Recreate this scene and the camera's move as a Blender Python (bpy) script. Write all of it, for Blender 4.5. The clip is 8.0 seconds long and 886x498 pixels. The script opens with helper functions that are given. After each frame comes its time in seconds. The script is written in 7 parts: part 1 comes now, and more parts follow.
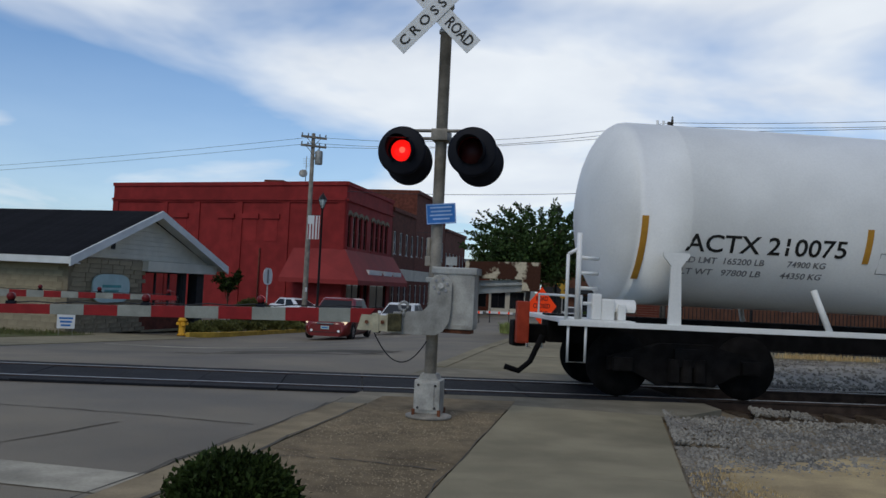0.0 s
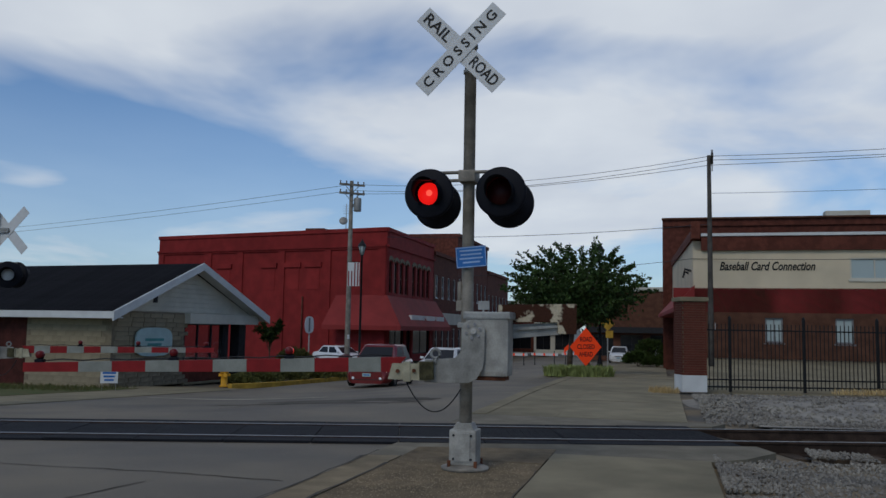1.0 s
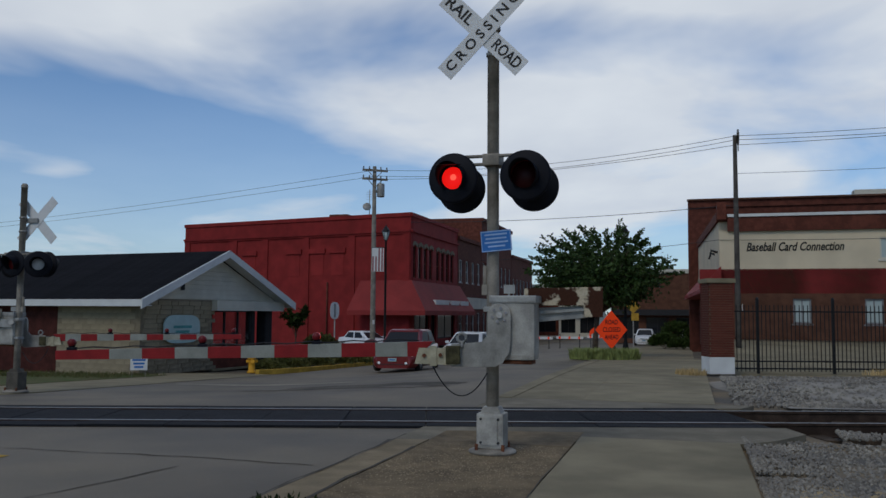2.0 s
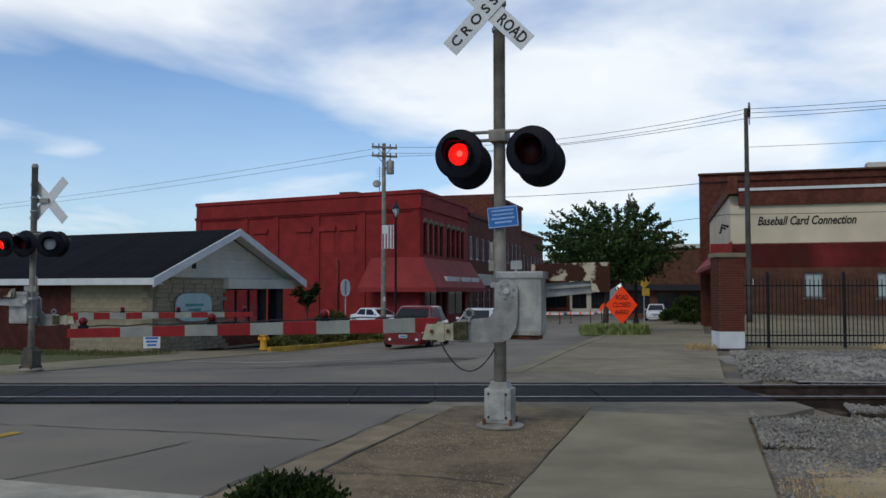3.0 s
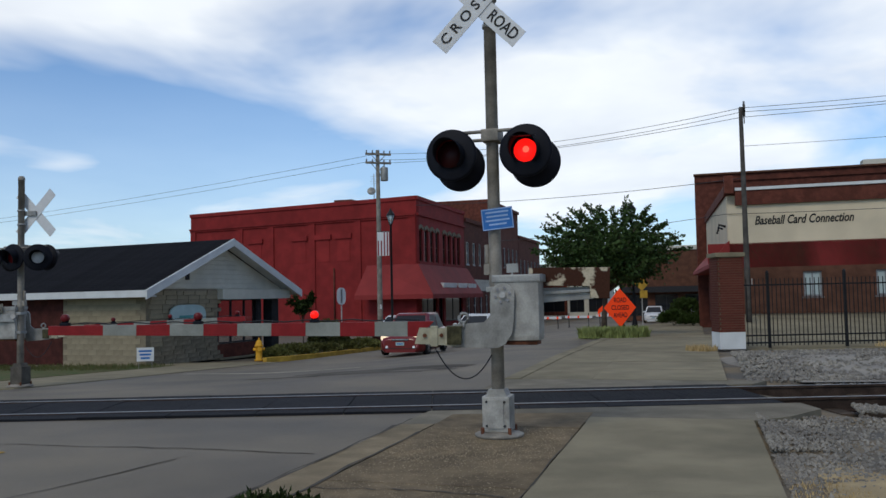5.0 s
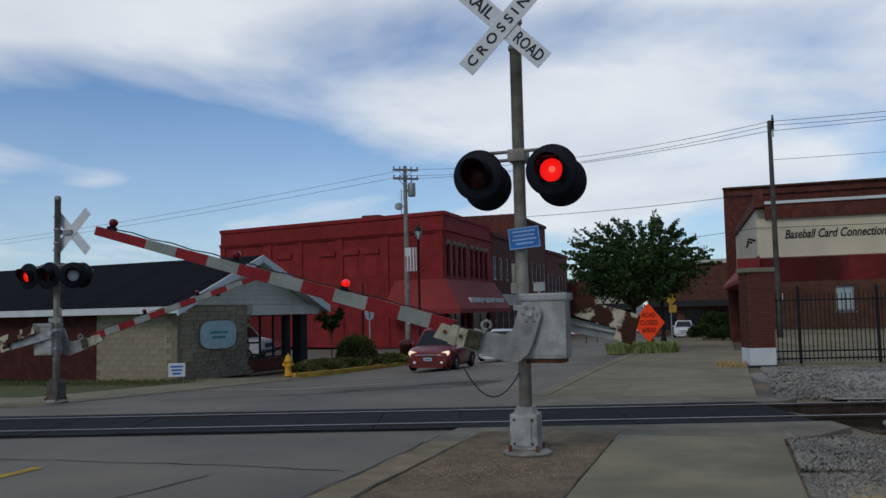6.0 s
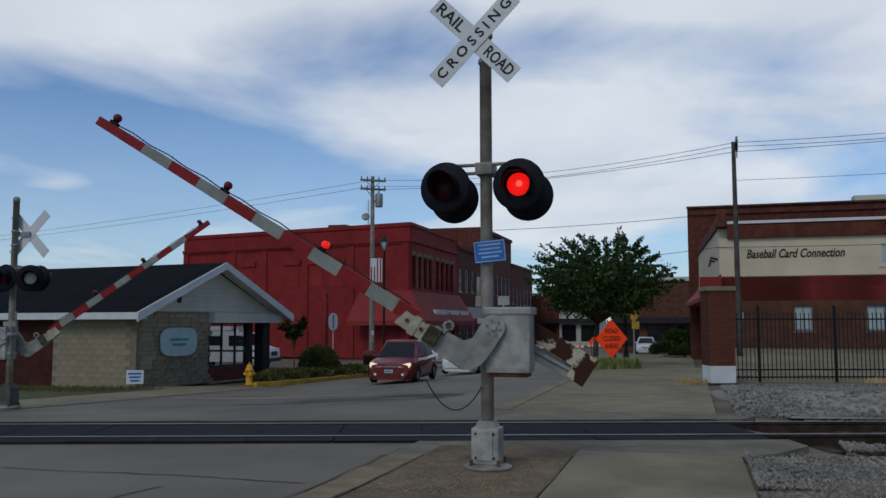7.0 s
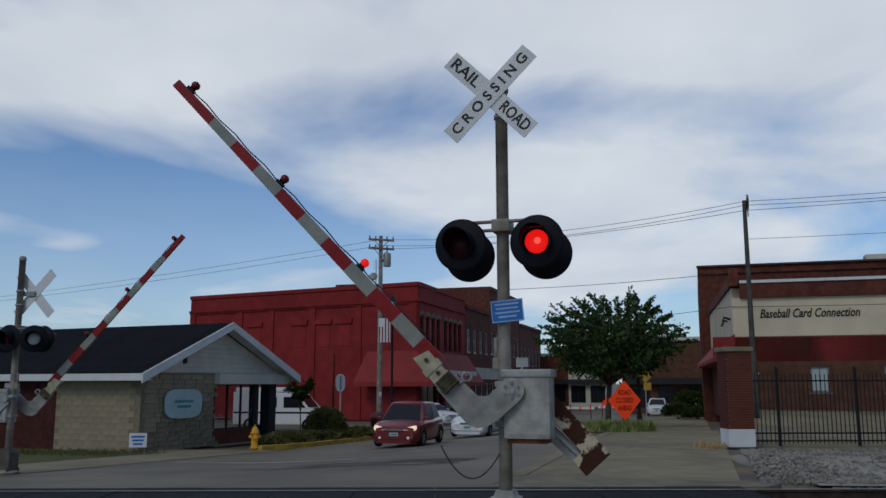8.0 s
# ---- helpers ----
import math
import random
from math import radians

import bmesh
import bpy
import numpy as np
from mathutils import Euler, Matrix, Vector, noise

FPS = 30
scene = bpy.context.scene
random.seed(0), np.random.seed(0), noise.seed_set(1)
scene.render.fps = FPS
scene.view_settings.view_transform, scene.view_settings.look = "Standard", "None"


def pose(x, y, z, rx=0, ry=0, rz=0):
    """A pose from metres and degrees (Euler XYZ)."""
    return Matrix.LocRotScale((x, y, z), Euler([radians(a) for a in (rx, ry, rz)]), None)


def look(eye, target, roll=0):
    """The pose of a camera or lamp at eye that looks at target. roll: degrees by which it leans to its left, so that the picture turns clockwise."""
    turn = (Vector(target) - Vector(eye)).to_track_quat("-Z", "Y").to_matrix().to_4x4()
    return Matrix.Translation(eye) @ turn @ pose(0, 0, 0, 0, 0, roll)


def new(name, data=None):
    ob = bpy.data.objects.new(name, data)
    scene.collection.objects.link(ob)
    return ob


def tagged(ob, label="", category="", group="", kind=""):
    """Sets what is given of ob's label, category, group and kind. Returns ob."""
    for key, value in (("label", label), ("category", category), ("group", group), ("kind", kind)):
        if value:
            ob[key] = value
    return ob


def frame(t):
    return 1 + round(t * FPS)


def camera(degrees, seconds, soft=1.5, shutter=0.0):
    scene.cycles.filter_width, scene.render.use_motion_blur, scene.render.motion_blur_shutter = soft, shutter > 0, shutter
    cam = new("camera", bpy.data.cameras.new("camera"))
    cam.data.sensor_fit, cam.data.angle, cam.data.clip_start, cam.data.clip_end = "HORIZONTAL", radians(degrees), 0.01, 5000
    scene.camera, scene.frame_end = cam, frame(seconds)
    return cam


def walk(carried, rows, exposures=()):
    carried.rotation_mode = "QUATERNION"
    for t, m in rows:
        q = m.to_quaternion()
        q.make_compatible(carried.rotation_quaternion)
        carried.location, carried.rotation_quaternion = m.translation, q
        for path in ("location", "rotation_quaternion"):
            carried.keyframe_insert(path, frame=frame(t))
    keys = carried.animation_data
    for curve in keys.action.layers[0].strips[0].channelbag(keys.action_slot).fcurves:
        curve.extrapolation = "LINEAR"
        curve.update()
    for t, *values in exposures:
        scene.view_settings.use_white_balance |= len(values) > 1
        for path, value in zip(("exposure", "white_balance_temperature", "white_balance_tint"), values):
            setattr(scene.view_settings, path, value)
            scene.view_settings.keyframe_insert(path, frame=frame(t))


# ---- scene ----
cam = camera(55.2, 8.0)
PATH = [
    (0, (-0.221, -0.524, 1.538), (-0.031, 1.465, 1.628), 2.7),
    (0.3, (-0.176, -0.362, 1.567), (0.0, 1.625, 1.711), 1.5),
    (0.5, (-0.134, -0.349, 1.566), (0.023, 1.636, 1.752), 1.1),
    (1, (-0.053, -0.258, 1.573), (0.032, 1.732, 1.761), 1.0),
    (1.5, (-0.051, -0.227, 1.585), (-0.001, 1.76, 1.803), 0.4),
    (2, (-0.069, -0.251, 1.572), (-0.039, 1.743, 1.723), 0.4),
    (2.2, (-0.074, -0.212, 1.584), (-0.052, 1.782, 1.73), 0.2),
    (3.3, (-0.011, -0.285, 1.556), (-0.012, 1.714, 1.625), -0.1),
    (3.5, (-0.011, -0.276, 1.55), (-0.011, 1.723, 1.608), -0.5),
    (4, (-0.001, -0.286, 1.552), (-0.011, 1.713, 1.624), -1.6),
    (4.5, (0.006, 0.031, 1.573), (0.006, 2.03, 1.632), -0.9),
    (4.7, (0.012, 0.045, 1.547), (0.042, 2.043, 1.623), -1.2),
    (5.8, (0.015, -0.079, 1.592), (-0.051, 1.914, 1.751), -1.1),
    (6, (0.014, -0.093, 1.603), (-0.037, 1.901, 1.749), -1.3),
    (6.2, (0.017, -0.059, 1.633), (0.0, 1.932, 1.826), -2.5),
    (6.5, (0.023, -0.062, 1.61), (0.096, 1.928, 1.801), -1.2),
    (7, (0.022, -0.056, 1.606), (0.051, 1.936, 1.779), -0.1),
    (7.5, (0.008, 0.017, 1.608), (0.009, 2.01, 1.774), 0.3),
    (7.8, (-0.045, 0.13, 1.622), (-0.03, 2.113, 1.881), 0.3),
    (8, (-0.068, 0.265, 1.631), (-0.055, 2.241, 1.944), -0.1),
]
walk(cam, [(t, look(eye, target, roll)) for t, eye, target, roll in PATH],
     [(0, -0.2, 6900, 6), (0.5, -0.36, 6800, 6), (1.5, -0.6, 6700, 6), (2.2, -0.43, 6800, 6), (3.4, 0.03, 7000, 6), (4.6, 0.05, 7000, 6), (5.8, -0.3, 6850, 6), (7, -0.44, 6700, 6), (7.5, -0.38, 6800, 6), (8, -0.55, 6700, 6)])

# ---- light ----
world = bpy.data.worlds.new("world")
scene.world = world
world.use_nodes = True
wt = world.node_tree
wn, wl = wt.nodes, wt.links
wn.clear()


def wnode(kind, **kw):
    n = wn.new(kind)
    for k, v in kw.items():
        n.inputs[int(k[1:])].default_value = v
    return n


def wmath(op, a, b=None):
    n = wn.new("ShaderNodeMath")
    n.operation = op
    for i, v in enumerate((a, b)):
        if v is None:
            continue
        if isinstance(v, (int, float)):
            n.inputs[i].default_value = v
        else:
            wl.new(v, n.inputs[i])
    return n.outputs[0]


SUN_ELEV, SUN_AZ = 42, 212      # degrees; azimuth clockwise from +y
sky = wn.new("ShaderNodeTexSky")
sky.sky_type, sky.sun_disc = "NISHITA", False
sky.sun_elevation, sky.sun_rotation = radians(SUN_ELEV), radians(SUN_AZ)
sky.air_density, sky.dust_density, sky.ozone_density = 1.0, 0.6, 1.6
coord = wn.new("ShaderNodeTexCoord")
sep = wn.new("ShaderNodeSeparateXYZ")
wl.new(coord.outputs["Generated"], sep.inputs[0])
# cloud sheet: the view direction carried to a plane overhead
up = wmath("MAXIMUM", wmath("ADD", sep.outputs[2], 0.12), 0.03)
px_, py_ = wmath("DIVIDE", sep.outputs[0], up), wmath("DIVIDE", sep.outputs[1], up)
comb = wn.new("ShaderNodeCombineXYZ")
wl.new(px_, comb.inputs[0]), wl.new(py_, comb.inputs[1])
mapn = wn.new("ShaderNodeMapping")
mapn.inputs["Location"].default_value = (1.35, 0.2, 0.0)
mapn.inputs["Rotation"].default_value = (0, 0, radians(12))
mapn.inputs["Scale"].default_value = (0.75, 0.62, 1.0)
wl.new(comb.outputs[0], mapn.inputs[0])
big = wnode("ShaderNodeTexNoise")
big.inputs["Scale"].default_value, big.inputs["Detail"].default_value = 1.1, 5.0
big.inputs["Roughness"].default_value, big.inputs["Distortion"].default_value = 0.52, 0.35
wl.new(mapn.outputs[0], big.inputs[0])
ramp = wn.new("ShaderNodeValToRGB")
ramp.color_ramp.elements[0].position, ramp.color_ramp.elements[1].position = 0.42, 0.66
ramp.color_ramp.elements[0].color, ramp.color_ramp.elements[1].color = (0, 0, 0, 1), (1, 1, 1, 1)
ahead = wmath("MAXIMUM", sep.outputs[1], 0.05)
azt, elt = wmath("DIVIDE", sep.outputs[0], ahead), wmath("DIVIDE", sep.outputs[2], ahead)


def bank(a, e, wa, we, tilt=0.0):
    """A soft cloud bank round a bearing and height (tangents), for the noise to break up."""
    da = wmath("DIVIDE", wmath("SUBTRACT", azt, a), wa)
    de = wmath("DIVIDE", wmath("SUBTRACT", wmath("SUBTRACT", elt, e), wmath("MULTIPLY", wmath("SUBTRACT", azt, a), tilt)), we)
    r2 = wmath("ADD", wmath("MULTIPLY", da, da), wmath("MULTIPLY", de, de))
    return wmath("POWER", 2.718, wmath("MULTIPLY", r2, -1.0))


field = big.outputs[0]
for gain, *where in ((0.17, 0.12, 0.25, 0.40, 0.060, 0.0), (0.20, -0.40, 0.36, 0.42, 0.055, -0.12), (-0.20, -0.38, 0.22, 0.28, 0.05, -0.25), (-0.10, -0.5, 0.14, 0.22, 0.05, 0.0),
                     (0.13, 0.0, 0.11, 0.22, 0.025, 0.15), (0.12, 0.35, 0.18, 0.3, 0.06, 0.1), (-0.05, 0.11, 0.335, 0.08, 0.025, 0.2), (0.14, 0.15, 0.40, 0.5, 0.06, 0.0), (0.20, -0.15, 0.41, 0.32, 0.05, 0.0), (0.26, -0.05, 0.485, 0.55, 0.055, 0.0), (0.22, -0.425, 0.165, 0.05, 0.013, 0.0)):
    field = wmath("ADD", field, wmath("MULTIPLY", bank(*where), gain))
wl.new(field, ramp.inputs[0])
shade = wnode("ShaderNodeTexNoise")
shade.inputs["Scale"].default_value, shade.inputs["Detail"].default_value = 2.4, 4.0
wl.new(mapn.outputs[0], shade.inputs[0])
cloudcol = wn.new("ShaderNodeMixRGB")
cloudcol.inputs[1].default_value, cloudcol.inputs[2].default_value = (6.9, 7.6, 9.4, 1), (11.4, 12.0, 13.1, 1)
wl.new(shade.outputs[0], cloudcol.inputs[0])
# clouds kept bright ahead, dimmed out of view to hold down the ground light
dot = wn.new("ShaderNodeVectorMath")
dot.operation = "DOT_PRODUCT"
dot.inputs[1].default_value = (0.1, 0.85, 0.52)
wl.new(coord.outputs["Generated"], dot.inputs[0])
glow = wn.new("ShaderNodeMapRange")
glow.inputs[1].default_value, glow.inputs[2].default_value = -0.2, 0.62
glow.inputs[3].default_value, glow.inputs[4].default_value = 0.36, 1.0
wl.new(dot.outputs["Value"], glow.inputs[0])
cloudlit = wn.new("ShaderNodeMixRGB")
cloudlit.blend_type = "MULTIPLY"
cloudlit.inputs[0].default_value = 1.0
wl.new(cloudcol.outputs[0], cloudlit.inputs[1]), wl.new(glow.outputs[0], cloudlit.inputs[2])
haze = wn.new("ShaderNodeMapRange")
haze.inputs[1].default_value, haze.inputs[2].default_value = 0.0, 0.30
haze.inputs[3].default_value, haze.inputs[4].default_value = 0.42, 0.0
wl.new(sep.outputs[2], haze.inputs[0])
cover = wmath("MAXIMUM", wmath("MULTIPLY", ramp.outputs[0], 0.92), haze.outputs[0])
skymix = wn.new("ShaderNodeMixRGB")
deep = wn.new("ShaderNodeMixRGB")
deep.blend_type = "MULTIPLY"
deep.inputs[0].default_value, deep.inputs[2].default_value = 1.0, (0.72, 1.06, 1.48, 1)
wl.new(sky.outputs[0], deep.inputs[1])
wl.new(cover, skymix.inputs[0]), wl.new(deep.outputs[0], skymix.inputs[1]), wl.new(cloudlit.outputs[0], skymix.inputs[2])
bg = wn.new("ShaderNodeBackground")
bg.inputs[1].default_value = 0.10
wl.new(skymix.outputs[0], bg.inputs[0])
wo = wn.new("ShaderNodeOutputWorld")
wl.new(bg.outputs[0], wo.inputs[0])

sun = new("sun", bpy.data.lights.new("sun", "SUN"))
sun.data.energy, sun.data.angle, sun.data.color = 1.0, radians(22), (1.0, 0.93, 0.84)
az, el = radians(SUN_AZ), radians(SUN_ELEV)
sun.matrix_world = look((40 * math.sin(az) * math.cos(el), 40 * math.cos(az) * math.cos(el), 40 * math.sin(el)), (0, 0, 0))


# ---- materials ----
def mat(name, col, rough=0.7, metal=0.0, var=0.12, scale=6.0, grain=80.0, bump=0.0, col2=None, spec=0.22, emit=None, island=0.0, coat=0.0, stain=0.0, edges=(0.4, 0.65)):
    """A painted or raw surface: base colour with two scales of variation, a fine bump and optional stains."""
    m = bpy.data.materials.new(name)
    m.use_nodes = True
    nt = m.node_tree
    n, l = nt.nodes, nt.links
    p = n["Principled BSDF"]
    p.inputs["Roughness"].default_value, p.inputs["Metallic"].default_value = rough, metal
    p.inputs["Specular IOR Level"].default_value = spec
    p.inputs["Coat Weight"].default_value = coat
    tc = n.new("ShaderNodeTexCoord")
    a = n.new("ShaderNodeTexNoise")
    a.inputs["Scale"].default_value, a.inputs["Detail"].default_value = scale, 6
    b = n.new("ShaderNodeTexNoise")
    b.inputs["Scale"].default_value, b.inputs["Detail"].default_value = grain, 3
    l.new(tc.outputs["Object"], a.inputs[0]), l.new(tc.outputs["Object"], b.inputs[0])
    r = n.new("ShaderNodeValToRGB")
    r.color_ramp.elements[0].position, r.color_ramp.elements[1].position = edges
    other = col2 or tuple(c * (1 - 2 * var) for c in col)
    r.color_ramp.elements[0].color, r.color_ramp.elements[1].color = (*other, 1), (*col, 1)
    l.new(a.outputs[0], r.inputs[0])
    mix = n.new("ShaderNodeMixRGB")
    mix.blend_type = "MULTIPLY"
    mix.inputs[0].default_value = 1.0
    g = n.new("ShaderNodeMapRange")
    g.inputs[3].default_value, g.inputs[4].default_value = 1 - 1.6 * var, 1 + 1.6 * var
    l.new(b.outputs[0], g.inputs[0])
    l.new(r.outputs[0], mix.inputs[1]), l.new(g.outputs[0], mix.inputs[2])
    out = mix.outputs[0]
    if island:
        info = n.new("ShaderNodeObjectInfo")
        geo = n.new("ShaderNodeNewGeometry")
        add = n.new("ShaderNodeMath")
        add.operation = "ADD"
        l.new(info.outputs["Random"], add.inputs[0]), l.new(geo.outputs["Random Per Island"], add.inputs[1])
        h = n.new("ShaderNodeMapRange")
        h.inputs[2].default_value = 2.0
        h.inputs[3].default_value, h.inputs[4].default_value = 1 - island, 1 + island
        l.new(add.outputs[0], h.inputs[0])
        mx = n.new("ShaderNodeMixRGB")
        mx.blend_type = "MULTIPLY"
        mx.inputs[0].default_value = 1.0
        l.new(out, mx.inputs[1]), l.new(h.outputs[0], mx.inputs[2])
        out = mx.outputs[0]
    if stain:
        s = n.new("ShaderNodeTexNoise")
        s.inputs["Scale"].default_value, s.inputs["Detail"].default_value, s.inputs["Distortion"].default_value = scale * 0.23, 8, 0.6
        l.new(tc.outputs["Object"], s.inputs[0])
        sr = n.new("ShaderNodeMapRange")
        sr.inputs[1].default_value, sr.inputs[2].default_value = 0.42, 0.7
        sr.inputs[3].default_value, sr.inputs[4].default_value = 1.0, 1 - stain
        l.new(s.outputs[0], sr.inputs[0])
        mx = n.new("ShaderNodeMixRGB")
        mx.blend_type = "MULTIPLY"
        mx.inputs[0].default_value = 1.0
        l.new(out, mx.inputs[1]), l.new(sr.outputs[0], mx.inputs[2])
        out = mx.outputs[0]
    l.new(out, p.inputs["Base Color"])
    if bump:
        bn = n.new("ShaderNodeBump")
        bn.inputs["Strength"].default_value, bn.inputs["Distance"].default_value = bump, 0.01
        l.new(b.outputs[0], bn.inputs["Height"]), l.new(bn.outputs[0], p.inputs["Normal"])
    if emit:
        p.inputs["Emission Color"].default_value = (*emit[:3], 1)
        p.inputs["Emission Strength"].default_value = emit[3]
    return m


def glass(name, col, rough=0.03, alpha=1.0):
    """Dark tinted glass: a glossy coat over a see-through tint."""
    m = bpy.data.materials.new(name)
    m.use_nodes = True
    n, l = m.node_tree.nodes, m.node_tree.links
    p = n["Principled BSDF"]
    p.inputs["Base Color"].default_value = (*col, 1)
    p.inputs["Roughness"].default_value = rough
    p.inputs["Specular IOR Level"].default_value = 0.4
    if alpha < 1:
        tr = n.new("ShaderNodeBsdfTransparent")
        mx = n.new("ShaderNodeMixShader")
        mx.inputs[0].default_value = alpha
        l.new(tr.outputs[0], mx.inputs[1]), l.new(p.outputs[0], mx.inputs[2])
        l.new(mx.outputs[0], n["Material Output"].inputs[0])
    return m


ASPHALT = mat("asphalt", (0.205, 0.168, 0.114), 0.66, var=0.13, scale=0.42, grain=55, bump=0.5, stain=0.4, spec=0.4, col2=(0.132, 0.111, 0.083), edges=(0.36, 0.68))
CONCRETE = mat("concrete", (0.285, 0.243, 0.158), 0.9, var=0.10, scale=1.6, grain=70, bump=0.35, island=0.06, stain=0.32, spec=0.2)
APRON = mat("old_concrete", (0.235, 0.205, 0.15), 0.9, var=0.12, scale=2.2, grain=60, bump=0.4, stain=0.35, spec=0.2)
AGGREGATE = mat("aggregate", (0.235, 0.175, 0.105), 0.92, var=0.13, scale=5.0, grain=110, bump=0.7, stain=0.4, spec=0.2)
CURBTAN = mat("curb_tan", (0.32, 0.25, 0.155), 0.9, var=0.12, scale=3.0, grain=60, bump=0.4, stain=0.3, spec=0.2)
RUBBER = mat("rubber", (0.013, 0.0135, 0.017), 0.78, var=0.2, scale=2.0, grain=50, bump=0.5, island=0.2, spec=0.15)
DIRT = mat("dirt", (0.25, 0.19, 0.115), 0.95, var=0.25, scale=0.7, grain=22, bump=0.8, col2=(0.12, 0.11, 0.095), spec=0.2)
GRASS = mat("grass", (0.06, 0.085, 0.022), 0.9, var=0.25, scale=2.0, grain=30, col2=(0.10, 0.09, 0.035), island=0.4, spec=0.2)
DRYGRASS = mat("dry_grass", (0.62, 0.45, 0.22), 0.9, var=0.2, scale=2.0, grain=30, col2=(0.42, 0.30, 0.14), island=0.4, spec=0.2)
STONE = mat("ballast_stone", (0.25, 0.228, 0.19), 0.9, var=0.15, scale=1.2, grain=60, bump=0.5, island=0.55, col2=(0.17, 0.155, 0.135), spec=0.25)
TIE = mat("tie", (0.09, 0.065, 0.045), 0.9, var=0.25, scale=4, grain=40, bump=0.8, island=0.3)
RAILSIDE = mat("rail_side", (0.075, 0.05, 0.038), 0.75, 0.3, var=0.25, scale=5, grain=60, bump=0.4)
RAILTOP = mat("rail_top", (0.36, 0.36, 0.37), 0.38, 0.8, var=0.1, scale=6)
GALV = mat("galvanised", (0.40, 0.40, 0.385), 0.55, 0.35, var=0.12, scale=7, grain=60, bump=0.1, stain=0.25)
MASTPAINT = mat("mast_paint", (0.36, 0.325, 0.275), 0.6, 0.2, var=0.16, scale=6, grain=45, bump=0.15, stain=0.45)
MASTDARK = mat("mast_dark", (0.13, 0.115, 0.095), 0.7, 0.1, var=0.16, scale=6, grain=45, bump=0.15, stain=0.3)
SILVER = mat("silver_paint", (0.50, 0.48, 0.44), 0.5, 0.25, var=0.14, scale=6, grain=50, bump=0.1, stain=0.5)
RUST = mat("rust_flaked", (0.52, 0.45, 0.33), 0.9, 0.0, var=0.2, scale=3.5, grain=40, col2=(0.055, 0.021, 0.012), bump=0.6, edges=(0.50, 0.54))
RUSTALL = mat("rust_solid", (0.17, 0.065, 0.035), 0.9, 0.1, var=0.3, scale=6, grain=40, bump=0.6)
SIGNWHITE = mat("sign_white", (0.72, 0.73, 0.73), 0.45, var=0.04, scale=5, grain=40, stain=0.12)
SIGNBLACK = mat("sign_black", (0.02, 0.02, 0.02), 0.5)
BLACKPAINT = mat("black_paint", (0.008, 0.009, 0.015), 0.55, var=0.15, scale=5, spec=0.15)
SIGNBLUE = mat("sign_blue", (0.03, 0.16, 0.48), 0.45, var=0.06)
SIGNTXT = mat("sign_text_pale", (0.35, 0.5, 0.75), 0.5)
REDTAPE = mat("red_sheeting", (0.27, 0.015, 0.017), 0.5, var=0.10, scale=6)
WHITETAPE = mat("white_sheeting", (0.31, 0.32, 0.285), 0.55, var=0.10, scale=5, stain=0.2)
LAMPON = mat("lamp_red_lit", (0.5, 0.01, 0.01), 0.3, emit=(1.0, 0.010, 0.009, 1.1))
LAMPGLOW = mat("lamp_red_small", (0.6, 0.02, 0.01), 0.3, emit=(1.0, 0.010, 0.010, 0.9))
LENSDARK = mat("lens_red_dark", (0.10, 0.006, 0.008), 0.2)
# weak emission added to brighten sign, flag and stripes; none is a lamp
ORANGE = mat("orange_sheet_glow", (0.95, 0.075, 0.012), 0.6, var=0.05, scale=3, emit=(1.0, 0.05, 0.012, 0.2))
BRICKRED = mat("painted_red_brick", (0.285, 0.029, 0.028), 0.75, var=0.10, scale=1.2, grain=26, bump=0.4, stain=0.22, island=0.08, spec=0.15)
BRICKDARK = mat("dark_brick", (0.165, 0.05, 0.033), 0.85, var=0.18, scale=3, grain=24, bump=0.5, stain=0.25, island=0.25)
OFFICEBRICK = mat("office_brick", (0.095, 0.026, 0.02), 0.85, var=0.18, scale=3, grain=24, bump=0.5, stain=0.25, island=0.25)
BRICKBROWN = mat("brown_brick", (0.125, 0.055, 0.034), 0.85, var=0.16, scale=2, grain=24, bump=0.5, island=0.3)
MORTAR = mat("mortar", (0.24, 0.198, 0.138), 0.95, var=0.1, scale=6)
AWNRED = mat("red_awning", (0.27, 0.032, 0.030), 0.7, var=0.07, scale=0.8, grain=20, stain=0.2)
CREAM = mat("cream_stucco", (0.72, 0.61, 0.44), 0.85, var=0.06, scale=0.7, grain=40, bump=0.3, stain=0.15)
WHITEPAINT = mat("white_trim", (0.70, 0.71, 0.70), 0.6, var=0.04, scale=3, stain=0.12)
SIDING = mat("pale_siding", (0.64, 0.61, 0.52), 0.8, var=0.05, scale=2, stain=0.12)
BLOCK = mat("tan_block", (0.335, 0.28, 0.19), 0.9, var=0.1, scale=2.5, grain=30, bump=0.4, island=0.16)
FIELDSTONE = mat("field_stone", (0.28, 0.235, 0.165), 0.9, var=0.2, scale=3, grain=30, bump=0.5, island=0.35)
ROOFING = mat("dark_shingle", (0.013, 0.013, 0.016), 0.95, var=0.2, scale=3, grain=30, bump=0.6, island=0.25, spec=0.08)
WOOD = mat("pole_wood", (0.30, 0.27, 0.23), 0.9, var=0.2, scale=3, grain=30, bump=0.4)
WOODDARK = mat("pole_wood_dark", (0.10, 0.09, 0.08), 0.9, var=0.2, scale=3, grain=30, bump=0.4)
CARGLASS = mat("car_glass", (0.012, 0.013, 0.016), 0.3, spec=0.22, var=0.02)
WIREM = mat("wire", (0.05, 0.05, 0.055), 0.6)
IRON = mat("black_iron", (0.02, 0.02, 0.021), 0.55, 0.3)
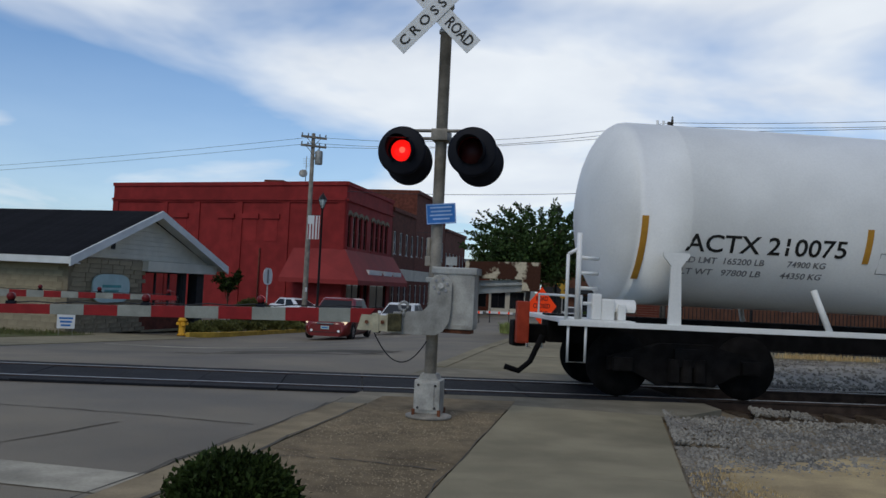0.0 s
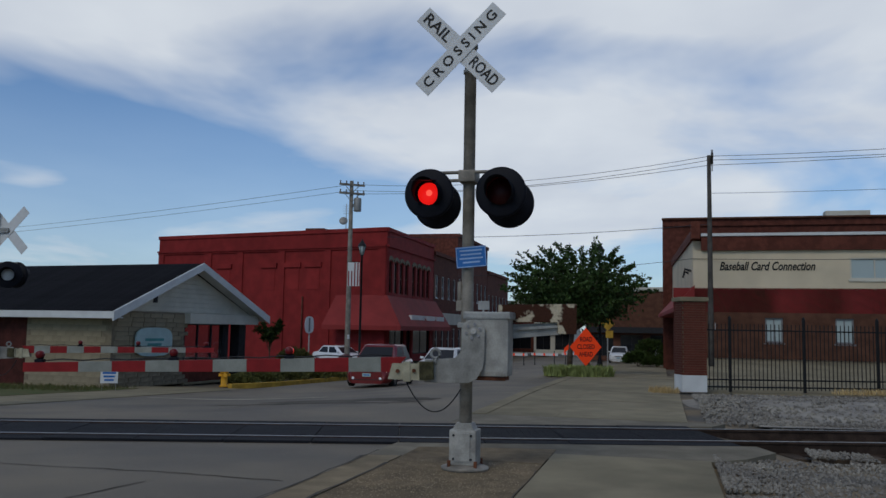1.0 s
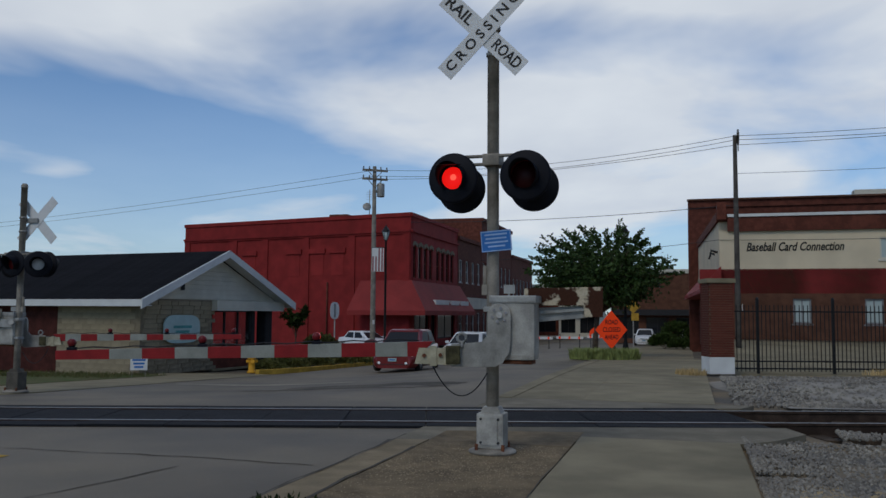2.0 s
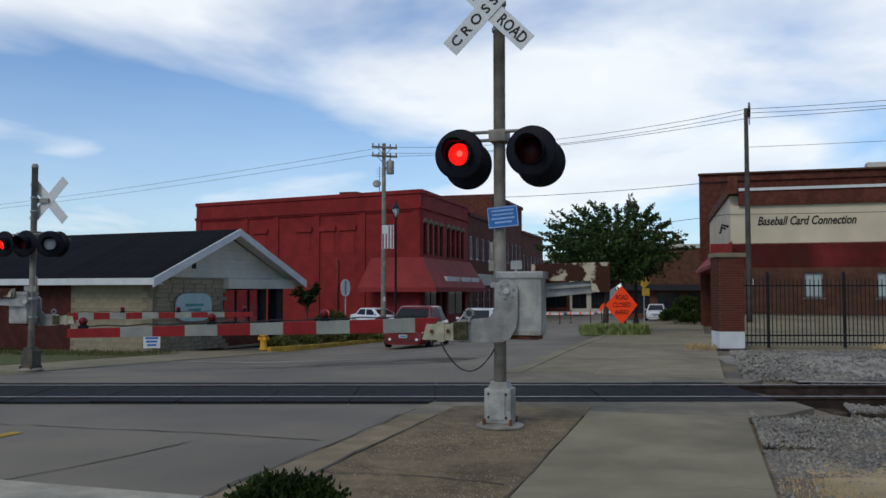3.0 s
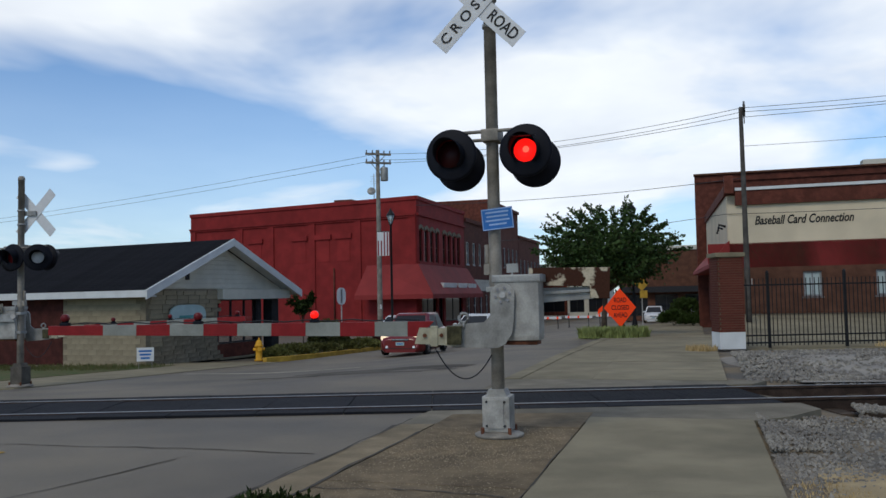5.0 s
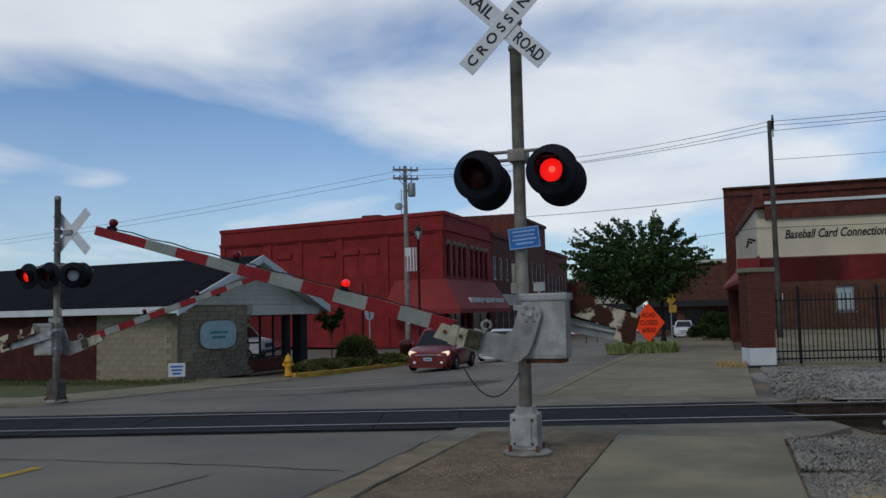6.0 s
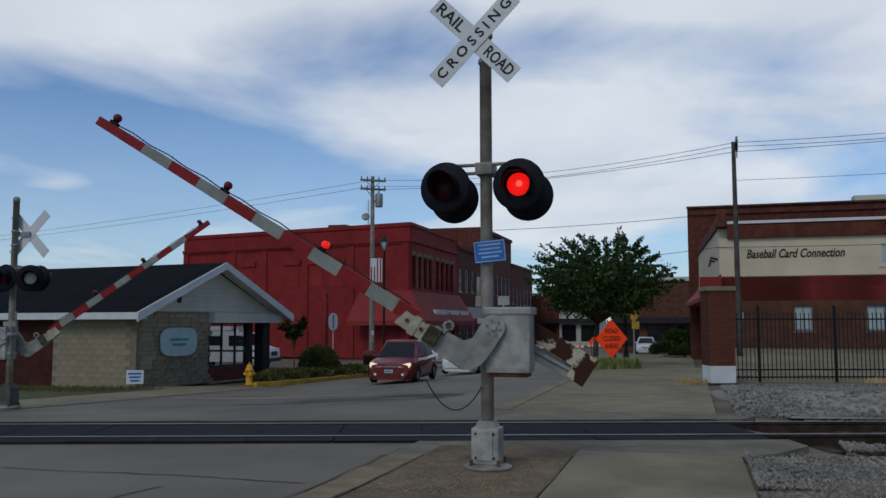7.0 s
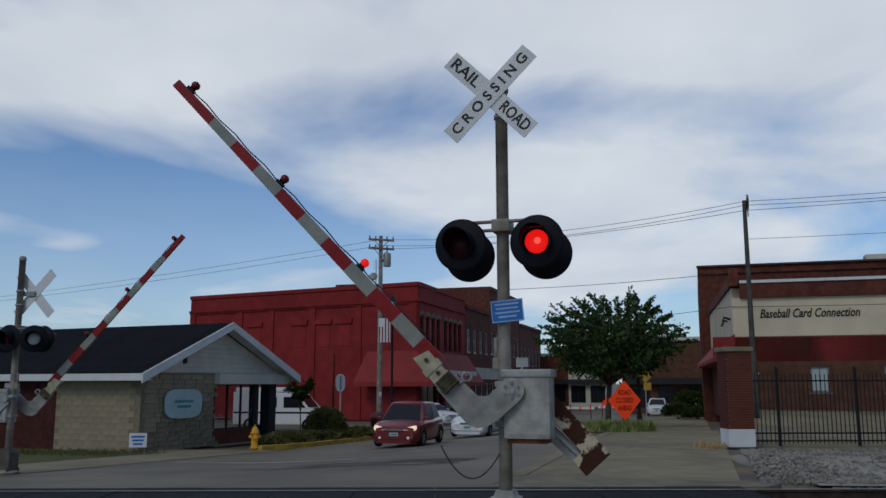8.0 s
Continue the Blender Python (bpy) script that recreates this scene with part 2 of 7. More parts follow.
DARKGLASS = glass("dark_glass", (0.012, 0.014, 0.017), 0.05)
PALEGLASS = glass("pale_glass", (0.40, 0.47, 0.47), 0.12)
CLEAR = glass("clear_pane", (0.03, 0.035, 0.035), 0.03, 0.25)
LEAF = mat("leaf", (0.045, 0.082, 0.020), 0.55, var=0.2, scale=3, island=0.55, spec=0.2)
LEAFDARK = mat("leaf_dark", (0.036, 0.060, 0.013), 0.65, var=0.2, scale=3, island=0.5, spec=0.12)
LEAFLIGHT = mat("leaf_light", (0.115, 0.118, 0.034), 0.6, var=0.2, scale=3, island=0.45)
BARK = mat("bark", (0.12, 0.095, 0.07), 0.95, var=0.25, scale=6, grain=30, bump=0.8)
YELLOW = mat("hydrant_yellow", (0.72, 0.36, 0.03), 0.55, var=0.10, scale=8, stain=0.2)
CURBYEL = mat("curb_yellow", (0.62, 0.38, 0.06), 0.8, var=0.15, scale=3, grain=30, stain=0.3)
MARKWHITE = mat("road_white", (0.52, 0.47, 0.37), 0.8, var=0.14, scale=2.5, grain=30, stain=0.4)
MARKYEL = mat("road_yellow", (0.55, 0.34, 0.05), 0.8, var=0.14, scale=2.5, stain=0.4)
PATCH = mat("asphalt_dark", (0.118, 0.102, 0.08), 0.85, var=0.15, scale=1.0, grain=50, bump=0.4, stain=0.3)
CARRED = mat("car_red", (0.17, 0.008, 0.008), 0.3, 0.0, var=0.04, coat=0.45, spec=0.4)
CARWHITE = mat("car_white", (0.74, 0.75, 0.76), 0.3, var=0.03, coat=0.6)
CARDARK = mat("car_dark", (0.03, 0.03, 0.033), 0.6)
CARGREY = mat("car_grey_trim", (0.25, 0.25, 0.26), 0.5)
TYRE = mat("tyre", (0.018, 0.018, 0.018), 0.9, var=0.2)
RIM = mat("rim_metal", (0.45, 0.45, 0.46), 0.35, 0.8)
HEADLIGHT = mat("headlight", (0.8, 0.78, 0.7), 0.15, emit=(1.0, 0.72, 0.45, 0.9))
LAMPCLEAR = mat("lamp_clear", (0.75, 0.77, 0.78), 0.15)
TANKWHITE = mat("tank_white", (0.84, 0.835, 0.81), 0.45, var=0.05, scale=0.9, grain=30, stain=0.12)
TANKGOLD = mat("tank_gold_strip", (0.55, 0.27, 0.04), 0.5, var=0.08)
TRUCKBLACK = mat("truck_black", (0.010, 0.009, 0.009), 0.85, var=0.3, scale=5, bump=0.4, spec=0.12)
INTERIOR = mat("interior_red", (0.18, 0.03, 0.03), 0.85, var=0.1, scale=2)
OVALSIGN = mat("oval_sign", (0.42, 0.56, 0.56), 0.5, var=0.06, scale=3)
TEALTXT = mat("teal_lettering", (0.10, 0.33, 0.33), 0.5)


# ---- mesh helpers ----
def box(bm, x0, x1, y0, y1, z0, z1, m=None, mi=0, bev=0.0):
    vs = [bm.verts.new((x, y, z)) for z in (z0, z1) for y in (y0, y1) for x in (x0, x1)]
    fs = [bm.faces.new([vs[i] for i in q]) for q in ((0, 2, 3, 1), (4, 5, 7, 6), (0, 1, 5, 4), (2, 6, 7, 3), (0, 4, 6, 2), (1, 3, 7, 5))]
    for f in fs:
        f.material_index = mi
    if bev:
        es = list({e for f in fs for e in f.edges})
        r = bmesh.ops.bevel(bm, geom=es, offset=bev, segments=2, affect="EDGES", profile=0.7)
        vs = list({v for f in r["faces"] for v in f.verts} | {v for v in vs if v.is_valid})
        for f in r["faces"]:
            f.material_index = mi
    if m is not None:
        bmesh.ops.transform(bm, matrix=m, verts=vs)
    return vs


def prism(bm, poly, d0, d1, m=None, mi=0, bev=0.0):
    """A polygon in x, z carried from y = d0 to y = d1."""
    a = [bm.verts.new((x, d0, z)) for x, z in poly]
    b = [bm.verts.new((x, d1, z)) for x, z in poly]
    n = len(poly)
    fs = [bm.faces.new(a), bm.faces.new(b[::-1])]
    fs += [bm.faces.new((a[i], b[i], b[(i + 1) % n], a[(i + 1) % n])) for i in range(n)]
    for f in fs:
        f.material_index = mi
    vs = a + b
    if bev:
        r = bmesh.ops.bevel(bm, geom=list({e for f in fs for e in f.edges}), offset=bev, segments=2, affect="EDGES", profile=0.7)
        vs = list({v for f in r["faces"] for v in f.verts} | {v for v in vs if v.is_valid})
        for f in r["faces"]:
            f.material_index = mi
    if m is not None:
        bmesh.ops.transform(bm, matrix=m, verts=vs)
    return vs


def lathe(bm, prof, seg=20, m=None, mi=0):
    """Rings of (radius, height) round z; a radius of 0 closes the end."""
    rows, allv = [], []
    for r, z in prof:
        if r < 1e-6:
            ring = [bm.verts.new((0, 0, z))]
        else:
            ring = [bm.verts.new((r * math.cos(2 * math.pi * i / seg), r * math.sin(2 * math.pi * i / seg), z)) for i in range(seg)]
        rows.append(ring)
        allv += ring
    for a, b in zip(rows, rows[1:]):
        for i in range(seg):
            j = (i + 1) % seg
            q = []
            for v in (a[i % len(a)], a[j % len(a)], b[j % len(b)], b[i % len(b)]):
                if v not in q:
                    q.append(v)
            if len(q) > 2:
                f = bm.faces.new(q)
                f.material_index, f.smooth = mi, True
    if m is not None:
        bmesh.ops.transform(bm, matrix=m, verts=allv)
    return allv


def cyl(bm, r, z0, z1, seg=16, m=None, mi=0, r2=None):
    r2 = r if r2 is None else r2
    return lathe(bm, [(0, z0), (r, z0), (r, z0), (r2, z1), (r2, z1), (0, z1)], seg, m, mi)


def tube(bm, pts, r, seg=8, mi=0, r1=None):
    """A round bar along points, tapering from r to r1."""
    pts = [Vector(p) for p in pts]
    r1 = r if r1 is None else r1
    rows = []
    for i, p in enumerate(pts):
        d = (pts[min(i + 1, len(pts) - 1)] - pts[max(i - 1, 0)]).normalized()
        s = d.cross(Vector((0, 0, 1)) if abs(d.z) < 0.9 else Vector((1, 0, 0))).normalized()
        t = s.cross(d)
        rr = r + (r1 - r) * i / max(1, len(pts) - 1)
        rows.append([bm.verts.new(p + rr * (math.cos(2 * math.pi * k / seg) * s + math.sin(2 * math.pi * k / seg) * t)) for k in range(seg)])
    for a, b in zip(rows, rows[1:]):
        for k in range(seg):
            f = bm.faces.new((a[k], a[(k + 1) % seg], b[(k + 1) % seg], b[k]))
            f.smooth, f.material_index = True, mi
    for ring, rev in ((rows[0], True), (rows[-1], False)):
        f = bm.faces.new(ring[::-1] if rev else ring)
        f.material_index = mi


def mesh_of(name, bm, mats, recalc=True):
    me = bpy.data.meshes.new(name)
    if recalc:
        bmesh.ops.recalc_face_normals(bm, faces=bm.faces[:])
    bm.to_mesh(me)
    bm.free()
    for m in mats if isinstance(mats, (list, tuple)) else [mats]:
        me.materials.append(m)
    return me


def part(name, bm, mats, parent=None, label="", m=None):
    """Links a bmesh as one mesh object, under a thing or a part."""
    ob = new(name, mesh_of(name, bm, mats))
    if parent:
        ob.parent = parent
    if m is not None:
        ob.matrix_basis = m
    if label:
        tagged(ob, label)
    return ob


def boxpart(name, dims, mats, parent=None, label="", m=None, bev=0.0):
    bm = bmesh.new()
    box(bm, *dims, bev=bev)
    return part(name, bm, mats, parent, label, m)


def thing(name, m, label, category, group="", kind=""):
    ob = new(name)
    ob.matrix_basis = m
    ob.empty_display_size = 0.2
    return tagged(ob, label, category, group, kind)


def lettering(name, text, size, mats, parent, m, label="", width=None, depth=0.003, shear=0.0, bold=0.0, spread=1.0):
    cu = bpy.data.curves.new(name, "FONT")
    cu.body, cu.size, cu.extrude, cu.align_x, cu.align_y = text, size, depth, "CENTER", "CENTER"
    cu.shear, cu.offset, cu.space_character = shear, bold, spread
    cu.resolution_u = 3
    tmp = new(name + "_curve", cu)
    bpy.context.view_layer.update()
    me = bpy.data.meshes.new_from_object(tmp.evaluated_get(bpy.context.evaluated_depsgraph_get()))
    bpy.data.objects.remove(tmp)
    bpy.data.curves.remove(cu)
    if width:
        xs = [v.co.x for v in me.vertices]
        k = width / (max(xs) - min(xs))
        for v in me.vertices:
            v.co.x *= k
    me.materials.clear()
    me.materials.append(mats)
    ob = new(name, me)
    ob.parent = parent
    ob.matrix_basis = m
    if label:
        tagged(ob, label)
    return ob


# ---- plan ----
SKEW = radians(17)                       # the road leans to the right of the track's normal
RU = Vector((math.cos(SKEW), -math.sin(SKEW), 0))   # across the road, to its right
RV = Vector((math.sin(SKEW), math.cos(SKEW), 0))    # along the road, away
ROADROT = pose(0, 0, 0, 0, 0, -17)


def lerp_table(tab, v):
    if v <= tab[0][0]:
        return tab[0][1]
    for (a, p), (b, q) in zip(tab, tab[1:]):
        if v <= b:
            k = (v - a) / (b - a)
            return p + (q - p) * k
    return tab[-1][1]


LEFT_FALL = [(14.4, 0.0), (19, -0.25), (31, -0.65), (45, -0.95), (66, -1.2), (90, -1.6), (140, -2.0)]
RIGHT_FALL = [(22, 0.0), (33, -0.15), (45, -0.45), (66, -1.0), (90, -1.5), (140, -2.0)]


def zg(x, y):
    """Height of the ground."""
    u = x * RU.x + y * RU.y
    w = min(1, max(0, (u + 12) / 8))
    w = w * w * (3 - 2 * w)
    return (1 - w) * lerp_table(LEFT_FALL, y) + w * lerp_table(RIGHT_FALL, y)


def uv(u, v, dz=0.0):
    p = RU * u + RV * v
    return Vector((p.x, p.y, zg(p.x, p.y) + dz))


def sheet(name, us, vs, top, mats, thick=0.0, label="", category="", kind="structure", parent=None, grid=None):
    """A slab that follows the ground, over the road's own axes."""
    bm = bmesh.new()
    g = [[bm.verts.new(uv(u, v, top)) for u in us] for v in vs]
    for r, s in zip(g, g[1:]):
        for i in range(len(us) - 1):
            bm.faces.new((r[i], r[i + 1], s[i + 1], s[i]))
    if thick:
        ex = bmesh.ops.extrude_face_region(bm, geom=bm.faces[:])
        bmesh.ops.translate(bm, vec=(0, 0, -thick), verts=[v for v in ex["geom"] if isinstance(v, bmesh.types.BMVert)])
    ob = part(name, bm, mats, parent)
    if kind or label:
        tagged(ob, label, category, kind=kind)
    return ob


def span(a, b, step):
    n = max(1, int(math.ceil((b - a) / step)))
    return [a + (b - a) * i / n for i in range(n + 1)]


# ---- ground, road, track ----
TRACK_Y = 12.95
PANEL_END = 4.75


def trench(x, y):
    """The ballast bed lies lower than the street beside the rails."""
    return -0.17 * min(1, max(0, (x - PANEL_END - 0.2) / 0.6)) * min(1, max(0, (2.3 - abs(y - TRACK_Y)) / 0.8))


def ground():
    xs = [-900, -500, -250, -120] + span(-70, -20, 5) + span(-18, 18, 1.0) + span(20, 70, 5) + [120, 250, 500, 900]
    ys = [-300, -120, -50, -20] + span(-10, 50, 1.0) + span(55, 150, 5) + [220, 350, 600, 1000, 1800]
    bm = bmesh.new()
    g = [[bm.verts.new((x, y, zg(x, y) - 0.09 + trench(x, y) + (0.012 * noise.noise((x, y, 0)) if abs(x) < 19 and y < 50 else 0))) for x in xs] for y in ys]
    for r, s in zip(g, g[1:]):
        for i in range(len(xs) - 1):
            bm.faces.new((r[i], r[i + 1], s[i + 1], s[i])).smooth = True
    ob = part("ground", bm, DIRT)
    tagged(ob, "brown gritty dirt ground with scattered gravel", "ground", kind="structure")


ground()
CURB_U, ROAD_L = -3.55, -14.2
tagged(sheet("road", span(ROAD_L, CURB_U, 1.2), span(-14, 150, 1.5), -0.035, ASPHALT, 0.05), "worn grey asphalt street crossing the track", "road", kind="structure")
# markings
sheet("stop_line", span(-10.0, -3.6, 0.8), span(4.9, 5.56, 0.6), -0.028, MARKWHITE, label="worn white stop bar on the road", category="road marking")
sheet("stop_line", span(-13.6, -8.4, 0.5), span(20.3, 20.62, 0.5), -0.028, MARKWHITE, label="thin worn white line on the far road", category="road marking")
sheet("edge_line", span(-10.6, -8.8, 0.5), span(26.3, 26.6, 0.5), -0.028, MARKWHITE, label="short white line on the far road", category="road marking")
sheet("centre_line", [-7.38, -7.22], span(-2, 7.55, 0.8), -0.028, MARKYEL, label="faded yellow centre line", category="road marking")


def oil_stain(cu, cv, ru, rv, seed):
    """A dark worn stain with a ragged outline, lying on the asphalt."""
    bm = bmesh.new()
    mid = bm.verts.new(uv(cu, cv, -0.03))
    ring = []
    for k in range(48):
        a = 2 * math.pi * k / 48
        r = 1 + 0.45 * noise.noise((3 * math.cos(a), 3 * math.sin(a), seed)) + 0.25 * noise.noise((9 * math.cos(a), 9 * math.sin(a), seed))
        ring.append(bm.verts.new(uv(cu + ru * r * math.cos(a), cv + rv * r * math.sin(a), -0.03)))
    for k in range(48):
        bm.faces.new((mid, ring[k], ring[(k + 1) % 48]))
    tagged(part("asphalt_stain", bm, PATCH), "dark oil stain on the asphalt", "road stain", kind="structure")


for k, where in enumerate(((-7.2, 18.2, 1.9, 0.7), (-5.9, 19.0, 1.1, 0.4), (-8.9, 17.4, 1.0, 0.3))):
    oil_stain(*where, 3.7 * k)


def crack(points, seed, dz=-0.03, wide=1.0):
    """A dark tar line wandering over the road."""
    rnd = random.Random(seed)
    bm = bmesh.new()
    prev = None
    for (a, b), (c, d) in zip(points, points[1:]):
        for k in range(8):
            u, v = a + (c - a) * k / 8 + rnd.uniform(-0.035, 0.035), b + (d - b) * k / 8 + rnd.uniform(-0.035, 0.035)
            w = rnd.uniform(0.008, 0.022) * wide
            cur = [bm.verts.new(uv(u - w, v - w, dz)), bm.verts.new(uv(u + w, v + w, dz))]
            if prev:
                bm.faces.new((prev[0], prev[1], cur[1], cur[0]))
            prev = cur
    tagged(part("road_crack", bm, PATCH), "dark crack line in the asphalt", "road crack", kind="structure")


crack([(-9.5, 7.9), (-7.2, 8.0), (-5.2, 8.1), (-3.6, 8.05)], 1)
crack([(-6.6, 2.5), (-5.7, 5.0), (-5.0, 7.9)], 2)
crack([(-3.62, 5.5), (-3.6, 8.0), (-3.63, 11.0)], 3)
crack([(-12.5, 16.5), (-9.0, 16.7), (-5.0, 16.6)], 4)
crack([(-1.36, 2.5), (-1.35, 6.0), (-1.36, 9.9)], 6, 0.006, 0.35)
crack([(-3.13, 2.5), (-3.14, 6.0), (-3.13, 9.9)], 7, 0.006, 1.3)
crack([(-3.1, 6.5), (-2.2, 6.58), (-1.4, 6.5)], 8, 0.006, 0.7)
crack([(-3.57, 2.5), (-3.58, 6.0), (-3.57, 10.4)], 9, 0.002, 0.9)
crack([(-8.9, 15.8), (-8.7, 22.0), (-8.8, 33.0)], 5)

# curbs
def curb(u0, u1, v0, v1, top, mats, label):
    base = tagged(sheet("curb", [u0, u1], span(v0, v1, 1.0), top - 0.012, mats, 0.16), label, "curb", kind="structure")
    return base


def slabs(parent_label, u0, u1, v0, v1, step, top, mats, name="pavement"):
    """A pavement of separate slabs on a dark joint bed."""
    bed = tagged(sheet(name, span(u0, u1, 1.0), span(v0, v1, 1.0), top - 0.02, DIRT, 0.12), parent_label, "pavement", kind="structure")
    n = max(1, round((v1 - v0) / step))
    for i in range(n):
        a, b = v0 + (v1 - v0) * i / n, v0 + (v1 - v0) * (i + 1) / n
        bm = bmesh.new()
        e = 0.008
        q = [[uv(u, v, top + random.uniform(-0.003, 0.003)) for u in (u0 + e, u1 - e)] for v in span(a + e, b - e, 1.0)]
        vs = [[bm.verts.new(p) for p in r] for r in q]
        for r, s in zip(vs, vs[1:]):
            bm.faces.new((r[0], r[1], s[1], s[0]))
        ex = bmesh.ops.extrude_face_region(bm, geom=bm.faces[:])
        bmesh.ops.translate(bm, vec=(0, 0, -0.05), verts=[v for v in ex["geom"] if isinstance(v, bmesh.types.BMVert)])
        part("slab", bm, mats, bed)
    return bed


slabs("pale concrete pavement slabs beside the street", -1.35, 0.6, -9, 10.9, 3.95, 0.0, CONCRETE)
slabs("brown exposed-aggregate strip between curb and pavement", -3.12, -1.35, -9, 9.95, 3.2, 0.0, AGGREGATE, "aggregate_strip")
curb(CURB_U, -3.15, -9, 10.75, 0.005, CURBTAN, "worn concrete curb with a dark joint")


def apron(corners, top, label, mats=None):
    """A cast slab between the skewed pavement and the straight track edge."""
    bm = bmesh.new()
    a = [bm.verts.new((x, y, zg(x, y) + top)) for x, y in corners]
    b = [bm.verts.new((x, y, zg(x, y) + top - 0.1)) for x, y in corners]
    bm.faces.new(a), bm.faces.new(b[::-1])
    for i in range(len(a)):
        j = (i + 1) % len(a)
        bm.faces.new((a[i], b[i], b[j], a[j]))
    tagged(part("crossing_apron", bm, mats or APRON), label, "apron", kind="structure")


apron([(-0.49, 10.57), (3.76, 10.24), (4.3, 10.5), (4.95, 11.1), (4.95, 11.735), (-0.14, 11.735)], -0.006, "concrete apron between the pavement and the track")
apron([(-0.07, 10.43), (1.61, 9.93), (2.0, 11.2), (0.17, 11.3)], 0.0, "brown aggregate end piece beside the track", AGGREGATE)
# beyond the track
slabs("pale concrete pavement on the far side of the track", -1.9, 0.45, 15.6, 34, 2.0, 0.0, CONCRETE)
slabs("pale concrete pavement on the far side of the track", -2.1, 0.2, 34, 74, 4.0, 0.0, CONCRETE)
tagged(sheet("verge", span(-3.2, -1.9, 0.6), span(15.6, 74, 1.5), -0.004, CONCRETE, 0.1), "wide concrete strip along the far curb", "verge", kind="structure")
curb(-3.5, -3.2, 15.6, 100, 0.02, CONCRETE, "concrete curb on the far side of the track")
apron([(0.67, 14.17), (5.2, 14.17), (5.6, 14.62), (5.35, 14.75), (1.2, 15.93)], -0.006, "concrete apron between track and far pavement")
# far-left curb, painted yellow, with its verge
bm = bmesh.new()
ln = [(-14.95, 27.6), (-14.6, 28.6), (-14.3, 30.5), (-14.25, 34), (-14.2, 38), (-14.2, 43)]
for (a, b), (c, d) in zip(ln, ln[1:]):
    p, q = uv(a, b), uv(c, d)
    n = Vector((-(q - p).y, (q - p).x, 0)).normalized() * 0.2
    vs = [bm.verts.new(w + Vector((0, 0, h))) for h in (-0.06, 0.12) for w in (p, q, q + n, p + n)]
    for k in ((0, 1, 5, 4), (1, 2, 6, 5), (2, 3, 7, 6), (3, 0, 4, 7), (4, 5, 6, 7)):
        bm.faces.new([vs[i] for i in k])
tagged(part("curb", bm, CURBYEL), "yellow-painted curb round the planting bed", "curb", kind="structure")
tagged(sheet("pavement", span(-24, ROAD_L, 1.6), span(15, 27.2, 1.5), -0.02, CONCRETE, 0.06), "concrete yard and pavement before the stone office", "pavement", kind="structure")
tagged(sheet("lawn", span(-34, -17.0, 2), span(17.2, 25.0, 1.5), -0.008, GRASS, 0.05), "thin green lawn strip before the office wall", "lawn", kind="structure")
tagged(sheet("car_park", span(-60, ROAD_L - 0.25, 4), span(38.5, 62, 2.5), -0.03, ASPHALT, 0.05), "grey asphalt car park behind the office", "car park", kind="structure")


def track():
    """Sleepers, two rails and the rubber crossing panels."""
    t = thing("track", pose(0, TRACK_Y, -0.03), "single railway track on dark sleepers, rubber panels at the road", "railway track", kind="structure")
    bm = bmesh.new()
    box(bm, -0.11, 0.11, -1.3, 1.3, -0.22, -0.125, bev=0.012)
    tie = mesh_of("tie", bm, TIE)
    x = PANEL_END + 0.3
    while x < 62:
        o = new("tie", tie)
        o.parent, o.matrix_basis = t, pose(x, random.uniform(-0.05, 0.05), random.uniform(-0.012, 0.012), 0, 0, random.uniform(-1.5, 1.5))
        x += 0.53
    prof = [(-0.07, -0.12), (0.07, -0.12), (0.07, -0.105), (0.012, -0.085), (0.012, 0.045), (0.036, 0.055), (0.036, 0.088), (-0.036, 0.088), (-0.036, 0.055), (-0.012, 0.045), (-0.012, -0.085), (-0.07, -0.105)]
    for side in (-1, 1):
        bm = bmesh.new()
        prism(bm, prof, -90, 90, pose(0, side * 0.755, -0.05, 0, 0, -90))
        r = part("rail", bm, RAILSIDE, t, "rusty steel rail with a bright worn head")
        boxpart("rail_head", (-90, 90, side * 0.755 - 0.03, side * 0.755 + 0.03, 0.036, 0.042), RAILTOP, r)
    bm = bmesh.new()
    box(bm, -0.6, 0.6, -0.62, 0.62, -0.12, 0.03, bev=0.01)
    mid = mesh_of("panel", bm, RUBBER)
    bm = bmesh.new()
    box(bm, -0.6, 0.6, -0.62, 0.62, -0.12, 0.03, bev=0.01)
    for k in range(-5, 6):
        box(bm, k * 0.11 - 0.025, k * 0.11 + 0.025, -0.58, 0.58, 0.028, 0.034)
    ribbed = mesh_of("panel", bm, RUBBER)
    bm = bmesh.new()
    box(bm, -0.6, 0.6, -0.19, 0.19, -0.12, 0.03, bev=0.01)
    edge = mesh_of("panel", bm, RUBBER)
    x = PANEL_END - 0.61
    while x > -22:
        for me, y in ((ribbed if x > 1.2 else mid, 0), (edge, -1.02), (edge, 1.02)):
            o = new("panel", me)
            o.parent, o.matrix_basis = t, pose(x, y, random.uniform(-0.004, 0.006), random.uniform(-0.3, 0.3), 0, 0)
        x -= 1.215
    return t


track()


